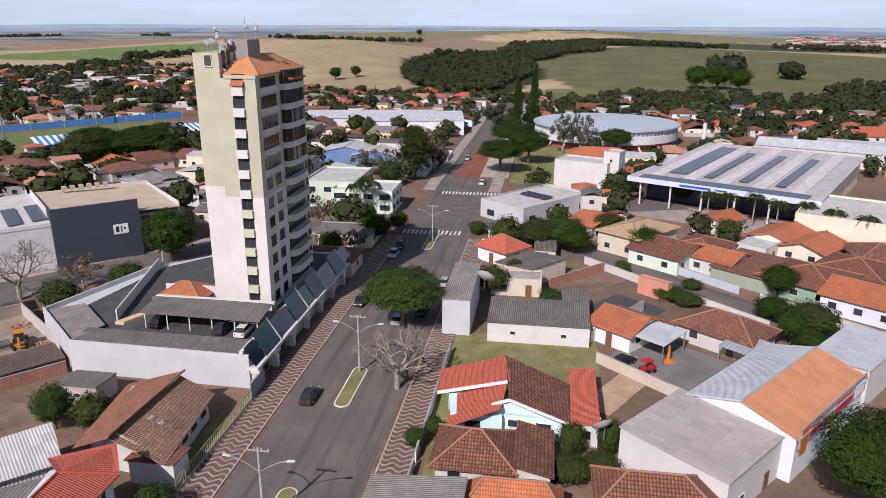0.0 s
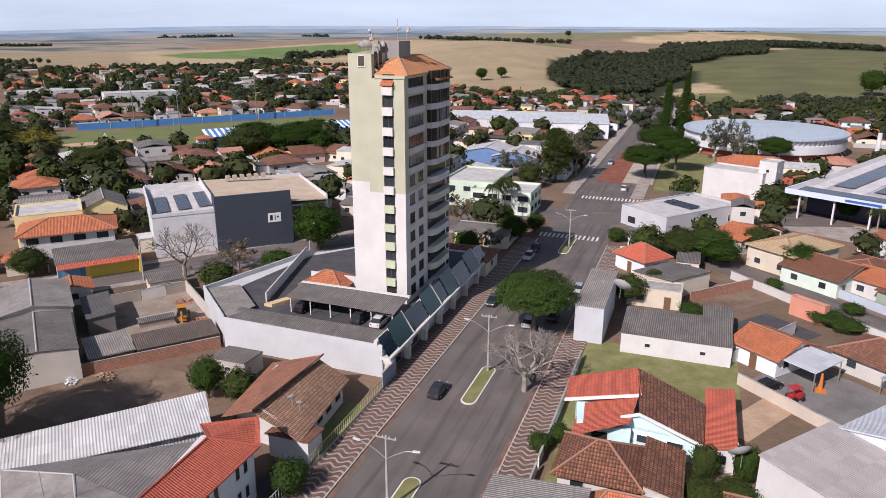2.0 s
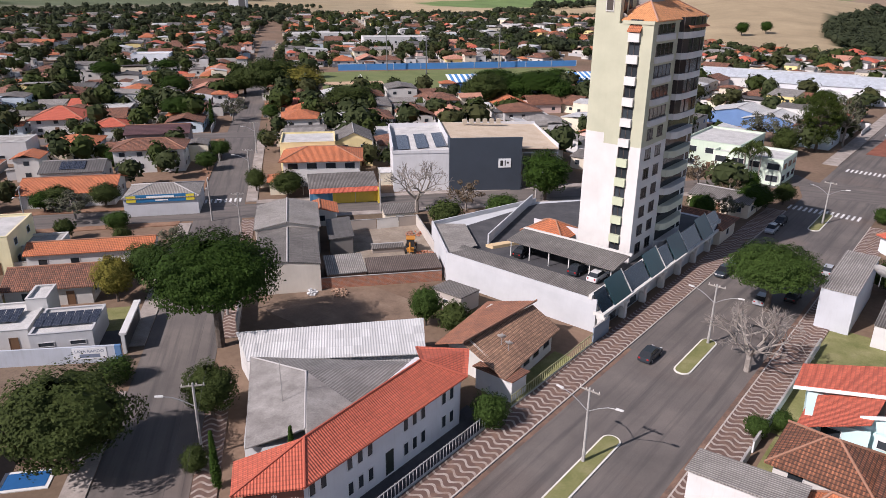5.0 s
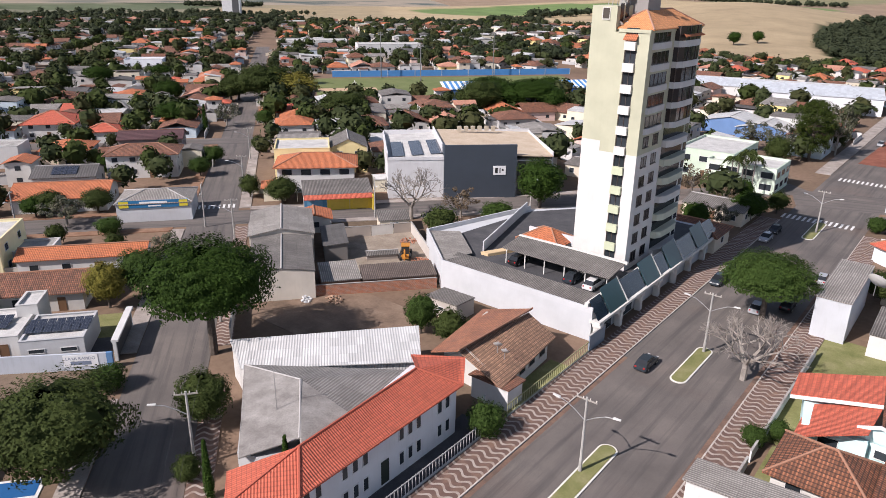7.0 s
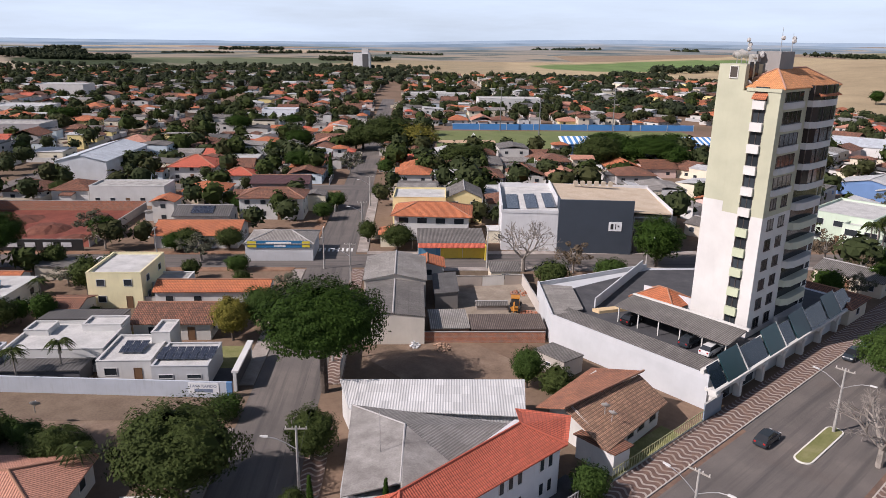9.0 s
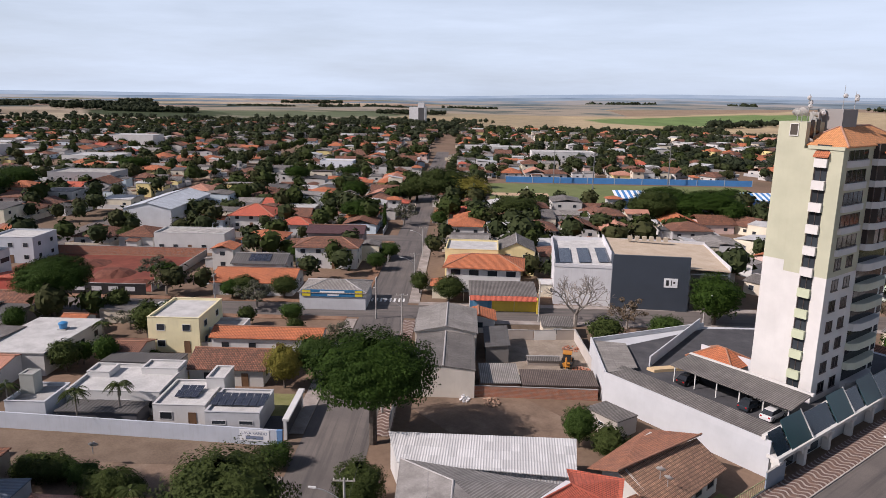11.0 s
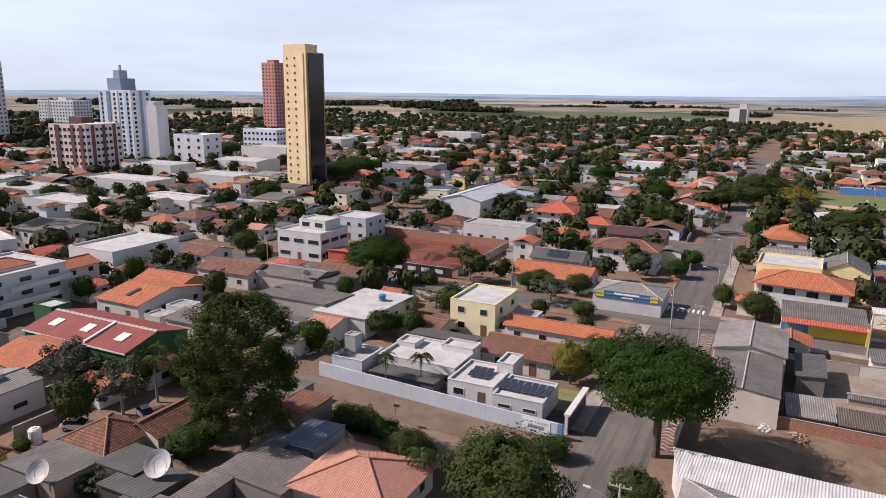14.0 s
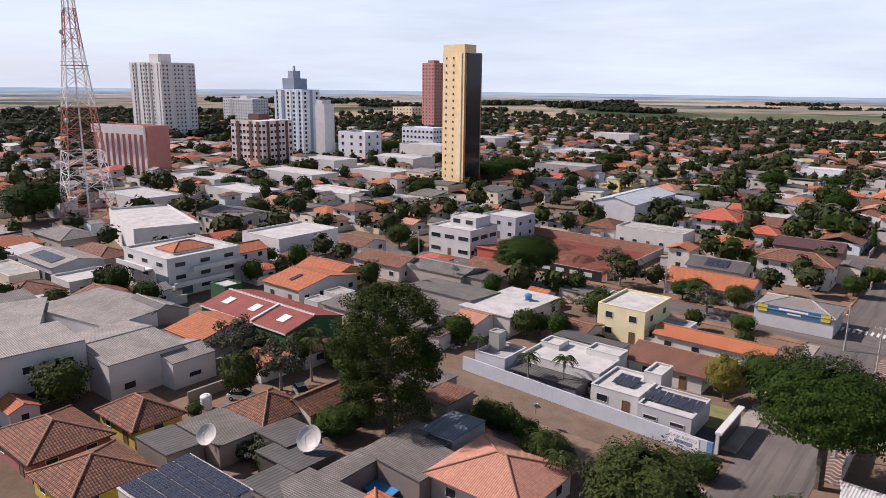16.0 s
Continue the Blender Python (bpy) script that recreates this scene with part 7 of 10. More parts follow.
house(-116.3, 129.9, 13.0, 12.0, 40.0, 7.2, 'flat', 0.5, (0.80,0.68,0.36), PALESLAB, 0, 'pale yellow two-storey building', storeys=2, wins='sw')
house(-111.3, 141.4, 9.0, 12.0, 40.0, 6.6, 'gable_y', 2.0, (0.80,0.66,0.34), R_GREY, 0.3, 'yellow house with a steep grey gable', wins='s', storeys=2)
house(-153.1, 92.0, 13.0, 9.0, 42.5, 3.4, 'gable_x', 1.5, WHITE, R_DARK, 0.4, 'white house with dark solar-covered roof', solar=10)
house(-140.5, 83.1, 18.0, 11.0, 42.5, 3.2, 'gable_x', 1.8, WHITE, T_ORANGE, 0.6, 'white house with a long orange roof')
house(-148.6, 109.2, 16.0, 9.0, 42.5, 5.8, 'hip', 1.6, WHITE, T_OLD, 0.6, 'white two-storey house with an old clay roof', storeys=2)
house(-164.6, 124.2, 16.0, 8.0, 42.5, 5.0, 'gable_x', 1.5, (0.24,0.2,0.2), lambda: roof_tiles((0.10,0.045,0.05),(0.05,0.03,0.03),0.4), 0.5, 'house with a dark maroon roof')
house(-119.5, 89.4, 14.0, 10.0, 42.5, 3.8, 'hip', 1.4, (0.52,0.53,0.55), R_LIGHT, 0.3, 'corner shop with a wide blue and yellow sign board', wins='', doors='', name='shop', category='shop')
house(-209.2, 124.2, 14.0, 13.0, 42.5, 4.8, 'hip', 2.6, WHITE, T_RED, 0.8, 'two-storey house with a bright red-orange roof', storeys=2)
house(-190.0, 127.5, 9.0, 8.0, 42.5, 3.6, 'hip', 1.6, WHITE, T_RED, 0.6, 'lower wing with a red-orange roof')
house(-104.9, 63.5, 19.0, 5.5, 42.5, 3.2, 'gable_x', 1.0, WHITE, T_ORANGE, 0.4, 'long low house with an orange roof')
house(-98.6, 53.0, 11.6, 8.4, 42.5, 3.0, 'gable_x', 1.6, OFFWHITE, T_OLD, 0.5, 'low house with a weathered clay roof')
# beyond the crossing
house(-40.0, 332.8, 70.0, 22.0, 4.0, 6.0, 'gable_x', 2.2, WHITE, R_METAL, 0.3, 'long warehouse with a blue-grey metal roof', wins='s', doors='', wgap=6, name='warehouse', category='warehouse')
house(-14.4, 323.0, 42.0, 26.0, 4.0, 6.4, 'gable_x', 2.6, (0.70,0.72,0.75), R_METAL, 0.3, 'wide hall with a vaulted blue-grey roof', wins='', doors='', name='hall', category='hall')
house(-34.5, 250.9, 20.0, 14.0, -8.2, 3.6, 'gable_y', 2.2, (0.12,0.22,0.42), R_WHITE, 0.4, 'hall with a white peaked roof and blue walls', wins='', doors='', name='hall', category='hall')
house(-24.0, 246.4, 16.0, 14.0, -8.2, 3.4, 'gable_y', 2.0, (0.12,0.22,0.42), R_WHITE, 0.4, 'hall with a white peaked roof and blue walls', wins='', doors='', name='hall', category='hall')
house(-29.6, 190.4, 14.0, 20.0, -8.2, 6.6, 'flat', 0.6, (0.52,0.62,0.50), PALESLAB, 0, 'pale green two-storey corner building', storeys=2, category='office building', name='office_building', wsize=(2.4,1.3))
house(-20.8, 181.0, 16.0, 12.0, -8.2, 5.6, 'flat', 0.6, (0.60,0.70,0.58), PALESLAB, 0, 'pale green shop with dark glazing', storeys=2, category='shop', name='shop', wsize=(2.6,1.4))
house(-24.4, 131.8, 14.0, 8.0, -8.2, 3.2, 'hip', 1.4, BEIGE, T_BROWN, 0.5, 'low house in the shade behind the tower')
# blocks to the north-west
house(-119.0, 55.0, 9.1, 11.9, 42.5, 5.9, 'flat', 0.5, (0.82,0.74,0.46), PALESLAB, 0, 'pale yellow two-storey flat-roofed house', storeys=2)
house(-115.2, 60.8, 7.0, 6.0, 42.5, 2.6, 'flat', 0.4, WHITE, SLAB, 0, 'white terrace wing', wins='s')
house(-129.4, 33.9, 11.5, 18.2, 42.5, 3.5, 'shed_s', 0.4, OFFWHITE, PALESLAB, 0.2, 'long white house with a pale slab roof and a blue tank', tank=True, wins='e', doors='')
house(-122.8, 25.5, 5.7, 9.8, 42.5, 3.0, 'gable_x', 0.9, WHITE, T_PINK, 0.2, 'white house with a pale orange roof', wins='s', doors='')
house(-69.4, 17.6, 11.8, 10.6, 42.5, 3.2, 'hip', 1.9, OFFWHITE, T_PINK, 0.6, 'white house with a salmon clay roof')
house(-89.8, -9.5, 7.7, 7.3, 42.5, 3.0, 'hip', 1.9, BEIGE, T_BROWN, 0.55, 'old house with a brown hipped tile roof')
house(-91.1, -2.9, 5.5, 7.5, 42.5, 3.0, 'gable_y', 1.3, BEIGE, T_BROWN, 0.4, 'tiled wing of the old house', wins='', doors='')
house(-91.0, -26.0, 8.8, 6.6, 42.5, 2.8, 'hip', 1.9, (0.50,0.36,0.07), T_BROWN, 0.55, 'small yellow house with a dark brown tiled roof')
house(-86.0, -35.2, 11.0, 9.2, 42.5, 2.8, 'hip', 1.9, (0.34,0.12,0.12), T_BROWN, 0.55, 'pink house with a brown hipped roof')
house(-76.4, -27.4, 9.0, 9.0, 42.5, 2.7, 'hip', 1.9, (0.55,0.40,0.05), T_BROWN, 0.55, 'house with a yellow front and brown hipped roof')
house(-69.8, -16.3, 11.5, 8.5, 42.5, 3.2, 'shed_n', 0.3, (0.55,0.5,0.45), R_WHITE, 0.1, 'low building whose roof is covered with solar modules', wins='', doors='', name='solar_shed', category='shed')
house(-82.0, -20.4, 6.9, 4.8, 42.5, 2.7, 'shed_s', 0.3, (0.2,0.17,0.15), R_DARK, 0.1, 'dark ribbed shed between the houses', wins='', doors='', name='shed', category='shed')
house(-84.8, -14.8, 9.1, 6.8, 42.5, 2.8, 'shed_s', 0.2, (0.3,0.24,0.2), R_GREY, 0.1, 'grey corrugated shed roof over a yard', wins='', doors='', name='shed', category='shed')
house(-82.4, -6.4, 6.3, 5.5, 42.5, 2.6, 'shed_s', 0.3, (0.16,0.13,0.12), R_DARK, 0.1, 'dark ribbed lean-to beside the old house', wins='', doors='', name='shed', category='shed')
# closed box: near-black walls carry the shade of an open front
house(-77.5, -5.2, 7.0, 6.0, 42.5, 2.5, 'shed_s', 0.2, (0.06,0.055,0.05), R_DARK, 0.2, 'dark open-fronted shed', wins='', doors='', name='shed', category='shed')
house(-70.3, -6.6, 7.0, 5.0, 42.5, 2.7, 'shed_s', 0.2, (0.3,0.25,0.22), R_DARK, 0.1, 'weathered grey lean-to', wins='', doors='', name='shed', category='shed')
house(-67.9, -2.7, 9.0, 6.0, 42.5, 2.8, 'shed_e', 0.2, (0.3,0.25,0.22), R_GREY, 0.1, 'weathered shed roof with vent pipes', wins='', doors='', name='shed', category='shed')
house(-73.2, 0.7, 3.5, 7.8, 42.5, 2.7, 'shed_e', 0.2, (0.24,0.2,0.18), R_GREY, 0.1, 'long low grey shed', wins='', doors='', name='shed', category='shed')
house(-78.3, 7.0, 3.7, 10.1, 42.5, 2.8, 'shed_e', 0.2, (0.24,0.2,0.18), R_GREY, 0.1, 'long weathered corrugated shed', wins='', doors='', name='shed', category='shed')
house(-73.4, 8.9, 6.3, 7.3, 42.5, 2.9, 'shed_w', 0.4, (0.24,0.2,0.18), R_GREY, 0.1, 'shed with a stained corrugated slope', wins='', doors='', name='shed', category='shed')
house(-79.2, 12.0, 5.0, 4.0, 42.5, 2.7, 'shed_e', 0.1, (0.2,0.18,0.16), R_DARK, 0.1, 'dark corrugated shed', wins='', doors='', name='shed', category='shed')
house(-80.7, 14.1, 5.2, 6.5, 42.5, 3.0, 'shed_e', 0.3, GREYP, lambda: corrugated((0.20, 0.25, 0.31), (0.12, 0.14, 0.17), 0.5), 0.1, 'shed with a pale blue metal roof', wins='', doors='', name='shed', category='shed')
house(-92.2, 13.5, 9.0, 6.0, 42.5, 2.7, 'shed_e', 0.2, (0.3,0.25,0.2), T_BROWN, 0.2, 'dark tiled lean-to at the lane', wins='', doors='', name='shed', category='shed')
house(-98.5, 11.8, 10.0, 6.0, 42.5, 2.7, 'shed_s', 0.2, (0.3,0.28,0.26), R_GREY, 0.2, 'grey corrugated shed behind the conifer', wins='', doors='', name='shed', category='shed')
# workshops and offices to the west
house(-102.4, -50.7, 13.0, 25.5, 35.0, 7.7, 'shed_e', 0.35, (0.57,0.555,0.54), R_LIGHT, 0.0, 'white two-storey workshop with barred windows', storeys=2, name='workshop', category='workshop', wins='e', doors='', wsize=(1.5,1.1), wgap=4.2)
house(-110.4, -33.9, 17.2, 11.6, 42.5, 5.5, 'gable_y', 0.9, (0.57,0.555,0.54), R_LIGHT, 0.1, 'white workshop wing with a pale corrugated roof', wins='e', doors='', wsize=(1.7,1.0), wgap=4, name='workshop', category='workshop')
house(-108.5, -24.4, 8.1, 7.2, 42.5, 4.2, 'gable_y', 0.8, (0.57,0.555,0.54), R_LIGHT, 0.1, 'lower white workshop wing', wins='e', doors='', wsize=(2.0,0.7), wgap=4, name='workshop', category='workshop')
house(-126.9, -12.1, 24.3, 12.7, 42.5, 4.5, 'gable_x', 1.6, (0.02,0.10,0.035), R_REDM, 0.2, 'green-walled hall with a red metal roof', wins='', doors='', name='red_hall', category='hall', trim=(0.7,0.7,0.7))
house(-142.8, -22.1, 5.0, 4.0, 42.5, 5.2, 'flat', 0.3, (0.02,0.10,0.035), PALESLAB, 0, 'small green tank tower of the hall', wins='', doors='', name='hall', category='hall')
house(-121.5, -21.0, 10.0, 13.3, 42.5, 3.7, 'gable_x', 1.5, (0.5,0.45,0.42), T_ORANGE, 0.1, 'long house with an orange-red tiled roof', wins='', doors='')
house(-131.7, -33.9, 9.8, 8.9, 42.5, 4.0, 'gable_x', 1.8, (0.22,0.21,0.2), R_DARK, 0.2, 'dark pitched shed with pale roof strips', wins='', doors='', name='shed', category='shed')
house(-142.4, -44.6, 12.3, 9.3, 42.5, 3.6, 'gable_x', 1.4, (0.5,0.42,0.36), T_BROWN, 0.2, 'house with a brown pitched roof', wins='', doors='')
house(-131.0, -42.0, 21.0, 14.0, 52.0, 4.9, 'shed_n', 0.4, (0.6,0.6,0.6), R_LIGHT, 0.1, 'workshop under wide pale grey sheets', wins='', doors='', name='workshop', category='workshop')
house(-126.9, -55.8, 17.4, 9.5, 16.0, 5.0, 'shed_n', 0.4, (0.6,0.58,0.55), R_LIGHT, 0.1, 'workshop with stained pale sheets', wins='', doors='', name='workshop', category='workshop')
house(-163.7, -34.5, 18.0, 18.1, 42.5, 8.2, 'flat', 0.5, WHITE, PALESLAB, 0, 'white modern three-level building with terraces', storeys=3, category='office building', name='modern_office', wsize=(2.4,0.9), wgap=5, wins='se', doors='')
house(-162.3, -33.6, 7.3, 10.0, 42.5, 8.9, 'hip', 1.3, WHITE, T_ORANGE, 0.1, 'upper storey with an orange hipped roof', wins='s', doors='')
house(-205.0, -50.6, 35.9, 16.5, 25.0, 8.0, 'flat', 0.6, WHITE, PALESLAB, 0, 'large white commercial hall', wins='', doors='', category='shop', name='shop')
house(-191.6, -11.8, 15.5, 20.3, 42.5, 5.9, 'flat', 0.6, (0.70,0.69,0.68), PALESLAB, 0, 'plain grey-white commercial box', wins='e', doors='', category='shop', name='shop', wsize=(1.2,0.9), wgap=4)
house(-173.8, -22.2, 7.0, 8.7, 42.5, 5.6, 'gable_y', 1.3, WHITE, T_ORANGE, 0.4, 'white two-storey house with an orange roof', storeys=2, wins='es')
house(-219.8, -29.5, 18.2, 16.1, 42.5, 6.3, 'gable_x', 1.4, (0.62,0.57,0.5), R_GREY, 0.3, 'cream two-storey block with a grey sheet roof', storeys=2, wins='se', doors='', wsize=(1.4,1.2), wgap=3)
house(-174.4, -64.4, 18.2, 11.8, 42.5, 4.3, 'gable_x', 1.2, (0.35,0.37,0.4), R_LIGHT, 0.2, 'glass-fronted shop with solar modules on its roof', solar=22, wins='se', doors='', wsize=(3.2,2.4), wgap=4.2, name='shop', category='shop')
house(-182.5, -58.1, 16.8, 8.9, 42.5, 3.6, 'hip', 1.7, (0.3,0.26,0.22), T_BROWN, 0.3, 'brown house with a hipped tile roof')
house(-204.4, -73.3, 17.4, 10.5, 42.5, 4.0, 'hip', 1.6, (0.4,0.36,0.3), R_GREY, 0.3, 'house with a dark grey roof')
house(-165.1, -71.9, 15.9, 6.1, 42.5, 4.0, 'flat', 0.4, CREAM, SLAB, 0, 'cream flat-roofed shop')
house(-152.1, -5.4, 11.6, 16.7, 42.5, 3.6, 'gable_x', 1.5, OFFWHITE, T_ORANGE, 0.3, 'house with a bright orange roof', solar=2)
house(-160.7, -1.2, 13.0, 10.0, 42.5, 3.6, 'gable_x', 1.5, (0.70,0.5,0.2), T_ORANGE, 0.4, 'yellow house with an orange roof')
house(-167.5, 13.2, 15.0, 10.0, 42.5, 3.6, 'gable_x', 1.4, OFFWHITE, T_OLD, 0.4, 'old tiled house behind the conifer')
house(-138.1, 23.6, 17.0, 10.0, 42.5, 3.8, 'shed_s', 0.6, (0.36,0.33,0.3), R_GREY, 0.2, 'grey corrugated workshop roof', wins='', doors='', name='shed', category='shed')
house(-157.7, 25.6, 16.0, 10.0, 42.5, 3.6, 'gable_x', 1.0, (0.4,0.36,0.33), R_GREY, 0.2, 'low house under grey sheets', wins='', doors='')
house(-181.4, 6.9, 9.0, 9.0, 42.5, 5.0, 'gable_x', 1.3, WHITE, T_OLD, 0.4, 'white two-storey house', storeys=2)
house(-175.3, 43.4, 11.0, 8.0, 42.5, 3.2, 'shed_s', 0.8, (0.5,0.1,0.07), T_RED, 0.3, 'shop with a bright red awning roof', wins='')
house(-158.6, 37.5, 12.0, 8.0, 42.5, 3.2, 'gable_x', 1.4, OFFWHITE, T_OLD, 0.4, 'low house with an old tiled roof')
house(-154.8, 31.3, 16.0, 12.0, 42.5, 3.0, 'shed_s', 0.6, (0.3,0.28,0.26), R_DARK, 0.2, 'dark corrugated yard roof', wins='', doors='')
house(-188.0, 35.2, 14.0, 12.6, 42.5, 7.2, 'flat', 0.5, WHITE, PALESLAB, 0, 'white office with dark strip glazing', storeys=2, category='office building', name='office_building', wsize=(3.2,1.1), wgap=3.8)
house(-189.4, 37.4, 8.6, 7.0, 42.5, 2.4, 'flat', 0.3, WHITE, PALESLAB, 0, 'set-back white top storey of the office', wins='s', doors='', wsize=(2.4, 1.2), base=7.3, name='penthouse', category='penthouse')
house(-208.4, 53.2, 12.0, 11.0, 42.5, 6.4, 'flat', 0.5, (0.50,0.53,0.57), PALESLAB, 0, 'grey-blue two-storey office wing', storeys=2, category='office building', name='office_building')
house(-240.7, 108.5, 16.0, 36.0, 42.5, 6.4, 'gable_y', 2.0, (0.60,0.62,0.64), R_METAL, 0.3, 'grey sports hall with a vaulted metal roof', wins='', doors='', category='hall', name='hall')
house(-189.1, 92.0, 20.0, 9.0, 42.5, 5.0, 'flat', 0.5, WHITE, SLAB, 0, 'white flat-roofed house with a dark opening')
house(-331.9, 113.9, 28.0, 16.0, 42.5, 8.0, 'flat', 0.6, (0.36,0.36,0.37), SLAB, 0, 'dark grey two-storey school block', storeys=2, name='school', category='school')
house(-314.4, 239.1, 18.0, 12.0, 42.5, 6.6, 'flat', 0.8, (0.76,0.78,0.82), PALESLAB, 0, 'white two-storey building', storeys=2, wins='s')

# ---- planted trees ----
tree("umbrella_b", -6.8, 102.9, 10.2, 7.2)
tree("bare", -6.4, 83.6, 10.0, 5.8)
tree("round", -55.5, 135.7, 11.0, 5.8)
tree("round_c", -57.3, 118.8, 5.5, 3.8)
tree("brown", -66.5, 120.6, 6.5, 3.8)
tree("bare", -74.4, 114.2, 12.0, 6.6)
tree("round_c", -46.3, 73.2, 6, 2.6)
tree("bush_b", -42.2, 73.8, 4.5, 2.8)
tree("bush", -28.1, 57.2, 4.2, 2.3)
tree("bush_b", -39.6, 75.4, 3, 2)
tree("umbrella", -65.8, 54.4, 15.4, 9.3)
tree("big", -59.0, 29.6, 11, 7.0)
tree("round_b", -54.7, 43.0, 6.5, 3.4)
tree("bush_b", -49.1, 35.8, 3, 1.6)
tree("column", -39.3, 39.0, 7, 0.6)
tree("column", -45.5, 35.2, 6.5, 0.6)
tree("yellow", -88.9, 56.0, 7.5, 3.2)
tree("round_c", -89.0, 61.8, 7.5, 3.8)
tree("bush", -69.6, 42.0, 3.4, 2.4)
tree("grey", -95.0, 71.5, 6, 3.4)
tree("round_c", -135.6, 114.4, 5, 3)
tree("round_c", -142.3, 125.0, 5, 3.2)
tree("round_b", -112.4, 107.7, 5.5, 2.6)
tree("round_b", -142.2, 140.8, 5, 2.2)
tree("round_c", -166.5, 168.9, 6, 3.5)
tree("grey", -176.6, 161.9, 8, 4.5)
tree("round_b", -103.6, 108.3, 6, 4)
tree("round", -154.2, 102.1, 6, 2.2)
tree("grey", -127.9, 74.8, 6, 4.2)
tree("round_b", -137.2, 77.2, 5, 3.8)
tree("round", -137.8, 74.6, 4.5, 3)
tree("bush", -116.8, 76.0, 3.6, 2.8)
tree("round_b", -130.9, 83.5, 5, 3.6)
tree("umbrella", -222.5, 177.0, 10, 6)
tree("round", -225.5, 153.1, 7, 4.5)
tree("round_b", -213.8, 199.6, 9, 6)
tree("cypress", -175.1, 151.8, 9, 1.2)
tree("round", -133.8, 142.4, 4.5, 2)
tree("yellow", -189.9, 210.0, 12, 10)
tree("round_b", -157.6, 202.2, 7, 6.5)
tree("umbrella", -127.5, 252.2, 11, 9)
tree("round", -115.7, 256.4, 10, 8)
tree("round_b", -130.2, 239.5, 8, 6)
tree("palm", -105.7, 241.7, 9, 3)
tree("round", -114.2, 284.1, 9, 7)
tree("umbrella", -372.4, 151.1, 10, 9)
tree("umbrella", -283.3, 190.5, 10, 7)
tree("round", -284.3, 223.7, 8, 6)
tree("umbrella", -150.6, 42.1, 12, 8.0)
tree("round_b", -210.0, 80.8, 5, 3.5)
tree("brown", -150.9, 65.7, 6, 4)
tree("umbrella", -185.9, 149.4, 9, 7)
tree("palm", -22.8, 169.3, 9, 2.8)
tree("palm", -20.6, 171.0, 10, 2.8)
tree("palm", -18.0, 169.4, 9.5, 2.8)
tree("palm", -20.2, 173.8, 10, 2.8)
tree("palm", -22.1, 174.9, 8, 2.8)
tree("pine", -9.8, 217.0, 17, 6)
tree("grey", -3.8, 228.8, 15, 5)
tree("grey", -25.4, 221.8, 9, 5)
tree("grey", -16.9, 216.8, 10, 5)
tree("brown", -5.8, 233.5, 13, 4)
tree("round_b", -17.0, 207.0, 8, 4)
tree("umbrella", 17.6, 229.3, 11, 8.5)
tree("umbrella", 24.6, 267.6, 12, 9)
tree("umbrella", 28.6, 244.6, 12, 8)
tree("cypress", 32.2, 325.4, 25, 3.8)
tree("cypress", 39.6, 325.7, 28, 4.0)
tree("umbrella", 63.0, 262.5, 10, 7)
tree("grey", 44.0, 266.0, 15, 5)
tree("grey", 49.5, 262.0, 16, 5.5)
tree("brown", -29.2, 160.5, 8, 4)
tree("round", -15.5, 151.5, 6, 4.2)
tree("round_b", -11.3, 159.4, 5, 2.6)
tree("round", -17.8, 151.5, 5, 3)
tree("brown", -21.2, 153.6, 6, 3)
tree("bush", 7.2, 156.5, 3.5, 2.4)
tree("round_b", 19.7, 145.9, 7, 5.0)
tree("palm", 20.6, 143.9, 6, 2.6)
tree("round_c", 25.2, 146.0, 7.5, 5.5)
tree("round", 27.1, 142.9, 6, 4.5)
tree("round_b", 36.9, 154.8, 6, 4)
tree("round", 41.5, 140.4, 6.5, 4.5)
tree("round_c", 42.0, 137.8, 4, 3)
tree("round_b", 8.2, 118.6, 5.5, 3.6)
tree("bush", 18.2, 113.4, 3.2, 2.8)
tree("palm", 13.0, 126.1, 4, 2)
tree("round", 59.4, 118.1, 6, 3.6)
tree("round_b", 56.2, 100.2, 6, 5)
tree("round", 53.3, 106.7, 4.5, 3.4)
tree("bush", 39.6, 116.4, 2.6, 3.2)
tree("bush", 41.8, 113.8, 2.4, 3.2)
tree("bush", 45.3, 121.6, 2, 2.2)
tree("bush", 34.3, 129.7, 3, 1.8)
tree("round_b", 47.0, 190.6, 7, 5)
tree("round", 64.1, 187.8, 7, 3.6)
tree("round_b", 52.7, 201.2, 6, 4)
tree("bush_b", 14.2, 68.7, 4.5, 1.8)
tree("bush", 18.3, 68.8, 5, 1.6)
tree("bush_b", 16.5, 64.6, 3, 2.6)
tree("bush_b", 13.4, 64.1, 3, 2.6)
tree("bush", -3.4, 70.2, 2.6, 1.5)
tree("bush", -1.2, 72.5, 2.6, 1.3)
tree("round", 147.2, 414.7, 9, 9)
tree("palm", 63.8, 167.0, 8.0, 3.4)
tree("palm", 67.9, 166.1, 8.0, 3.4)
tree("palm", 74.1, 165.2, 8.0, 3.4)
tree("palm", 76.6, 158.4, 8.0, 3.4)
tree("palm", 82.4, 156.7, 8.0, 3.4)
tree("palm", 85.7, 150.5, 8.0, 3.4)
tree("palm", 89.5, 144.9, 8.0, 3.4)
tree("umbrella", 42.9, 57.4, 11, 8)
tree("pine", -85.6, 6.4, 20.5, 8.4)
tree("pine", -93.8, 3.4, 11, 4.5)
tree("grey", -101.2, -8.6, 8.5, 4.2)
tree("palm", -103.8, -4.1, 7, 3)
tree("bush_b", -111.5, -0.3, 4, 3)
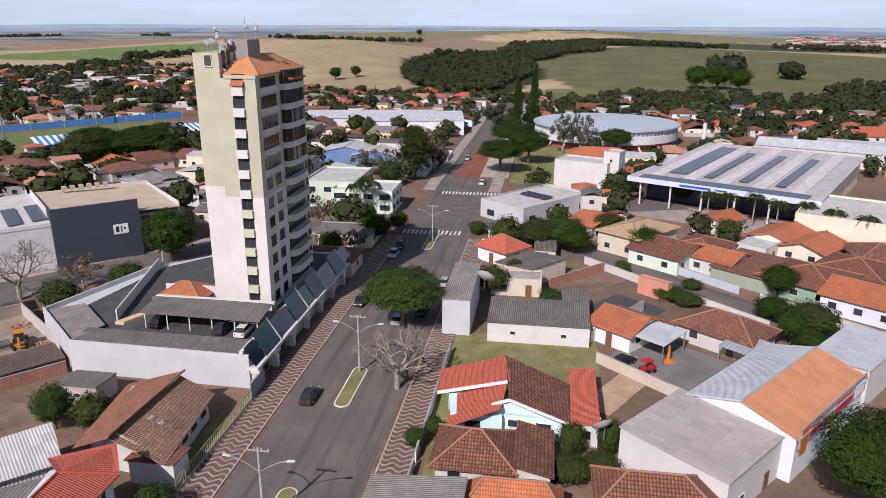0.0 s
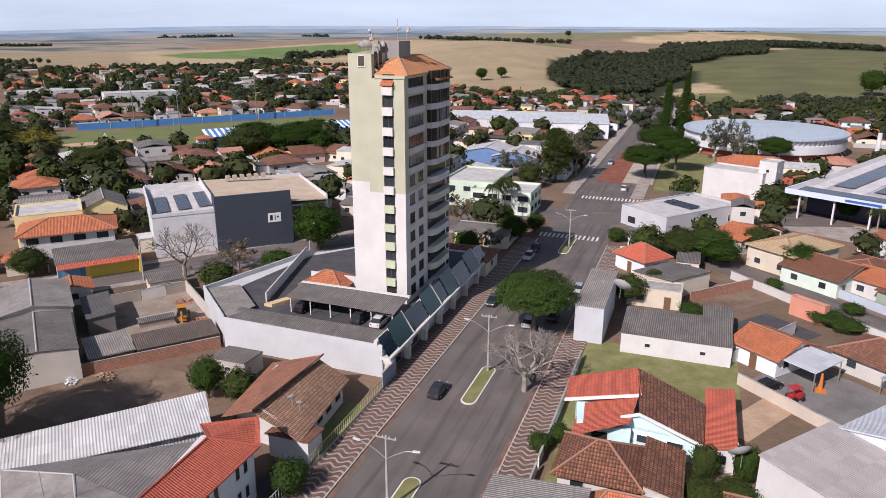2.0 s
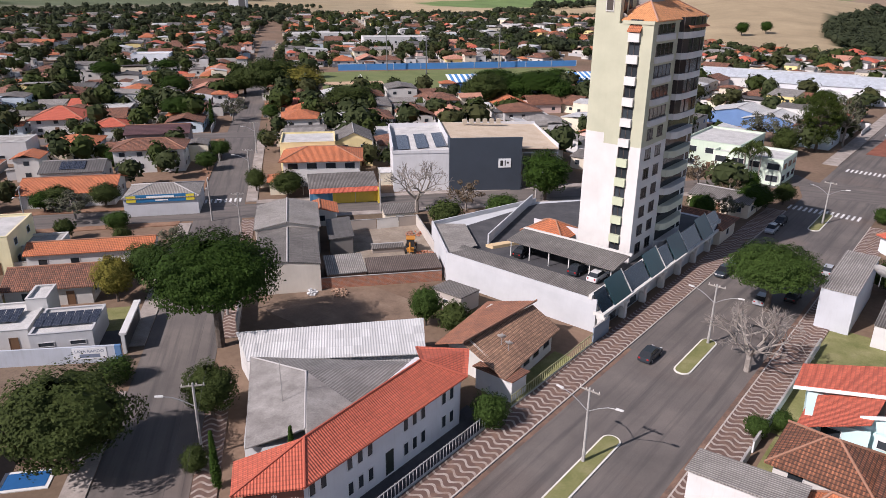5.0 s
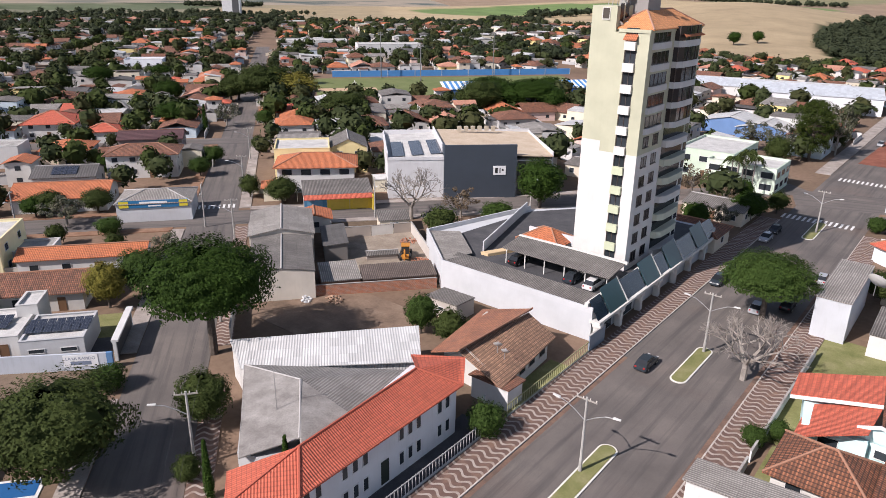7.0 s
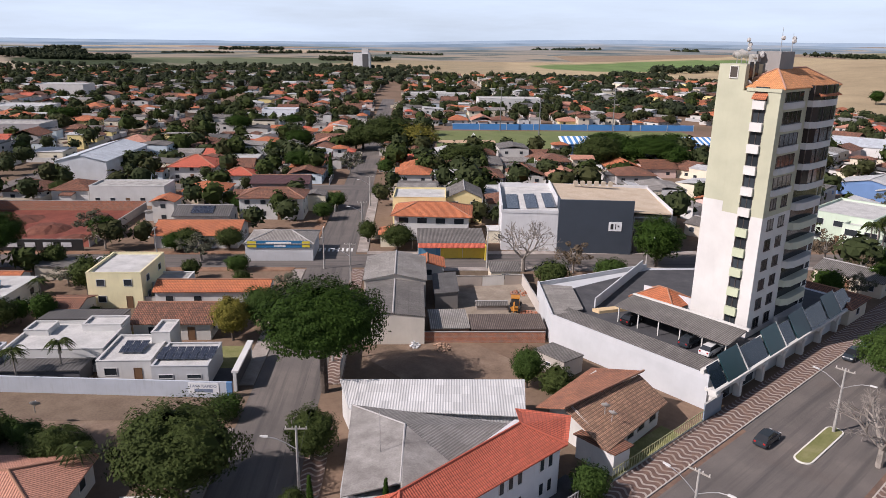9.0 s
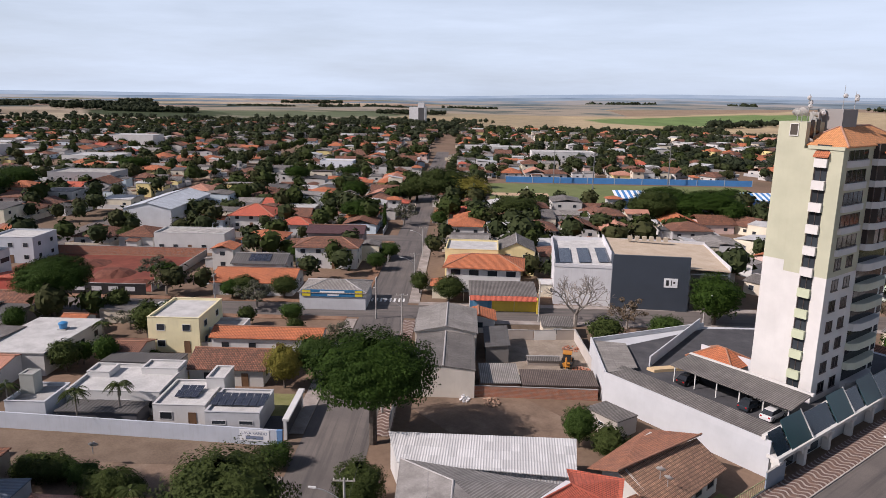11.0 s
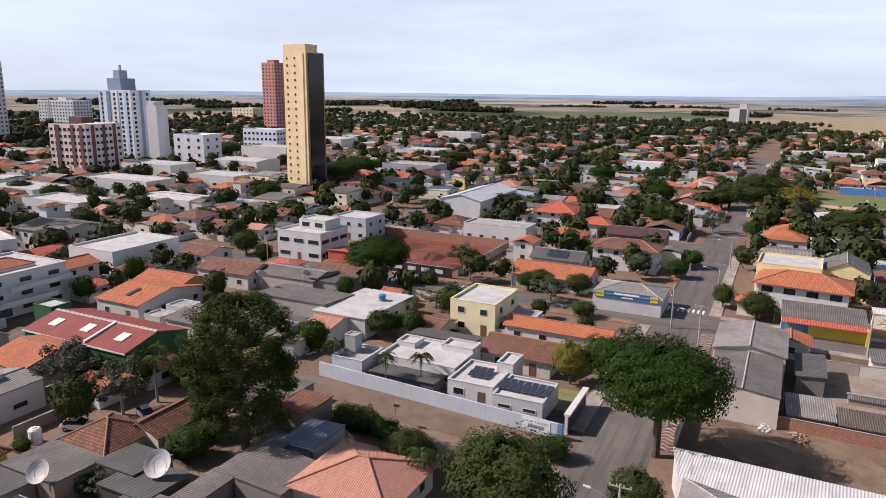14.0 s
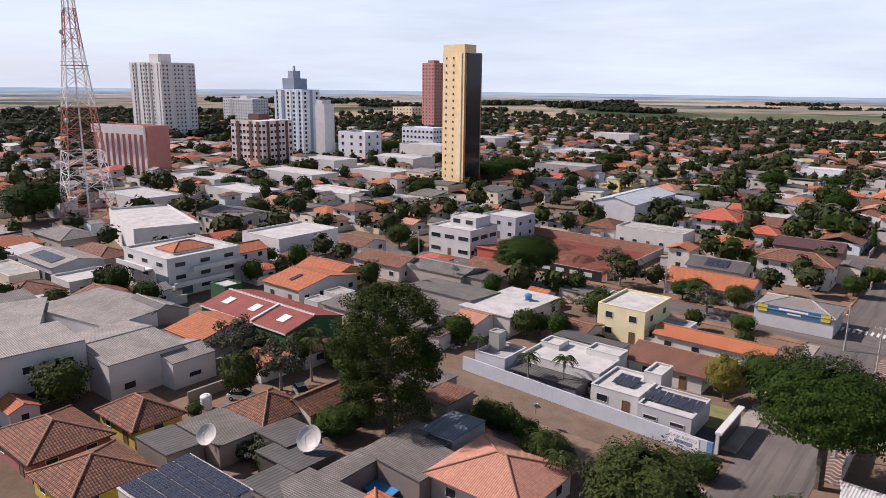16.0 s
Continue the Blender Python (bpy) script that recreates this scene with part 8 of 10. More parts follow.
tree("round_c", -85.3, -0.5, 4.5, 3.2)
tree("palm", -105.9, 22.5, 5.5, 2.2)
tree("palm", -96.1, 28.2, 6, 2.4)
tree("palm", -94.6, 33.2, 6, 2.4)
tree("bush_b", -85.7, 21.5, 3.2, 3.2)
tree("bush", -81.6, 23.9, 3, 2.2)
tree("palm", -128.4, 43.7, 4, 2.2)
tree("grey", -132.3, 50.0, 4, 3)
tree("bush", -113.9, 46.5, 2, 1.2)
tree("umbrella", -152.1, 43.8, 12, 7.6)
tree("round_b", -195.2, 18.1, 7, 4.5)
tree("round", -181.0, 21.0, 6, 2.6)
tree("round", -161.1, 70.0, 5, 3.6)
tree("grey", -164.4, 69.1, 6, 4.5)
tree("round_b", -225.6, 87.0, 7, 4.5)
tree("bush_b", -116.9, 21.3, 3.5, 2.4)
tree("round_b", -240.0, -24.9, 8, 5)
tree("round", -322.3, -55.8, 8, 6)
tree("round", -303.4, -41.8, 8, 5.5)
tree("round_b", -292.9, -28.6, 8, 6)
tree("round", -253.4, -18.2, 7, 4)
tree("umbrella", -269.9, 34.4, 10, 6)
tree("far_c", -460.1, 36.7, 11, 10)
tree("far_c", -317.8, 70.6, 12, 12)
tree("far_c", -334.9, 85.7, 12, 12)
tree("palm", -73.3, 24.7, 5, 2.4)
tree("bush_b", -74.8, 26.6, 3, 2)
tree("palm", -68.9, 24.2, 5, 2.5)
tree("grey", -80.7, -9.7, 3, 2.4)
tree("round", -245.6, -97.6, 14, 11)
tree("round_b", -651.4, -263.8, 14, 14)
tree("bush_b", -86.1, -0.9, 3.2, 2.4)
tree("bush_b", -89.6, 2.9, 3.5, 2.6)
tree("bush", -81.7, -11.9, 2.5, 1.8)
tree("bush_b", -79.3, -9.0, 2.4, 1.8)
tree("bush_b", -87.4, 19.9, 3.2, 2.6)
tree("bush", -84.5, 22.7, 2.6, 2.2)
tree("round_c", -113.1, -12.8, 5, 3.4)
tree("bush_b", -110.0, -7.2, 3, 2.4)
tree("palm", -111.9, -3.6, 6, 2.6)
tree("bush_b", -109.0, 0.1, 3, 2.2)
tree("grey", -112.3, -16.4, 8.5, 4.6)
tree("bush", -94.3, -19.8, 2, 1.4)
tree("round_b", -73.6, 23.5, 5.5, 3.2)
tree("bush_b", -89.4, -25.7, 2, 1.3)
tree("big", -119.7, 230.4, 13, 9)
tree("round", -112.6, 239.3, 12, 8.5)
tree("umbrella", -104.1, 242.3, 13, 9.5)
tree("round", -97.2, 242.7, 11, 7)
tree("big", -153.9, 196.4, 10, 9)
tree("big", -200.3, 204.4, 16, 12)
tree("yellow", -193.4, 210.2, 13, 10)
tree("big", -214.4, 204.2, 11, 8)

GOLD = plain("bronze_cladding", (0.30, 0.14, 0.05), 0.35)
block(-308, 56, 12.0, 11.5, 40, 58, (0.86, 0.67, 0.38), 19, 3, "tall yellow tower with dark glass side", "office_tower", (0.7, 0.7), "s",
      [(3.6, 2.0, "s", plaster((0.88, 0.72, 0.44))), (0.4, 9.4, "e", glass_dark((0.008, 0.010, 0.014))), (-5.2, 1.0, "e", GOLD), (5.4, 0.7, "e", GOLD)],
      [(-5.9, -5.7, 5.9, 2.0, 58.9, 62.0, plaster((0.84, 0.65, 0.37)))])
block(-712, 101, 16, 16, 40, 66, (0.56, 0.26, 0.23), 20, 4, "tall brick-pink apartment tower far behind", "apartment_tower", (1.6, 1.2), "se", [(0, 2.0, "w", plaster((0.6, 0.4, 0.36)))], [(-4, -4, 4, 4, 66.9, 69.5, plaster((0.42, 0.17, 0.15)))])
block(-402, -38, 23, 23, 50, 25, (0.80, 0.70, 0.67), 7, 8, "pale pink seven-storey block with dark window bands", "apartment_block", (1.7, 1.2), "se",
      [(-6.2, 2.6, "s", plaster((0.12, 0.06, 0.055))), (3.2, 1.9, "s", plaster((0.16, 0.08, 0.07))), (8.6, 1.9, "s", plaster((0.16, 0.08, 0.07))), (-7, 1.9, "e", plaster((0.16, 0.08, 0.07))), (0, 1.9, "e", plaster((0.16, 0.08, 0.07))), (7, 1.9, "e", plaster((0.16, 0.08, 0.07)))], [(-6, -4, 2, 4, 25.9, 29.0, plaster((0.12, 0.06, 0.055)))])
block(-455, -21, 24, 15, 47, 41, (0.72, 0.78, 0.84), 15, 5, "pale blue apartment tower with white balconies", "apartment_tower", (1.6, 1.3), "se",
      [(-4.5, 2.4, "s", plaster((0.20, 0.27, 0.36))), (-10.6, 1.6, "s", plaster((0.50, 0.62, 0.74))), (2.0, 1.2, "s", plaster((0.80, 0.82, 0.85))), (8.2, 1.8, "s", plaster((0.50, 0.62, 0.74))), (0, 2.2, "e", plaster((0.30, 0.38, 0.48)))], [(-7, -5, 3, 6, 41.9, 48.5, plaster((0.26, 0.32, 0.42))), (-4, -3, 0.5, 3, 48.5, 53, plaster((0.36, 0.41, 0.50))), (-2.2, -0.6, -1.2, 0.6, 53, 56, plaster((0.5, 0.5, 0.52)))])
block(-434, -4, 7, 9, 50, 33, (0.70, 0.70, 0.70), 1, 1, "white wing wall beside the blue tower", "apartment_tower", (1.0, 1.0), "", None, [(-3.2, -4, 1.5, 4, 33.9, 36, plaster((0.70, 0.70, 0.70)))])
block(-632, -138, 42, 32, 48, 60, (0.72, 0.70, 0.68), 18, 12, "tall grey concrete apartment slab", "apartment_tower", (1.3, 1.2), "se",
      [(-8, 4.0, "s", plaster((0.80, 0.79, 0.77))), (0, 1.6, "s", plaster((0.50, 0.48, 0.47))), (14, 4.0, "s", plaster((0.78, 0.77, 0.76))), (-18, 3.0, "s", plaster((0.78, 0.77, 0.76))), (5.5, 2.2, "s", plaster((0.30, 0.29, 0.28))), (-12.8, 1.8, "s", plaster((0.34, 0.33, 0.32))), (18.6, 2.0, "s", plaster((0.80, 0.79, 0.77))), (-8, 3.0, "e", plaster((0.80, 0.79, 0.77))), (6, 3.0, "e", plaster((0.80, 0.79, 0.77)))], [(-8, -6, 4, 6, 60.9, 68, plaster((0.66, 0.64, 0.62)))])
block(-832, -95, 46, 24, 50, 28, (0.78, 0.79, 0.80), 8, 12, "white eight-storey housing block", "apartment_block", (1.5, 1.2), "se", [(-10, 3, "s", plaster((0.5, 0.5, 0.5)))], [(-4, -4, 6, 4, 28.9, 32, plaster((0.6, 0.6, 0.6)))])
block(-368, -97, 38, 12, 54, 24, (0.55, 0.22, 0.19), 1, 1, "windowless hall with red and white upright stripes", "hall", (1.0, 1.0), "", [(-16 + i * 4.0, 1.7, "s", plaster((0.80, 0.74, 0.72))) for i in range(9)], [(-18.3, -8.3, 18.3, -7.6, 21, 25.2, plaster((0.80, 0.78, 0.76)))])
block(-418, 16, 20, 15, 48, 18, (0.76, 0.79, 0.83), 4, 3, "pale blue-grey four-storey office", "office_building", (1.6, 1.4), "se")
block(-486, 62, 26, 14, 48, 16.5, (0.74, 0.78, 0.84), 4, 8, "long pale blue three-storey school", "school", (1.6, 1.3), "se")
block(-1010, 108, 36, 26, 42, 15, (0.66, 0.56, 0.42), 3, 6, "sand-coloured public building with a tiled roof", "public_building", (1.8, 1.8), "se")
block(-722, 690, 22, 22, 40, 22, (0.66, 0.66, 0.66), 5, 3, "isolated white office block with a dark core", "office_building", (4.6, 1.4), "w", [(5.5, 8, "s", plaster((0.08, 0.08, 0.085)))], [(0, -5, 9, 8, 22.9, 29, plaster((0.5, 0.5, 0.5)))])


# long white sheds and shops below the towers
for x, y, W, D, r, h, c in ((-318, -54, 34, 16, 42.5, 5.5, WHITE), (-328, -17, 40, 15, 42.5, 6.0, WHITE), (-340, 22, 30, 16, 42.5, 5.0, OFFWHITE), (-283, -35, 30, 14, 42.5, 4.6, WHITE), (-281, 2, 26, 14, 42.5, 4.4, (0.62, 0.62, 0.62)),
                            (-372, -5, 34, 16, 42.5, 7.5, WHITE), (-378, 38, 28, 18, 42.5, 8.0, WHITE), (-270, -70, 30, 16, 42.5, 5.0, OFFWHITE), (-440, 60, 34, 18, 42.5, 9.0, WHITE), (-520, 110, 40, 22, 42.5, 8.0, WHITE), (-420, 150, 30, 20, 42.5, 7.0, WHITE), (-560, 230, 36, 20, 42.5, 8.0, WHITE)):
    house(x, y, W, D, r, h, "flat" if W > 29 else "gable_x", 0.7, c, R_WHITE if D > 15 else PALESLAB, 0.0, "long white commercial building with a pale roof", wins="se", doors="", wgap=6, wsize=(2.2, 1.2), name="commercial_building", category="commercial building")


def lattice_mast(x, y, H, base):
    ob = thing("lattice_mast", pose(x, y, 0, 0, 0, 30), "tall red and white lattice radio mast", "radio mast")
    red, white = plain("mast_red", (0.46, 0.17, 0.12), 0.6), plain("mast_white", (0.72, 0.72, 0.72), 0.6)
    lv = [0, 8, 16, 23, 30, 37, 43, 49, 55, 61, 67, 73, 79, 85]
    half = lambda z: (base * (1 - z / 62) + 3.8 * z / 62 if z < 62 else 3.8 - 2.4 * (z - 62) / 24) / 2
    for k in range(len(lv) - 1):
        z0, z1 = lv[k], lv[k + 1]
        a, b = half(z0), half(z1)
        mat = red if k in (0, 3, 4, 8, 9, 12) else white
        cs = [(-1, -1), (1, -1), (1, 1), (-1, 1)]
        for i in range(4):
            (ux, uy), (vx, vy) = cs[i], cs[(i + 1) % 4]
            part("leg", Geo().tube((ux * a, uy * a, z0), (ux * b, uy * b, z1), 0.17, 0.17, 4), mat, ob)
            g = Geo().tube((ux * a, uy * a, z0), (vx * b, vy * b, z1), 0.12, 0.12, 4).tube((vx * a, vy * a, z0), (ux * b, uy * b, z1), 0.12, 0.12, 4).tube((ux * b, uy * b, z1), (vx * b, vy * b, z1), 0.1, 0.1, 4)
            c, d, zm = (a + b) / 2, (a + b) / 2, (z0 + z1) / 2
            g.tube((ux * c, uy * c, zm), (vx * c, vy * c, zm), 0.07, 0.07, 4).tube((ux * c, uy * c, zm), ((ux + vx) * b / 2, (uy + vy) * b / 2, z1), 0.06, 0.06, 4).tube((vx * c, vy * c, zm), ((ux + vx) * b / 2, (uy + vy) * b / 2, z1), 0.06, 0.06, 4)
            part("cross_bracing", g, mat, ob, "", None, "stuff")
    g = Geo().box(-3.4, -3.4, 49.8, 3.4, 3.4, 50.0)
    for u in (-3.4, 3.4):
        g.tube((u, -3.4, 51), (u, 3.4, 51), 0.05, 0.05, 4).tube((-3.4, u, 51), (3.4, u, 51), 0.05, 0.05, 4)
    part("platform", g, red, ob)
    for z, s in ((33, 1), (36, -1), (57, 1), (60, -1), (66, 1), (72, -1)):
        part("drum", shared("mastdrum", lambda: Geo().lathe([(0.7, 0), (0.75, 0.5), (0.4, 0.8)], 14).mesh("drum", plain("dish_white", (0.42, 0.41, 0.395), 0.6))), None, ob, "", pose(s * half(z) * 1.05, -half(z), z, 90, 0, 20 * s))
    part("core", Geo().tube((0, 0, 0), (0, 0, 84), 0.35, 0.2, 6), white, ob)


lattice_mast(-245, -80, 85, 15)


# ---- street furniture ----
def street_pole(x, y, rot, arms=2, h=8.6, group="utility poles"):
    ob = thing("utility_pole", pose(x, y, 0, 0, 0, rot), "concrete utility pole with a crossarm and curved lamp arms", "utility pole", group)
    con = SLAB()
    part("pole", shared(("pole", h), lambda: Geo().tube((0, 0, -0.2), (0, 0, h), 0.17, 0.11, 8).tube((0, 0, 0), (0, 0, 1.6), 0.20, 0.19, 8).mesh("pole", con)), None, ob)
    part("crossarm", shared(("cross", h), lambda: Geo().box(-1.1, -0.06, h - 0.35, 1.1, 0.06, h - 0.22).mesh("crossarm", plain("timber_grey", (0.30, 0.28, 0.25), 0.8))), None, ob)
    for u in (-1.0, -0.35, 0.35, 1.0):
        part("insulator", shared(("insul", h), lambda: Geo().lathe([(0.05, h - 0.22), (0.06, h - 0.05), (0.02, h)], 8).mesh("insulator", plain("porcelain", (0.55, 0.52, 0.48), 0.3))), None, ob, "", pose(u, 0, 0))
    for s in (-1, 1)[: arms]:
        def arm():
            g = Geo()
            pts = [(0, 0, h - 2.6), (1.0, 0, h - 1.9), (2.0, 0, h - 1.35), (2.9, 0, h - 1.15)]
            for p, q in zip(pts, pts[1:]):
                g.tube(p, q, 0.045, 0.04, 6)
            return g.mesh("lamp_arm", plain("galvanised", (0.4, 0.4, 0.4), 0.4, 0.6))
        a = part("lamp_arm", shared(("arm", h), arm), None, ob, "", pose(0, 0, 0, 0, 0, 0 if s > 0 else 180))
        part("lamp_head", shared(("head", h), lambda: Geo().slab([(2.8, -0.13, h - 1.06), (3.55, -0.09, h - 1.0), (3.55, 0.09, h - 1.0), (2.8, 0.13, h - 1.06)], 0.13).mesh("lamp_head", plain("lamp_pale", (0.6, 0.6, 0.58), 0.5))), None, a)
    return ob


def wire(p, q, sag=0.5):
    c = bpy.data.curves.new("cable", "CURVE")
    c.dimensions, c.bevel_depth = "3D", 0.012
    s = c.splines.new("POLY")
    s.points.add(8)
    for i in range(9):
        t = i / 8
        s.points[i].co = (p[0] + (q[0] - p[0]) * t, p[1] + (q[1] - p[1]) * t, p[2] + (q[2] - p[2]) * t - sag * 4 * t * (1 - t), 1)
    c.materials.append(plain("cable_black", (0.02, 0.02, 0.02), 0.6))
    tagged(new("cable", c), "black overhead cable between poles", "cable", "overhead cables")


POLES_A = [on_a(0, 25.7), on_a(-0.9, -6.3), on_a(0, 88), on_a(0, 57)]
for p in (POLES_A[0], POLES_A[1], POLES_A[2]):
    street_pole(p.x, p.y, -8.2)
POLES_B = [on_b(5.2, v) for v in (-112, -80, -48, -16, 18, 50)]
for p in POLES_B:
    street_pole(p.x, p.y, 42.5, 1)
for p, q in zip(POLES_B, POLES_B[1:]):
    for u in (-0.35, 1.0):
        wire((p.x + BX.x * u, p.y + BX.y * u, 8.6), (q.x + BX.x * u, q.y + BX.y * u, 8.6))
for u in range(-100, 101, 33):
    if u:
        p = on_b(u, -5.2)
        street_pole(p.x, p.y, 132.5, 1)


def make_car(name, paint, label):
    ob = thing(name, pose(0, 0, -500), label, "car", "cars")
    # body profile along the length, in plan a little narrower at both ends
    xs = [-2.1, -2.05, -1.7, -0.9, 0.9, 1.6, 2.0, 2.12]
    zt = [0.62, 0.86, 0.94, 0.97, 0.95, 0.84, 0.70, 0.55]
    hw = [0.72, 0.82, 0.86, 0.88, 0.88, 0.86, 0.80, 0.68]
    g = Geo()
    n = len(xs)
    for x, z, w in zip(xs, zt, hw):
        g.v += [(x, -w * 0.94, 0.28), (x, -w, 0.55), (x, -w * 0.92, z), (x, w * 0.92, z), (x, w, 0.55), (x, w * 0.94, 0.28)]
    for i in range(n - 1):
        for j in range(6):
            a, b = i * 6 + j, i * 6 + (j + 1) % 6
            g.f.append((a, b, b + 6, a + 6))
    g.f += [tuple(range(5, -1, -1)), tuple((n - 1) * 6 + j for j in range(6))]
    part("body", g, plain("car_paint", paint, 0.25, 0.2, 0.05), ob)
    c = Geo()
    prof = [(-1.85, 0.93, 0.76), (-1.35, 1.40, 0.62), (0.25, 1.46, 0.62), (1.15, 0.93, 0.76)]
    for x, z, w in prof:
        c.v += [(x, -w, z), (x, w, z)]
    base = [(-1.85, 0.9), (1.15, 0.9)]
    c.f += [(0, 1, 3, 2), (2, 3, 5, 4), (4, 5, 7, 6), (0, 2, 4, 6), (7, 5, 3, 1), (0, 6, 7, 1)]
    cab = part("cabin_glass", c, glass_dark((0.015, 0.017, 0.02)), ob)
    part("roof_panel", Geo().slab([(-1.3, -0.6, 1.455), (0.22, -0.6, 1.5), (0.22, 0.6, 1.5), (-1.3, 0.6, 1.455)], 0.05), plain("car_paint", paint, 0.25, 0.2, 0.05), ob)
    for x in (-1.3, 1.32):
        for y in (-0.78, 0.78):
            w = part("wheel", shared("tyre", lambda: Geo().lathe([(0.18, -0.1), (0.31, -0.1), (0.32, 0.0), (0.31, 0.1), (0.18, 0.1)], 16).mesh("wheel", plain("rubber", (0.02, 0.02, 0.02), 0.8))), None, ob, "", pose(x, y, 0.32, 90, 0, 0))
            part("rim", shared("rim", lambda: Geo().lathe([(0.17, -0.105), (0.19, 0.0), (0.17, 0.105)], 12).mesh("rim", plain("alloy", (0.45, 0.45, 0.46), 0.3, 0.8))), None, w)
    for y in (-0.55, 0.55):
        part("headlight", shared("hl", lambda: Geo().box(2.0, -0.16, 0.58, 2.13, 0.16, 0.7).mesh("headlight", plain("lens", (0.7, 0.7, 0.7), 0.1))), None, ob, "", pose(0, y, 0))
        part("tail_light", shared("tl", lambda: Geo().box(-2.12, -0.12, 0.62, -2.02, 0.12, 0.82).mesh("tail_light", plain("red_lens", (0.35, 0.02, 0.02), 0.2))), None, ob, "", pose(0, y, 0))
    UNUSED.append(ob)
    return ob


CARS = {"dark": make_car("car", (0.035, 0.045, 0.055), "dark grey-blue hatchback on the road"), "silver": make_car("car", (0.40, 0.42, 0.44), "silver four-door car on asphalt"),
        "white": make_car("car", (0.72, 0.72, 0.72), "white four-door car parked outdoors"), "red": make_car("car", (0.22, 0.02, 0.02), "dark red four-door parked car"), "black": make_car("car", (0.02, 0.02, 0.022), "black four-door car on asphalt"), "blue": make_car("car", (0.20, 0.30, 0.42), "light blue four-door parked car")}


def car(kind, x, y, rot, z=0.04):
    return clone(CARS[kind], pose(x, y, z, 0, 0, rot))


for kind, v, u, turn in (("dark", -4.4, 17.5, 0), ("blue", -6.3, 57.5, 180), ("dark", -6.4, 50.3, 180), ("silver", 1.6, 43.6, 0), ("black", 4.9, 47.5, 0), ("silver", 6.6, 62, 0), ("white", 5.0, 150, 0), ("silver", -4.0, 190, 180), ("white", 5.5, 205, 0), ("black", -6.4, 83, 180), ("silver", -6.4, 77, 180)):
    p = on_a(v, u)
    car(kind, p.x, p.y, 81.8 + turn)
for kind, x, y in (("white", -4.0, 8.0), ("dark", -7.4, 8.4), ("black", -17.4, 9.0)):
    car(kind, *local_a(x, y), 81.8, 4.12)



def backhoe(x, y, rot):
    ob = thing("backhoe_loader", pose(x, y, 0.06, 0, 0, rot), "worn orange backhoe loader standing in the yard", "backhoe")
    pt = plain("machine_orange", (0.48, 0.20, 0.03), 0.5)
    part("chassis", Geo().box(-1.6, -0.7, 0.5, 1.8, 0.7, 1.1).box(0.6, -0.55, 1.1, 1.9, 0.55, 1.6), pt, ob)
    c = part("cab", Geo().box(-0.9, -0.65, 1.1, 0.5, 0.65, 2.5), glass_dark((0.03, 0.03, 0.03)), ob)
    part("cab_roof", Geo().box(-1.0, -0.75, 2.5, 0.6, 0.75, 2.65), pt, c)
    for px, r in ((-1.0, 0.65), (1.3, 0.45)):
        for py in (-0.8, 0.8):
            part("wheel", shared(("bw", r), lambda: Geo().lathe([(r * 0.5, -0.2), (r, -0.2), (r, 0.2), (r * 0.5, 0.2)], 16).mesh("wheel", plain("rubber", (0.02, 0.02, 0.02), 0.8))), None, ob, "", pose(px, py, r, 90, 0, 0))
    part("boom", Geo().tube((-1.6, 0, 1.0), (-2.9, 0, 2.6), 0.16, 0.13, 6).tube((-2.9, 0, 2.6), (-3.6, 0, 1.0), 0.13, 0.1, 6), pt, ob)
    part("digging_bucket", Geo().prism([(-3.9, -0.4), (-3.3, -0.4), (-3.3, 0.4), (-3.9, 0.4)], 0.4, 1.0), plain("worn_steel", (0.2, 0.17, 0.14), 0.6), ob)
    part("front_bucket", Geo().box(2.3, -1.0, 0.1, 2.9, 1.0, 0.8).box(1.7, -0.7, 0.5, 2.35, -0.5, 0.7).box(1.7, 0.5, 0.5, 2.35, 0.7, 0.7), plain("worn_steel", (0.2, 0.17, 0.14), 0.6), ob)


backhoe(-63.4, 95.4, 120)


def rubble(x, y, R, n, material, label, seed, name="brick_pile"):
    """A loose heap of small blocks."""
    rng = random.Random(seed)
    ob = thing(name, pose(x, y, 0.05), label, name.replace("_", " "), "heaps in the yards")
    me = shared(("rub", id(material)), lambda: Geo().box(-0.2, -0.1, 0, 0.2, 0.1, 0.2).mesh("block", material))
    for i in range(n):
        r = R * math.sqrt(rng.random())
        a = rng.uniform(0, 6.28)
        part("block", me, None, ob, "", pose(r * math.cos(a), r * math.sin(a), max(0, (1 - r / R)) * 0.7 * rng.random(), rng.uniform(-20, 20), rng.uniform(-20, 20), rng.uniform(0, 360)))


rubble(-60.4, 95.2, 1.8, 60, brick_wall(), "tumbled heap of orange hollow bricks", 3)
rubble(-67.6, 102.8, 1.5, 34, brick_wall(), "tumbled heap of orange hollow bricks", 4)
rubble(-66.6, 73.0, 1.0, 26, plaster((0.62, 0.62, 0.62)), "heap of white broken boards and blocks", 5, "rubble_heap")
rubble(-63.0, 75.2, 1.5, 30, plaster((0.40, 0.26, 0.18)), "heap of scrap wood and broken blocks", 6, "rubble_heap")
rubble(-117.0, 20.5, 2.4, 40, plaster((0.60, 0.57, 0.52)), "heap of pale builder's rubble", 7, "rubble_heap")
rubble(-98.0, -0.5, 1.6, 26, plaster((0.45, 0.42, 0.40)), "scattered pale yard clutter and blocks", 8, "rubble_heap")

# parked cars elsewhere
for kind, x, y, r in (("white", -99.0, -5.5, 20), ("red", 56.5, 106, -45), ("blue", -141, 58, 132), ("silver", -210, 20, 40), ("black", -232, 8, 40), ("white", -200, 12, 130)):
    car(kind, x, y, r)


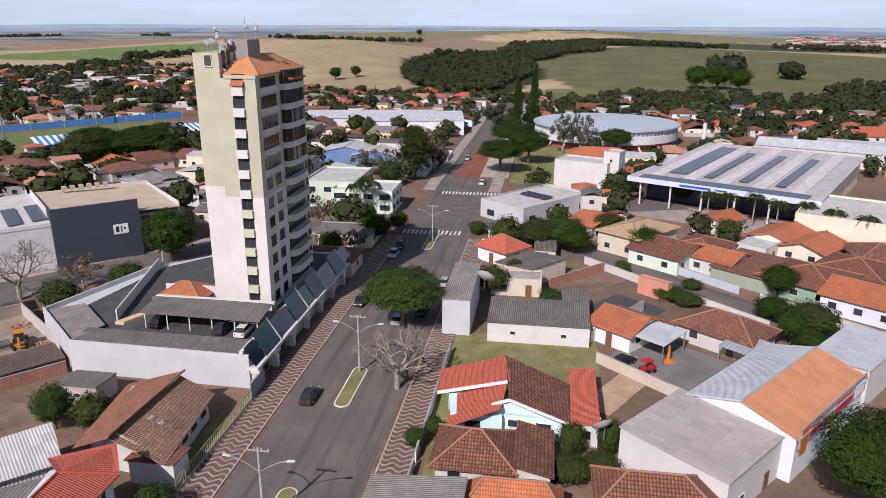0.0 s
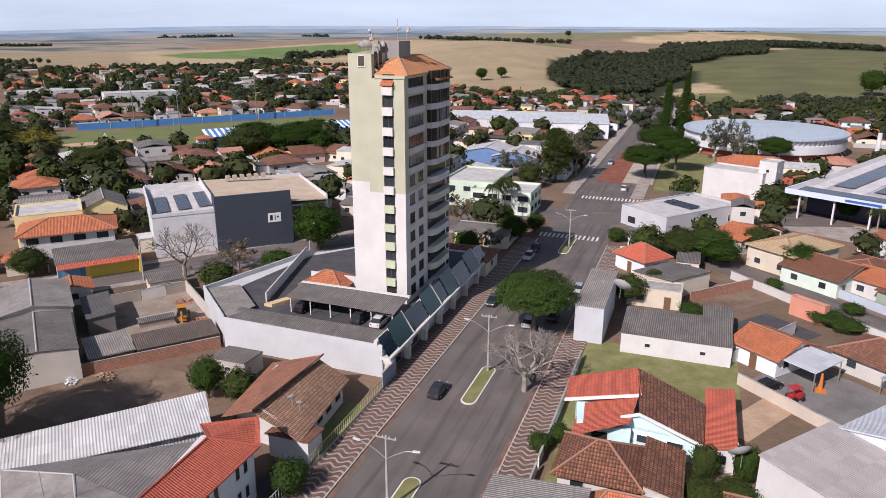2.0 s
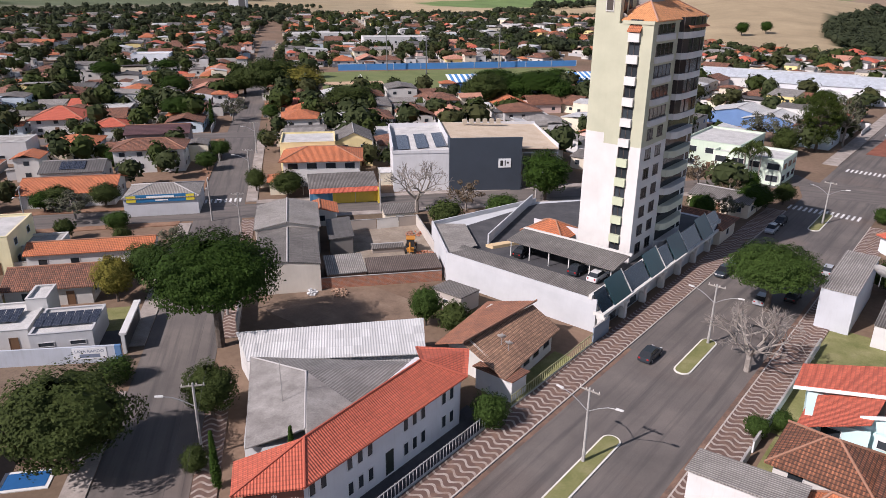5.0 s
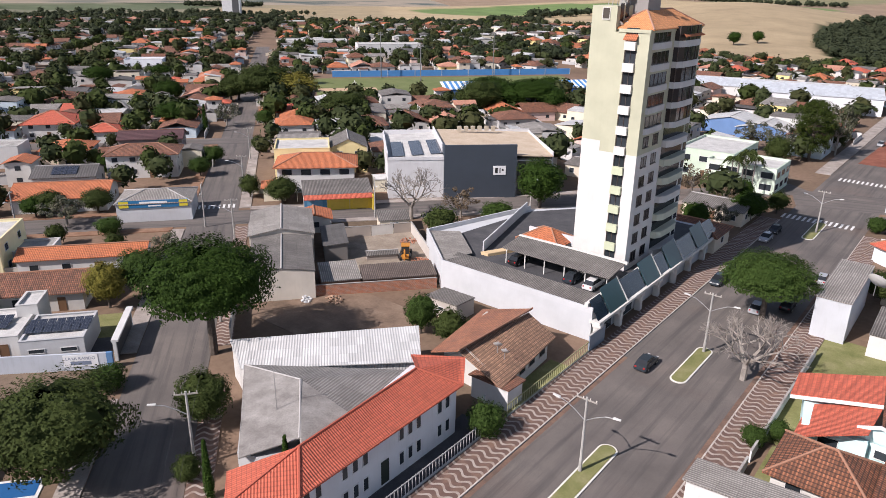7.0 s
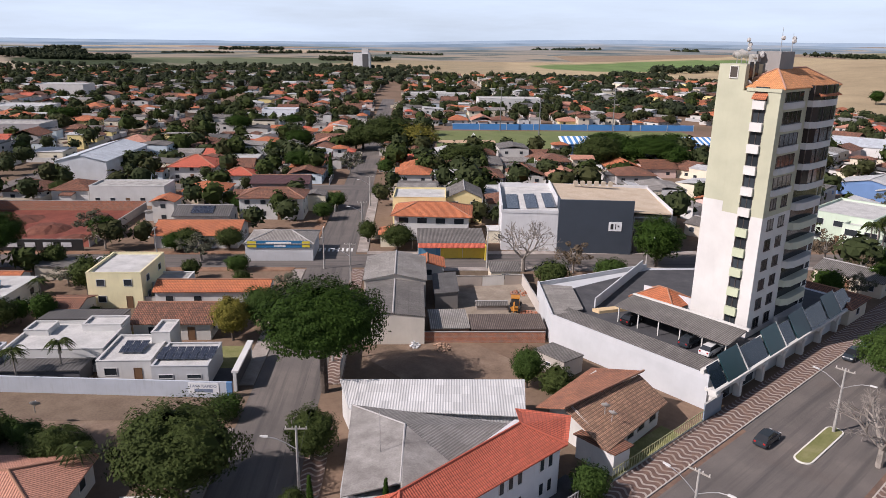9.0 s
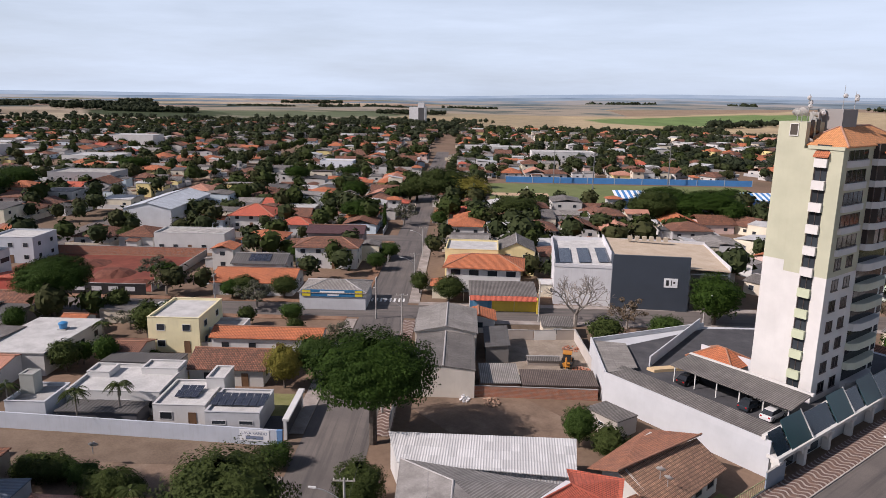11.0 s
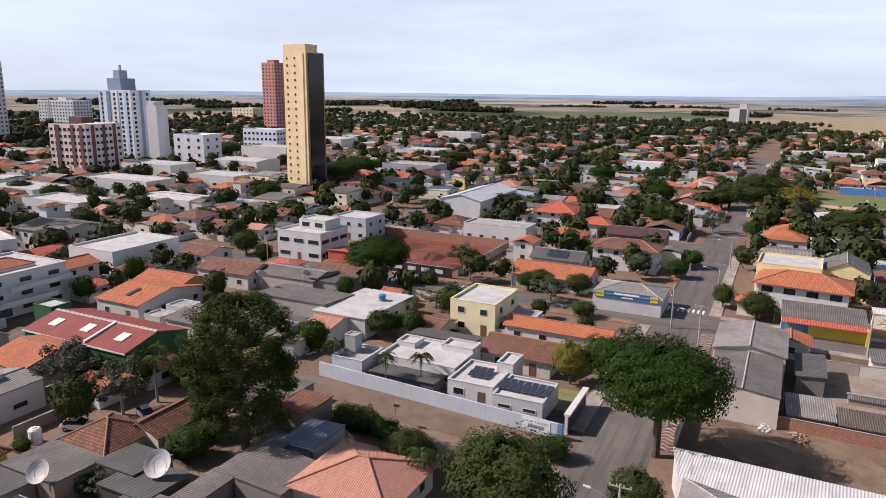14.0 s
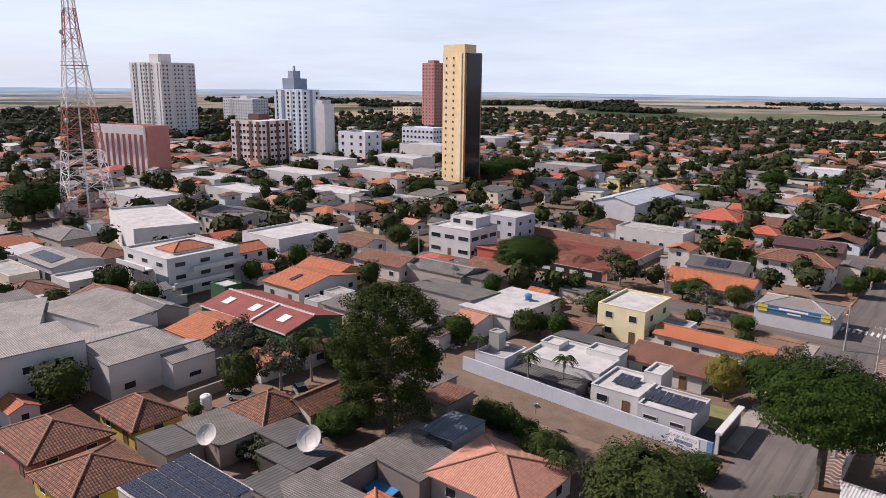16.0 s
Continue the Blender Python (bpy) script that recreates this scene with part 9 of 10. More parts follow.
# ---- walls, fences, yards ----
def garden_wall(p, q, h, material, label, name="garden_wall", t=0.16):
    p, q = Vector(p), Vector(q)
    d = q - p
    ang = math.degrees(math.atan2(d.y, d.x))
    ob = thing(name, pose(p.x, p.y, 0, 0, 0, ang), label, name.replace("_", " "), "walls and fences")
    part("wall", Geo().box(0, -t / 2, -0.2, d.length, t / 2, h), material, ob)
    part("coping", Geo().box(-0.04, -t / 2 - 0.04, h, d.length + 0.04, t / 2 + 0.04, h + 0.06), SLAB(), ob)
    return ob


def rail_fence(p, q, h, c, label, gap=0.5):
    p, q = Vector(p), Vector(q)
    d = q - p
    ang = math.degrees(math.atan2(d.y, d.x))
    ob = thing("fence", pose(p.x, p.y, 0, 0, 0, ang), label, "fence", "walls and fences")
    m = plain("fence_paint", c, 0.6)
    part("rail", Geo().box(0, -0.03, h - 0.1, d.length, 0.03, h), m, ob)
    part("rail", Geo().box(0, -0.03, 0.25, d.length, 0.03, 0.33), m, ob)
    part("footing", Geo().box(0, -0.09, -0.1, d.length, 0.09, 0.25), plaster((0.5, 0.48, 0.44)), ob)
    me = Geo().box(-0.03, -0.025, 0.2, 0.03, 0.025, h + 0.08).mesh("picket", m)
    for i in range(int(d.length / gap) + 1):
        part("picket", me, None, ob, "", pose(i * gap, 0, 0))


yard(9.4, 92.5, 25, 16.5, -8.2, GRASS(), "mown vacant lot", "lawn", 0.05)
yard(-0.2, 79, 5.5, 15, -8.2, GRASS(), "front garden lawn", "lawn", 0.05)
yard(0.0, 66, 4.6, 10, -8.2, GRASS(), "front garden lawn", "lawn", 0.06)
yard(33, 90.5, 17, 13, -47.5, surface("grey_concrete_paving", [(0.3, (0.13, 0.125, 0.12)), (0.55, (0.18, 0.172, 0.165)), (0.8, (0.23, 0.22, 0.21))], 0.3, 5), "paved yard with a carport", "yard", 0.05)
yard(22.6, 83, 4.2, 12, -40, surface("sandy_lane", [(0.3, (0.36, 0.24, 0.16)), (0.7, (0.46, 0.34, 0.24))], 0.4, 4), "sandy strip between walls", "yard", 0.06)
yard(-61, 72, 26, 16, -8.2, BROWND(), "bare earth back lot", "yard", 0.05)
yard(-68.5, 95, 17, 21, 42.5, surface("gravel_yard", [(0.3, (0.20, 0.16, 0.12)), (0.7, (0.32, 0.27, 0.22))], 0.4, 3), "gravel builder's yard", "yard", 0.06)
yard(-26.8, 68.5, 5.2, 14, -8.2, GRASS(), "grass strip beside the bungalow", "lawn", 0.05)
yard(-29.5, 46, 7.5, 26, -5, DARKPAVE(), "dark paved drive beside the white building", "drive", 0.05)
yard(-82, 8, 40, 44, 42.5, BROWND(), "dusty back yards", "yard", 0.012)
yard(26, 128, 16, 14, 42.5, BROWND(), "bare lot behind a brick wall", "yard", 0.05)
yard(31, 112, 10, 9, -47.5, DARKPAVE(), "dark paved forecourt", "drive", 0.05)
yard(36, 245, 24, 70, -8.2, GRASS(), "grassed plaza in front of the arena", "lawn", 0.02)
yard(12, 250, 9, 60, -10, surface("excavated_red_earth_street", [(0.3, (0.16, 0.055, 0.035)), (0.55, (0.23, 0.085, 0.055)), (0.8, (0.30, 0.13, 0.09))], 0.3, 2), "red earth strip along the avenue", "verge", 0.06)
yard(21, 262, 9, 84, -8.2, surface("pale_plaza", [(0.3, (0.33, 0.29, 0.24)), (0.6, (0.42, 0.37, 0.31)), (0.85, (0.48, 0.43, 0.37))], 0.3, 4), "pale paved plaza path", "path", 0.065)
c = on_b(-76, 27)
yard(c.x, c.y, 44, 34, 42.5, surface("excavated_red_earth", [(0.3, (0.12, 0.033, 0.024)), (0.5, (0.17, 0.048, 0.032)), (0.68, (0.22, 0.065, 0.042)), (0.85, (0.13, 0.055, 0.038))], 0.22, 2), "excavated building plot of deep red earth", "building_plot", 0.05)
for i, (u, v, R, h) in enumerate(((-90, 20, 5, 1.5), (-82, 33, 6, 1.2), (-70, 24, 5, 1.7), (-64, 36, 4.5, 1.3), (-60, 16, 4, 1.0), (-76, 14, 4, 0.8), (-92, 38, 4, 1.1))):
    p = on_b(u, v)
    rr = np.random.default_rng(60 + i)
    g = Geo()
    ring = [[(p.x + R * k * (0.8 + 0.4 * rr.random()) * math.cos(a * 0.524), p.y + R * k * (0.8 + 0.4 * rr.random()) * math.sin(a * 0.524), z) for a in range(12)] for k, z in ((1.0, 0.0), (0.7, h * 0.55), (0.35, h * 0.9))]
    for lo, hi in zip(ring, ring[1:]):
        for a in range(12):
            g.poly([lo[a], lo[(a + 1) % 12], hi[(a + 1) % 12], hi[a]])
    g.poly(ring[-1])
    solid("spoil_mound", g, surface("spoil_earth", [(0.3, (0.10, 0.035, 0.024)), (0.6, (0.16, 0.06, 0.04)), (0.85, (0.22, 0.10, 0.07))], 0.5, 3), None, "heap of dug red earth on the plot", "earth mound", "earth mounds")
hoarding = garden_wall(on_b(-98, 7.2), on_b(-54, 7.2), 2.6, plain("black_hoarding", (0.015, 0.015, 0.016), 0.6), "black site hoarding with pale painted panels", "hoarding")
for i in range(11):
    part("mural_panel", shared("mural", lambda: Geo().box(-1.1, -0.03, 0.9, 1.1, 0.03, 1.9).mesh("mural_panel", plaster((0.55, 0.56, 0.58), 0.7, 0.4))), None, hoarding, "", pose(2.5 + i * 3.8, -0.12, 0))
garden_wall(on_b(-98, 45), on_b(-54, 45), 2.4, brick_wall(), "bare brick wall round the building plot")
garden_wall(on_b(-54, 10), on_b(-54, 45), 2.0, plaster((0.45, 0.40, 0.36)), "bare brick wall round the building plot")
garden_wall((-66.4, 74.9), (-52.3, 87.4), 1.8, brick_wall(), "bare orange brick wall behind the vacant lot")
garden_wall((-70.0, 107.4), (-57.2, 94.6), 2.2, plaster((0.5, 0.46, 0.42)), "stained side wall of the yard")
garden_wall(on_a(11.6, 6), on_a(11.6, 34), 1.4, plaster((0.66, 0.68, 0.68)), "pale front garden wall")
garden_wall(on_a(11.6, -14), on_a(11.6, 5), 1.3, plaster((0.70, 0.68, 0.64)), "white front garden wall")
rail_fence(on_a(-11.7, -3), on_a(-11.7, 16), 1.6, (0.30, 0.30, 0.16), "yellowish metal picket fence")
rail_fence(on_a(-11.7, -36), on_a(-11.7, -8), 1.7, (0.44, 0.44, 0.44), "grey metal railing along the pavement")
garden_wall(on_a(-11.7, -8), on_a(-14.5, -3.4), 1.8, plaster(WHITE), "low white rendered garden wall")
garden_wall(on_a(-11.7, 16), on_a(-11.7, 20.4), 2.4, plain("blue_grey_gate", (0.20, 0.25, 0.30), 0.6), "blue-grey steel gate beside the pavement", "gate")
garden_wall((21.6, 91.6), (36, 74.0), 1.7, plaster((0.55, 0.48, 0.40)), "stained beige yard wall")
garden_wall((27.5, 84.5), (36.5, 76.0), 0.5, plain("green_strip", (0.03, 0.16, 0.07), 0.7), "green painted low kerb wall")
garden_wall((22, 98), (33.5, 111.0), 2.0, plaster(WHITE), "plain white rendered boundary wall")
garden_wall((19, 121.5), (31, 131), 1.9, brick_wall(), "bare brick wall of the vacant lot")
garden_wall(on_b(-36, -26), on_b(-10, -26), 1.8, plaster((0.5, 0.47, 0.42)), "stained garden wall")
garden_wall(on_b(6.9, -54), on_b(6.9, -30), 2.0, plaster((0.60, 0.55, 0.48)), "stained street wall")
for p, q, c, lb in (((-79.4, 98.0), (-75.3, 101.6), (0.36, 0.31, 0.27), "brown panelled street wall of the builder's yard"), ((-75.2, 101.7), (-72.5, 104.9), (0.66, 0.64, 0.60), "white steel sliding gate of the yard"), ((-72.4, 105.0), (-70.1, 107.5), (0.36, 0.31, 0.27), "brown panelled street wall of the builder's yard")):
    garden_wall(p, q, 2.0, plaster(c), lb)
for side, s0, s1, c in ((-5.2, 4, 24, OFFWHITE), (-5.2, 30, 44, WHITE), (5.2, -2, 12, WHITE), (5.2, 15, 32, (0.45, 0.52, 0.60)), (5.2, 36, 60, OFFWHITE)):
    p, q = (Vector((30, 142)) + Vector((0.813, 0.582)) * side + Vector((0.582, -0.813)) * v for v in (s0, s1))
    garden_wall(p, q, 1.6, plaster(c), "low painted street wall of a house")

# carports, kiosk and small items in the paved yard
def carport(x, y, W, D, rot, h, mat, label, posts=True):
    ob = thing("carport", pose(x, y, 0, 0, 0, rot), label, "carport", "carports")
    part("canopy", Geo().slab([(-W / 2, -D / 2, h), (W / 2, -D / 2, h), (W / 2, D / 2, h + 0.5), (-W / 2, D / 2, h + 0.5)], 0.12), mat, ob)
    for a in (-1, 1):
        for b in (-1, 1):
            part("post", Geo().box(a * (W / 2 - 0.2) - 0.06, b * (D / 2 - 0.2) - 0.06, 0, a * (W / 2 - 0.2) + 0.06, b * (D / 2 - 0.2) + 0.06, h + (0.2 if b < 0 else 0.45) - 0.12), plain("galvanised", (0.4, 0.4, 0.4), 0.4, 0.6), ob)


carport(31.0, 95.3, 6.4, 6.2, -47.5, 3.0, R_METAL(), "carport with a pale blue sheet roof")
carport(43.8, 91.0, 8.2, 5.4, -47.5, 2.6, corrugated((0.42, 0.46, 0.50), (0.30, 0.33, 0.36), 0.4, 0.6, 0.3), "glazed kiosk roof with metal ribs")
carport(-72.4, 5.4, 3.6, 5.0, 42.5, 0.5, plain("blue_tarpaulin", (0.03, 0.22, 0.46), 0.4), "blue tarpaulin over a small pool")


# small machines in the paved yard
mower = thing("ride_on_mower", pose(28.2, 88.6, 0.05, 0, 0, 30), "small red ride-on mower parked in the yard", "mower")
redp, blackp = plain("machine_red", (0.42, 0.03, 0.03), 0.4), plain("tyre_black", (0.015, 0.015, 0.015), 0.7)
part("body", Geo().box(-1.0, -0.45, 0.35, 0.9, 0.45, 0.85).box(0.0, -0.4, 0.85, 0.9, 0.4, 1.15), redp, mower)
part("canopy", Geo().box(-1.0, -0.6, 1.85, 0.5, 0.6, 1.95).tube((-0.9, -0.5, 0.8), (-0.9, -0.5, 1.85), 0.04, 0.04).tube((-0.9, 0.5, 0.8), (-0.9, 0.5, 1.85), 0.04, 0.04).tube((0.4, 0.5, 1.1), (0.4, 0.5, 1.85), 0.04, 0.04).tube((0.4, -0.5, 1.1), (0.4, -0.5, 1.85), 0.04, 0.04), redp, mower)
for wx, wy, r in ((-0.7, -0.6, 0.42), (-0.7, 0.6, 0.42), (0.7, -0.55, 0.3), (0.7, 0.55, 0.3)):
    part("wheel", Geo().tube((wx, wy - 0.12, r), (wx, wy + 0.12, r), r, r, 14), blackp, mower)
post = thing("orange_stand", pose(32.0, 91.8, 0.05), "tall orange metal stand in the yard", "stand")
part("column", Geo().tube((0, 0, 0), (0, 0, 2.6), 0.32, 0.14, 8), plain("machine_orange", (0.55, 0.17, 0.03), 0.5), post)
part("foot", Geo().box(-0.7, -0.5, 0, 0.7, 0.5, 0.3), plain("machine_orange", (0.55, 0.17, 0.03), 0.5), post)
car("black", 25.4, 91.0, 40)
for x, y, W, D, h in ((-335, 392, 46, 14, 6.5), (-265, 382, 40, 16, 8.0)):
    house(x, y, W, D, 42.5, h, "flat", 0.6, WHITE, PALESLAB, 0, "long white building behind the football ground", storeys=2, wins="se", doors="", wgap=4, name="commercial_building", category="commercial building")

dish_antenna(6.3, 109, 4.6, 1.5, 150)
dish_antenna(17.3, 67, 3.0, 1.2, 200)
dish_antenna(-31.6, 66.6, 4.4, 0.55, 200)
dish_antenna(-30.4, 66.0, 4.2, 0.5, 190)
dish_antenna(-80.0, -15.4, 2.6, 1.3, 60)
dish_antenna(-77.9, -3.4, 2.0, 1.6, 55)
dish_antenna(-94.0, 52.0, 0.1, 1.2, 230)
dish_antenna(-146, 16, 5.0, 1.3, 230)
dish_antenna(-150, 26, 3.6, 1.1, 230)
dish_antenna(-84.5, 26, 2.0, 0.6, 230)

# facade of the corner shop: wide sign board
def shop_sign(x, y, rot, W, z0, z1, base, marks, label):
    ob = thing("shop_sign", pose(x, y, 0, 0, 0, rot), label, "sign", "shop signs")
    part("board", Geo().box(-W / 2, -0.15, z0, W / 2, 0, z1), base, ob)
    for a, b, c, d, mat in marks:
        part("mark", Geo().box(a, -0.19, b, c, -0.15, d), mat, ob)


yl, wh, bl = plain("sign_yellow", (0.62, 0.50, 0.04), 0.5), plain("sign_white", (0.75, 0.75, 0.75), 0.5), plain("sign_blue", (0.015, 0.14, 0.30), 0.5)
sp = Vector((-119.5, 89.4)) - BY * 5.05
shop_sign(sp.x, sp.y, 42.5, 13.0, 2.9, 4.4, bl, [(-6.4, 3.0, -4.6, 4.3, yl), (4.8, 3.0, 6.4, 4.3, yl), (-2.6, 3.65, 2.6, 4.15, wh), (-1.0, 3.15, 1.4, 3.4, wh)], "wide blue shop sign with yellow ends")
rp = Vector((39.6, 74.9)) + Vector((math.cos(radians(-47.5)), math.sin(radians(-47.5)))) * 6.2
orng, redm = plain("sign_orange", (0.55, 0.16, 0.02), 0.5), plain("sign_red", (0.45, 0.01, 0.03), 0.5)
shop_sign(rp.x, rp.y, 42.5, 19, 4.0, 6.4, plaster((0.30, 0.28, 0.27)), [(-9.3, 3.2, -7.6, 6.3, orng), (-7.0, 4.6, -2.0, 5.6, redm), (0, 4.4, 5, 5.8, redm), (6, 4.2, 9, 5.8, wh)], "long shop front sign panels in grey, orange and red")


# ---- the rest of the town ----
def proto_house(*a, **k):
    ob = house(0, 0, *a, base=-500, **k)
    UNUSED.append(ob)
    return ob


near_protos = [
    proto_house(11, 9, 0, 3.0, "hip", 1.7, OFFWHITE, T_ORANGE, 0.6, "white house with an orange hipped roof", wins="sew", doors="s"),
    proto_house(10, 12, 0, 3.1, "gable_y", 1.7, CREAM, T_OLD, 0.6, "cream house with a weathered clay gable", wins="sew", doors="s"),
    proto_house(12, 9, 0, 3.0, "gable_x", 1.5, WHITE, T_BROWN, 0.6, "white house with a brown tiled roof", wins="sew", doors="s"),
    proto_house(9, 11, 0, 3.2, "flat", 0.5, WHITE, PALESLAB, 0, "white flat-roofed house", wins="sew", doors="s", tank=True),
    proto_house(12, 10, 0, 3.0, "gable_x", 0.9, BEIGE, R_GREY, 0.3, "beige house under grey corrugated sheets", wins="sew", doors="s"),
    proto_house(9, 9, 0, 6.0, "hip", 1.5, WHITE, T_ORANGE, 0.6, "white two-storey house with an orange roof", wins="se", storeys=2, doors="s"),
    proto_house(11, 11, 0, 3.2, "hip", 1.8, PINKP, T_OLD, 0.6, "pink house with an old hipped roof", wins="sew", doors="s"),
    proto_house(13, 8, 0, 3.4, "gable_x", 0.8, GREYP, R_LIGHT, 0.3, "grey house under pale corrugated sheets", wins="sew", doors="s"),
]
near_sheds = [
    proto_house(5, 6, 0, 2.5, "shed_n", 0.4, BEIGE, R_GREY, 0.2, "small backyard shed under grey corrugated sheets", wins="s", doors="", name="shed", category="shed"),
    proto_house(5, 6, 0, 2.6, "gable_x", 0.9, OFFWHITE, T_OLD, 0.3, "small backyard annex with old clay tiles", wins="s", doors="", name="annex", category="annex"),
    proto_house(5, 6, 0, 2.4, "shed_s", 0.3, GREYP, R_RUST, 0.2, "small backyard shed under rusty sheets", wins="", doors="s", name="shed", category="shed"),
    proto_house(5, 6, 0, 2.8, "gable_y", 0.8, WHITE, T_ORANGE, 0.3, "small white annex with an orange roof", wins="s", doors="", name="annex", category="annex"),
    proto_house(5, 6, 0, 2.7, "flat", 0.3, WHITE, SLAB, 0, "small white flat-roofed annex", wins="s", doors="", name="annex", category="annex"),
]
# where nothing more may stand: centre, size, turn
KEEP_OUT = [(x, y, w, d, r) for x, y, w, d, r in TAKEN]
_c = on_b(96, 186)
KEEP_OUT += [(_c.x, _c.y, 142, 92, 42.5), (66.5, 298, 68, 68, 0), (26, 245, 40, 90, -8.2), (92, 195, 60, 90, -35), (-38, 106, 46, 60, -8.2), (-70, 143, 44, 34, 37), (-61, 80, 40, 36, -8.2), (-92, 34, 42, 30, 42.9), (-40, 46, 26, 36, -3)]
_c = on_b(-76, 27)
KEEP_OUT += [(_c.x, _c.y, 50, 40, 42.5), (10, 95.5, 26, 12, -8.2), (33, 90, 22, 18, -47.5), (-78, 4, 50, 50, 42.5), (0, 70, 10, 36, -8.2), (26, 128, 18, 16, 42.5), (31, 112, 14, 12, -47.5), (-245, -80, 22, 22, 30)]
KEEP_OUT += [(-368, -97, 42, 24, 62), (-308, 56, 20, 20, 40), (-402, -38, 34, 24, 62), (-448, -8, 40, 30, 55), (-632, -138, 50, 34, 60), (-364, -84, 42, 24, 62), (-418, 16, 26, 22, 48), (-486, 62, 34, 22, 48), (-722, 690, 40, 40, 0)]
# roads: a point, a direction, half width
ROADS = [(on_a(0, 0), AY, 11.0), (on_b(0, 0), BY, 6.0), (on_b(0, 0), BX, 5.8), (on_b(0, -60), BX, 4.6), (on_b(-105, 0), BY, 5.2), (on_b(-215, 0), BY, 5.2), (on_b(0, 75), BX, 5.0), (Vector((30, 142)), Vector((0.582, -0.813)), 5.4)]


BUCKET = {}


def occupy(cx, cy, w, d, r):
    """Enter one plan rectangle in every 40 m cell that it may touch."""
    k = math.hypot(w, d) / 2 + 6
    for i in range(math.floor((cx - k) / 40), math.floor((cx + k) / 40) + 1):
        for j in range(math.floor((cy - k) / 40), math.floor((cy + k) / 40) + 1):
            BUCKET.setdefault((i, j), []).append((cx, cy, w, d, r))


for row in KEEP_OUT:
    occupy(*row)


def free_spot(x, y, rad):
    for cx, cy, w, d, r in BUCKET.get((math.floor(x / 40), math.floor(y / 40)), ()):
        a = radians(r)
        dx, dy = x - cx, y - cy
        u, v = dx * math.cos(a) + dy * math.sin(a), -dx * math.sin(a) + dy * math.cos(a)
        if abs(u) < w / 2 + rad and abs(v) < d / 2 + rad:
            return False
    for p, d, h in ROADS:
        e = Vector((x, y)) - p
        if abs(e.x * d.y - e.y * d.x) < h + rad:
            return False
    return True


FAR_WALLS = [plaster(WHITE), plaster(OFFWHITE), plaster(CREAM), plaster(BEIGE), plaster(PALEBLUE), plaster(YELLOW), plaster(GREYP), plaster(PINKP)]
FAR_ROOFS = [T_ORANGE(), T_OLD(), T_BROWN(), T_RED(), T_PINK(), R_GREY(), R_LIGHT(), R_WHITE(), R_DARK()]
FAR_WEIGHT = [20, 18, 13, 5, 7, 13, 16, 13, 5]


class FarTown:
    """Houses past those that stand as objects, gathered in one mesh with their roofs and windows."""

    def __init__(self):
        self.v, self.f, self.mat = [], [], []

    def add(self, geo, m, idx):
        n = len(self.v)
        self.v += [tuple(m @ Vector(p)) for p in geo.v]
        self.f += [tuple(i + n for i in f) for f in geo.f]
        self.mat += [idx] * len(geo.f)

    def house(self, rng, x, y, rot, W, D):
        m = pose(x, y, 0, 0, 0, rot)
        wi = rng.choice((0, 0, 0, 0, 1, 1, 1, 2, 2, 3, 4, 5, 6, 7))
        ri = rng.choices(range(9), FAR_WEIGHT)[0]
        h = rng.choice((2.9, 3.0, 3.1, 3.2, 3.4, 5.6)) if ri < 5 else rng.choice((3.0, 3.4, 4.2, 5.8))
        kind = rng.choice(("hip", "gable_x", "gable_y", "hip")) if ri < 5 else rng.choice(("gable_x", "shed_n", "gable_y"))
        rh = (min(W, D) / 2 * rng.uniform(0.30, 0.40)) if ri < 5 else rng.uniform(0.5, 1.1)
        self.add(Geo().box(-W / 2, -D / 2, -0.3, W / 2, D / 2, h), m, wi)
        g = Geo()
        for p in roof_geo(kind, W, D, h, rh, 0.55 if ri < 5 else 0.15)[0]:
            g.slab(p, 0.15)
        self.add(g, m, 8 + ri)
        g = Geo()
        for side in "snew":
            L = W if side in "sn" else D
            n = max(1, int(L / 4.2))
            for k in range(2 if h > 5 else 1):
                for i in range(n):
                    if rng.random() < 0.75:
                        mm = face_pose(side, (i + 0.5) * L / n - L / 2, 1.6 + 2.7 * k, W, D)
                        b = Geo().box(-0.6, -0.05, -0.5, 0.6, 0.05, 0.5)
                        g.v, g.f = g.v + [tuple(mm @ Vector(q)) for q in b.v], g.f + [tuple(j + len(g.v) for j in f) for f in b.f]
        if g.f:
            self.add(g, m, 17)
        # lean-to or yard wall behind
        if rng.random() < 0.6:
            w2 = W * rng.uniform(0.35, 0.8)
            g = Geo().slab([(-w2 / 2, D / 2, 2.7), (w2 / 2, D / 2, 2.7), (w2 / 2, D / 2 + 3, 2.4), (-w2 / 2, D / 2 + 3, 2.4)], 0.12)
            self.add(g, m, 8 + rng.choice((5, 5, 6, 8, 1)))
            self.add(Geo().box(-w2 / 2 + 0.2, D / 2, -0.2, w2 / 2 - 0.2, D / 2 + 2.7, 2.3), m, rng.choice((0, 1, 3, 6)))
        if rng.random() < 0.7:
            self.add(Geo().box(-W / 2 - 1.2, -D / 2 - 2.6, -0.2, W / 2 + 1.2, -D / 2 - 2.45, 1.7).box(W / 2 + 1.05, -D / 2 - 2.45, -0.2, W / 2 + 1.2, D / 2 + 2.5, 1.9), m, rng.choice((0, 1, 1, 3, 6)))

    def finish(self, name, label):
        g = Geo()
        g.v, g.f = self.v, self.f
        me = g.mesh(name, FAR_WALLS[0])
        for mt in FAR_WALLS[1:] + FAR_ROOFS + [glass_dark()]:
            me.materials.append(mt)
        me.polygons.foreach_set("material_index", self.mat)
        tagged(new(name, me), label, "houses", "", "stuff")


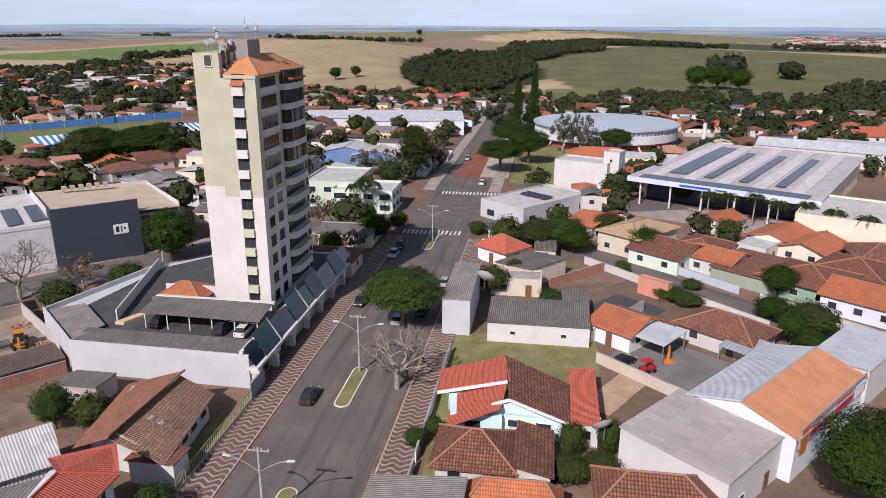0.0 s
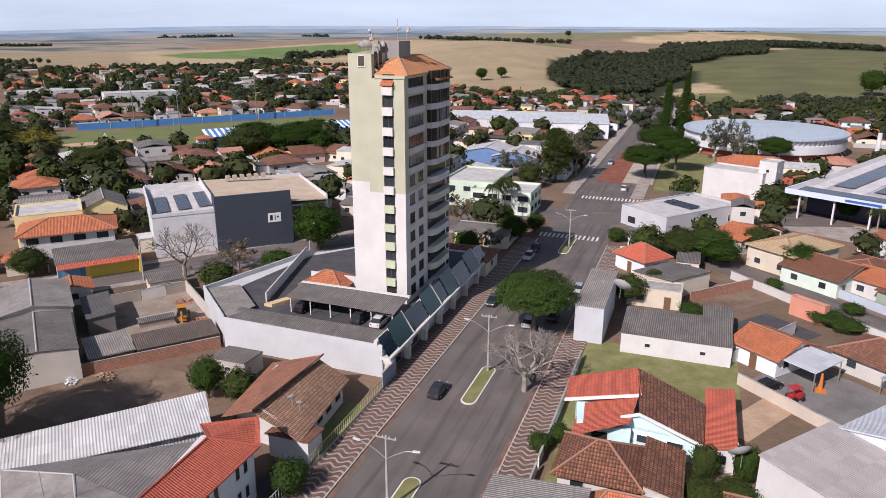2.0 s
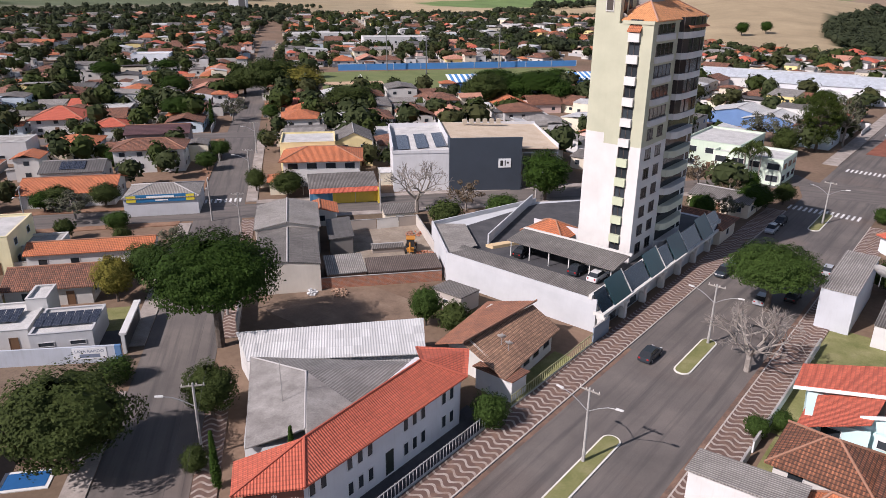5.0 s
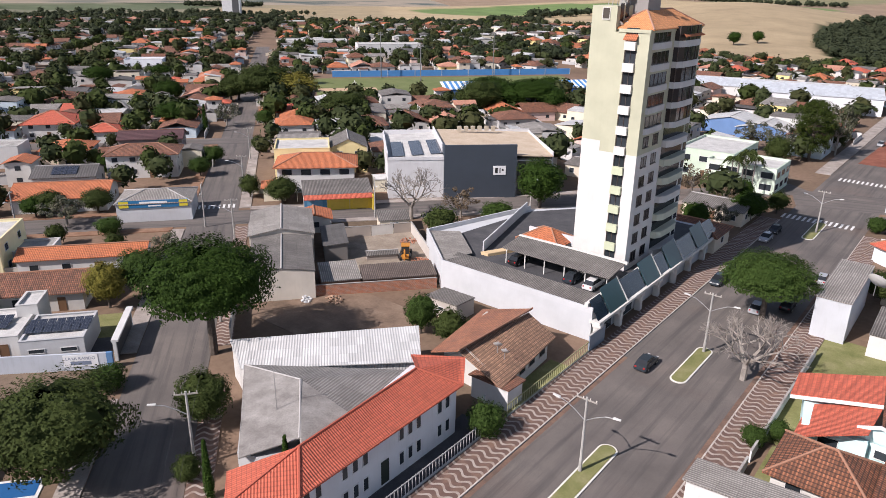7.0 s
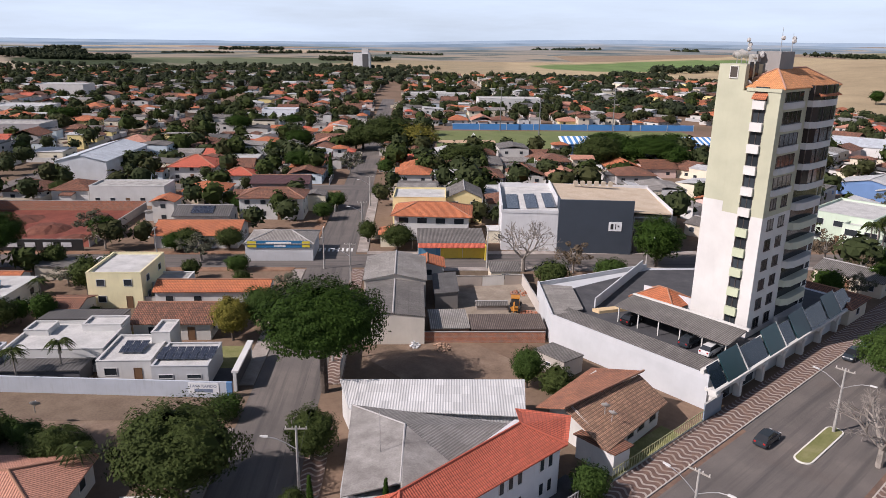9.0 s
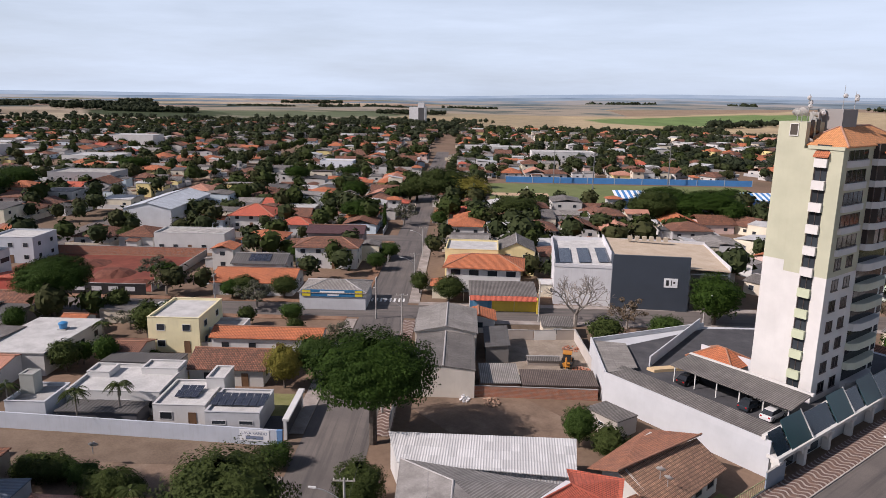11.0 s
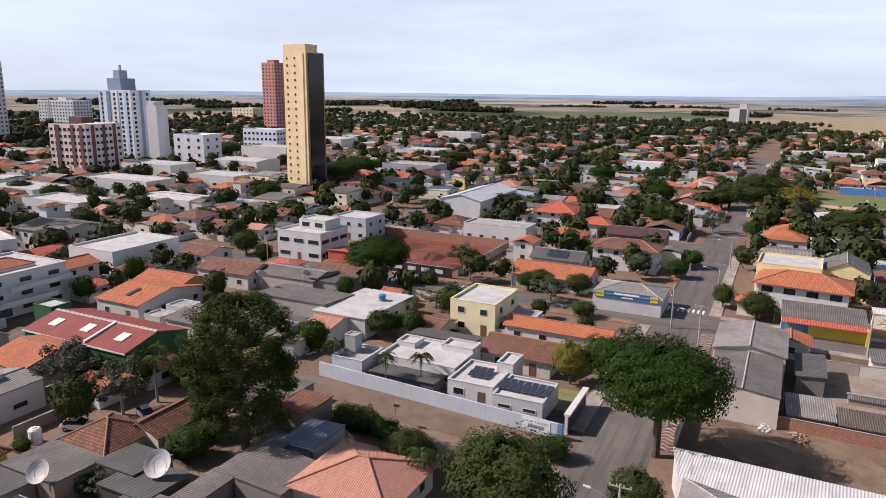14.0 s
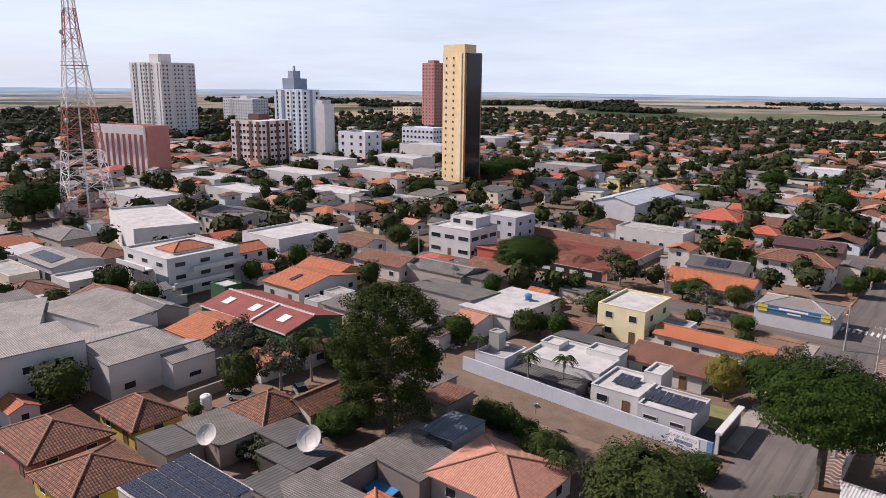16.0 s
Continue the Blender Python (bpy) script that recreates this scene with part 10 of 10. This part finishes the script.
def far_crown(out, rng, x, y, z, H, R, n):
    """A far tree: a lumpy closed heart and leaf blades lying on its swelling outline."""
    ph = rng.uniform(0, 6.28, 4)

    def swell(d):
        return 0.82 + 0.16 * np.sin(d[:, 0] * 4 + ph[0]) * np.cos(d[:, 1] * 4 + ph[1]) + 0.13 * np.sin(d[:, 2] * 6 + d[:, 0] * 5 + ph[2])
    half, c = H * 0.40, np.array((x, y, z + H * 0.60))
    ax = np.array((R, R, half))
    t, p = np.meshgrid(np.pi * (np.arange(5) + 0.5) / 5, 2 * np.pi * np.arange(7) / 7, indexing="ij")
    d = np.stack([np.sin(t) * np.cos(p), np.sin(t) * np.sin(p), np.cos(t)], -1).reshape(-1, 3)
    v1 = c + d * ax * (swell(d) * 0.84)[:, None]
    f1 = np.array([(j * 7 + i, (j + 1) * 7 + i, (j + 1) * 7 + (i + 1) % 7, j * 7 + (i + 1) % 7) for j in range(4) for i in range(7)])
    d = rng.normal(size=(n, 3))
    d /= np.linalg.norm(d, axis=1)[:, None]
    q = c + d * ax * (swell(d) * rng.uniform(0.86, 1.08, n))[:, None]
    nr = d + rng.normal(size=(n, 3)) * 0.35 + np.array((0, 0, 0.3))
    a = np.cross(nr, rng.normal(size=(n, 3)))
    a /= np.linalg.norm(a, axis=1)[:, None]
    b = np.cross(nr, a)
    b /= np.linalg.norm(b, axis=1)[:, None]
    s = (0.16 * R + 0.1) * rng.uniform(0.6, 1.3, (n, 1))
    v2 = np.stack([q - a * s, q + a * s * 0.8 - b * s * 0.7, q + a * s * 0.5 + b * s * 0.9], 1).reshape(-1, 3)
    out.append((v1, f1, v2))


def joined_crowns(name, crowns, material):
    vs, fs, o = [], [], 0
    for v1, f1, v2 in crowns:
        vs += [v1, v2]
        fs += (f1 + o).tolist()
        o += len(v1)
        fs += (np.arange(len(v2)).reshape(-1, 3) + o).tolist()
        o += len(v2)
    me = bpy.data.meshes.new(name)
    me.from_pydata(np.concatenate(vs).tolist(), [], fs)
    me.update()
    me.materials.append(material)
    return me


def fill_town():
    rng = random.Random(7)
    nrng = np.random.default_rng(5)
    town = FarTown()
    placed = []
    crowns = ([], [], [])
    def far_tree(x, y, H, R):
        k = rng.choice((0, 0, 0, 0, 1, 1, 2, 2))
        far_crown(crowns[k], nrng, x, y, 0.0, H, R, 95)
    for frame_id, (org, ex, ey, rot) in enumerate(((ORG_B, BX, BY, 42.5), (on_a(0, 0), AX, AY, -8.2))):
        bu, bv = (105, 75) if frame_id == 0 else (96, 88)
        for i in range(-80, 81):
            for j in range(-80, 81):
                u, v = (i + 0.5) * 12.0, (j + 0.5) * 13.2
                p = org + ex * u + ey * v
                r = p.length
                az = math.degrees(math.atan2(-p.x, p.y))
                split = 22 if r < 330 else 27
                if frame_id == 0 and not (split <= az < 120) or frame_id == 1 and not (-38 < az < split):
                    continue
                limit = town_edge(az) + 40 * noise.noise((p.x / 60, p.y / 60, 9.0))
                if r < (95 if frame_id == 0 else 112) or r > limit:
                    continue
                if r > 190 and ((u + 502.5 + 52.5) % bu < 10 or (v + 500) % bv < 10):
                    continue
                x, y = p.x + rng.uniform(-1.2, 1.2), p.y + rng.uniform(-1.2, 1.2)
                thin = 0.95 if r < 300 else 0.90 if r < 430 else 0.78
                if rng.random() > thin or not free_spot(x, y, 4.6):
                    if free_spot(x, y, 1.2) and rng.random() < 0.6:
                        if r < 170:
                            tree(rng.choice(["far_a", "far_b"]), x, y, rng.uniform(4, 8), rng.uniform(2.2, 3.6))
                        else:
                            far_tree(x, y, rng.uniform(5, 10), rng.uniform(2.6, 5.5))
                    continue
                W, D = rng.uniform(9.6, 11.9), rng.uniform(9.6, 12.9)
                turn = rot + rng.choice((0, 0, 90, 180))
                placed.append((x, y, W, D, turn))
                if r < 185:
                    src = rng.choice(near_protos)
                    s = rng.uniform(0.9, 1.04)
                    clone(src, pose(x, y, 0, 0, 0, turn) @ Matrix.Diagonal((s, s, 1, 1)))
                else:
                    town.house(rng, x, y, turn, W, D)
                for _ in range(3):
                    if rng.random() < (0.34 if r < 220 else 0.32):
                        q = p + ex * rng.uniform(-7, 7) + ey * rng.uniform(5, 8)
                        if free_spot(q.x, q.y, 1.0):
                            if r < 150:
                                tree(rng.choice(["far_a", "far_b", "bush_b"]), q.x, q.y, rng.uniform(3.5, 7), rng.uniform(1.8, 3.2))
                            else:
                                far_tree(q.x, q.y, rng.uniform(5, 11), rng.uniform(2.6, 6.0))
    # annexes, sheds and trees in the gaps that are left
    for row in placed:
        occupy(*row)
    for _ in range(5200):
        a, r = rng.uniform(-36, 118), math.sqrt(rng.uniform(100 ** 2, 470 ** 2))
        x, y = -r * math.sin(math.radians(a)), r * math.cos(math.radians(a))
        if r > town_edge(a):
            continue
        turn = (42.5 if a > 22 else -8.2) + rng.choice((0, 90))
        if rng.random() < 0.62:
            W, D = rng.uniform(3.6, 6.5), rng.uniform(4.0, 7.5)
            if free_spot(x, y, 2.5):
                occupy(x, y, W, D, turn)
                if r < 150:
                    clone(rng.choice(near_sheds), pose(x, y, 0, 0, 0, turn) @ Matrix.Diagonal((W / 5, D / 6, 1, 1)))
                else:
                    town.house(rng, x, y, turn, W, D)
        elif free_spot(x, y, 1.6):
            R = rng.uniform(1.8, 4.6)
            occupy(x, y, R, R, 0)
            if r < 150:
                tree(rng.choice(["far_a", "far_b", "bush_b", "grey"]), x, y, R * 1.6 + 1, R)
            else:
                far_tree(x, y, R * 1.7 + 1.5, R)
    for _ in range(260):
        a, r = math.radians(rng.uniform(-36, -25)), rng.uniform(1500, 2300)
        x, y = -r * math.sin(a), r * math.cos(a)
        n0 = len(town.v)
        town.house(rng, x, y, rng.choice((20, 110)), rng.uniform(12, 22), rng.uniform(10, 16))
        z = terrain(x, y)
        town.v[n0:] = [(p[0], p[1], p[2] + z) for p in town.v[n0:]]
    town.finish("town_houses", "dense quarter of low houses with clay and sheet roofs")
    for k, mt in enumerate((LEAF_TOWN, LEAF_MID, LEAF_OLIVE)):
        me = joined_crowns("town_trees", crowns[k], mt())
        tagged(new("town_trees", me), "green tree crowns among the far roofs", "trees", "", "stuff")


fill_town()


# woods and field hedges, far off
def far_wood(az0, az1, r0, r1, n, h, label, seed):
    """Many small crowns in an uneven patch given by bearings and distances."""
    rng = np.random.default_rng(seed)
    cl = []
    ac, rc = (az0 + az1) / 2, (r0 + r1) / 2
    while len(cl) < 0.9 * n:
        a, r = rng.uniform(az0, az1), rng.uniform(r0, r1)
        x, y = -r * math.sin(math.radians(a)), r * math.cos(math.radians(a))
        e = ((a - ac) / (az1 - az0) * 2) ** 2 + ((r - rc) / (r1 - r0) * 2) ** 2
        if e + 0.9 * noise.noise((x / 130, y / 130, 4.0)) > 0.95:
            n -= 0.4
            continue
        hh = h * rng.uniform(0.55, 1.2)
        far_crown(cl, rng, x, y, terrain(x, y) - hh * 0.15, hh, hh * rng.uniform(0.42, 0.62), 44)
    me = joined_crowns("woodland", cl, FAR_LEAF[seed % 2]())
    tagged(new("woodland", me), label, "woods", "", "stuff")


FAR_LEAF = (lambda: leaves((0.022, 0.030, 0.016), (0.045, 0.054, 0.028)), lambda: leaves((0.018, 0.026, 0.014), (0.038, 0.047, 0.025)))
for i, (a0, a1, r0, r1, n, h) in enumerate(((-7, 3.4, 520, 940, 1500, 9), (-9, 1, 880, 1040, 420, 10), (-13, -4, 1020, 1260, 620, 10), (-21, -7, 1230, 1440, 420, 11), (38, 78, 640, 1010, 1000, 10), (76, 120, 560, 1000, 1100, 11), (14, 36, 640, 860, 420, 9), (16, 40, 430, 640, 260, 9), (-33, -24, 1380, 1600, 260, 11), (-5, -1, 560, 640, 120, 8), (-33, -9, 440, 520, 260, 8), (-12, -6, 2800, 2900, 160, 18), (-14, -4, 1250, 1500, 260, 11),
        (19, 24, 1020, 1080, 60, 12), (22, 27, 860, 900, 90, 12), (27, 33, 2100, 2200, 130, 22), (20.5, 22.5, 2100, 2200, 40, 20), (2, 14, 1560, 1600, 130, 12), (-22, -20, 640, 680, 30, 20), (-26, -25, 640, 660, 10, 16),
        (40, 62, 900, 1120, 300, 9), (62, 92, 1000, 1150, 260, 9), (92, 118, 620, 1300, 700, 12), (66, 73, 1300, 1450, 200, 15), (74, 78, 1500, 1560, 90, 15), (45, 54, 1500, 1540, 120, 13), (84, 100, 1500, 2000, 350, 15),
        (25, 40, 780, 830, 160, 9), (44, 50, 1300, 1330, 160, 10), (56, 61, 1500, 1540, 160, 11), (63, 70, 1250, 1290, 220, 11), (72, 76, 1900, 1950, 130, 13), (80, 88, 1400, 1440, 230, 11), (52, 57, 2200, 2260, 130, 13), (90, 98, 1800, 1850, 190, 12), (40, 45, 1800, 1840, 120, 11), (66, 69, 2300, 2350, 90, 13), (76, 84, 1180, 1230, 200, 10), (-36, -28, 520, 640, 120, 8), (9, 26, 455, 500, 160, 8), (-9, 9, 440, 480, 120, 8), (-34, -7, 335, 440, 190, 8), (-8, 8, 330, 430, 70, 7))):
    far_wood(a0, a1, r0, r1, n, h, "distant belt of dark trees", 100 + i)
for i, (a, r, h) in enumerate(((8.8, 620, 11), (7.2, 640, 10), (-19, 560, 18), (-20.5, 560, 19), (-22, 555, 17), (16, 640, 7), (2.2, 1800, 16))):
    x, y = -r * math.sin(radians(a)), r * math.cos(radians(a))
    t = tree("far_a", x, y, h, h * 0.55)
    t.location.z = terrain(x, y)

# low hills that close the view, distance haze put into their glow
def far_hills():
    """Ridges one behind the other, haze put into the colour: each paler and bluer with the distance."""
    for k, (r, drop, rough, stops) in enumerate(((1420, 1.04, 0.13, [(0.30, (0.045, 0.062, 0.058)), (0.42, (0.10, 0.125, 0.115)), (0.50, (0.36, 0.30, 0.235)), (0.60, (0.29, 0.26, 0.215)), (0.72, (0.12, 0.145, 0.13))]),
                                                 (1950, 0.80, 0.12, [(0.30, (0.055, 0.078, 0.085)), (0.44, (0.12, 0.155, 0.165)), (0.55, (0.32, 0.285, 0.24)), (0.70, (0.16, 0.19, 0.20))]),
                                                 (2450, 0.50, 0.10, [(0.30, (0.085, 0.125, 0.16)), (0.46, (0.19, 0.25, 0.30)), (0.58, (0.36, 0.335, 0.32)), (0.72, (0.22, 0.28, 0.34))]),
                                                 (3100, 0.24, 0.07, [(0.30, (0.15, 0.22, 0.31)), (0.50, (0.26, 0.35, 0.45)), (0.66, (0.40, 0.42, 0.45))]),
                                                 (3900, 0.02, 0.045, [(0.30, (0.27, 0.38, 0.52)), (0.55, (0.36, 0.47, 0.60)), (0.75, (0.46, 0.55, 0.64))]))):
        g = Geo()
        n = 520
        top = []
        for i in range(n + 1):
            deg = -60 + 200 * i / n
            e = -0.42 * smooth(26, 48, deg) - drop + rough * (noise.noise((deg / 9, 0.5 + k * 7, 0)) + 0.5 * noise.noise((deg / 2.2, 2.5 + k * 5, 0)))
            if r < 1500:
                e -= 1.2 * (1 - smooth(27, 33, deg))      # this one lies to the west only
            a = radians(deg)
            top.append((-r * math.sin(a), r * math.cos(a), 46 + r * math.tan(radians(e))))
        for p, q in zip(top, top[1:]):
            g.poly([(p[0], p[1], -30), (q[0], q[1], -30), q, p])
        m, nt, b = nodes_of("far_blue_hills")
        st = nt.nodes.new("ShaderNodeMapping")
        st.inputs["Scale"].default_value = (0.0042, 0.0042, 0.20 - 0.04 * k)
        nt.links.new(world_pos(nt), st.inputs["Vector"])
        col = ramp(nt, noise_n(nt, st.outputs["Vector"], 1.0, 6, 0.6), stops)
        # emission carries the hazy bluish colours; the hills themselves are no lamps
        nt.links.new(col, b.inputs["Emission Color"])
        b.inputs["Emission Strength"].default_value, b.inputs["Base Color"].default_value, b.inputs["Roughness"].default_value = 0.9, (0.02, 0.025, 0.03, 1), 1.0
        tagged(new("backdrop", g.mesh("backdrop", m)), "low hills on the horizon, distance haze in their glowing colours", "hills", "", "structure")


far_hills()

mast = thing("light_mast", pose(97.2, 267.3, 0), "tall white tapered mast beside the arena", "mast")
part("shaft", Geo().tube((0, 0, -0.2), (0, 0, 11.4), 0.95, 0.7, 10), plaster((0.62, 0.62, 0.62)), mast)
part("cap", Geo().lathe([(0.75, 11.35), (0.8, 11.5), (0.1, 11.7)], 10), plaster((0.62, 0.62, 0.62)), mast)

# details of the western workshops
def named(name):
    return next(o for o in bpy.data.objects if o.name == name and o.parent is None)


def roof_patches(ob, W, D, h, rh, spots, w, d, name, material, label):
    """Plates let into the slope that faces -y of a gable along x."""
    s = math.degrees(math.atan2(rh, D / 2))
    me = Geo().box(-w / 2, -d / 2, 0, w / 2, d / 2, 0.09).mesh(name, material)
    for u, k in spots:
        yy = -D / 2 * (1 - k)
        part(name, me, None, ob, label, pose(u, yy, h + rh * k + 0.13, s, 0, 0))


roof_patches(named("red_hall"), 24.3, 12.7, 4.5, 1.6, [(-8, 0.5), (-0.5, 0.55), (8, 0.5)], 1.9, 2.2, "skylight", plain("skylight_sheet", (0.72, 0.72, 0.68), 0.4), "white translucent skylight")
hall = named("red_hall")
part("ridge_strip", Geo().box(-12.3, -0.25, 6.1, 12.3, 0.25, 6.28), plaster(WHITE), hall)
part("step_strip", Geo().slab([(2.6, -6.4, 4.9), (3.1, -6.4, 4.9), (3.1, 0, 6.42), (2.6, 0, 6.42)], 0.35), plaster(WHITE), hall)
shed = named("solar_shed")
big_panel = Geo().box(-0.68, -0.98, 0, 0.68, 0.98, 0.04).mesh("solar_panel", solar_mat())
for i in range(8):
    for j in range(4):
        part("solar_panel", big_panel, None, shed, "", pose(-5.0 + i * 1.43, -3.15 + j * 2.08, 3.44 + (j - 1.5) * 0.073 + 0.13, 2.0, 0, 0))
office = named("modern_office")
wm = plaster(WHITE)
part("balcony", Geo().box(9.0, -9.0, 2.7, 11.4, 5.0, 3.0).box(11.2, -9.0, 3.0, 11.4, 5.0, 3.8), wm, office)
part("balcony", Geo().box(9.0, -4.0, 5.4, 10.8, 9.0, 5.7).box(10.6, -4.0, 5.7, 10.8, 9.0, 6.5), wm, office)
part("balcony", Geo().box(-9.0, -11.0, 5.4, 3.0, -9.0, 5.7).box(-9.0, -11.0, 5.7, 3.0, -10.8, 6.5), wm, office)
part("corner_glazing", Geo().box(4.5, -9.15, 0.3, 9.15, -9.02, 4.9).box(9.02, -9.02, 0.3, 9.15, -3.5, 2.6), glass_dark((0.05, 0.09, 0.10)), office, "blue-green glazed corner")
garden_wall((-125.5, -24.5), (-141, -14), 3.0, plaster((0.62, 0.60, 0.58), 0.8, 0.6), "stained white yard wall beside the hall", t=0.6)
garden_wall((-108.8, -20.6), (-117.5, -10.5), 2.0, plaster((0.20, 0.17, 0.15), 0.9, 0.6), "dark mossy garden wall")
garden_wall((-98.5, -21.5), (-107, -11.8), 1.6, plaster((0.30, 0.25, 0.21), 0.9, 0.6), "stained low garden wall")
tank = thing("storage_tank", pose(-96.2, -18.6, 0), "white plastic storage tank in the yard", "tank")
part("body", Geo().lathe([(0.75, 0), (0.8, 0.1), (0.8, 1.9), (0.6, 2.1), (0.2, 2.15)], 14), plain("white_plastic", (0.75, 0.75, 0.73), 0.5), tank)
part("lid", Geo().lathe([(0.25, 2.12), (0.25, 2.25), (0.05, 2.27)], 10), plain("white_plastic", (0.75, 0.75, 0.73), 0.5), tank)
barrel = thing("barrel", pose(-95.0, -15.6, 0), "blue plastic barrel in the yard", "barrel")
part("body", Geo().lathe([(0.4, 0), (0.48, 0.3), (0.48, 0.8), (0.4, 1.1)], 12), plain("blue_polyethylene", (0.035, 0.20, 0.42), 0.45), barrel)
part("lid", Geo().lathe([(0.36, 1.1), (0.36, 1.16), (0.1, 1.17)], 12), plain("blue_polyethylene", (0.035, 0.20, 0.42), 0.45), barrel)
car("white", -98.6, -14.0, 70)

# lots at the foot of the view
pool = thing("swimming_pool", pose(-61.6, 26.4, 0, 0, 0, 42.5), "small blue tiled swimming pool behind a house", "pool")
part("basin", Geo().box(-2.3, -1.5, -0.2, 2.3, 1.5, 0.10), plaster((0.62, 0.62, 0.60)), pool)
part("water", Geo().box(-1.95, -1.15, 0.1, 1.95, 1.15, 0.13), plain("pool_water", (0.02, 0.10, 0.26), 0.08), pool)
for k, p, r in ((2, on_b(-22, -86), 42.5), (6, on_b(-13.5, -98), 42.5), (0, on_b(-26, -99), 132.5), (1, Vector((9.5, 46.5)), -8.2), (2, Vector((10.5, 33.0)), -8.2), (4, Vector((23.0, 44.0)), -8.2)):
    x, y = p.x, p.y
    if all((Vector((x, y)) - Vector((q[0], q[1]))).length > 8.5 for q in TAKEN):
        clone(near_protos[k], pose(x, y, 0, 0, 0, r))

# the patterns that the copies were taken from are not part of the place
for ob in UNUSED:
    for o in (*ob.children_recursive, ob):
        bpy.data.objects.remove(o)
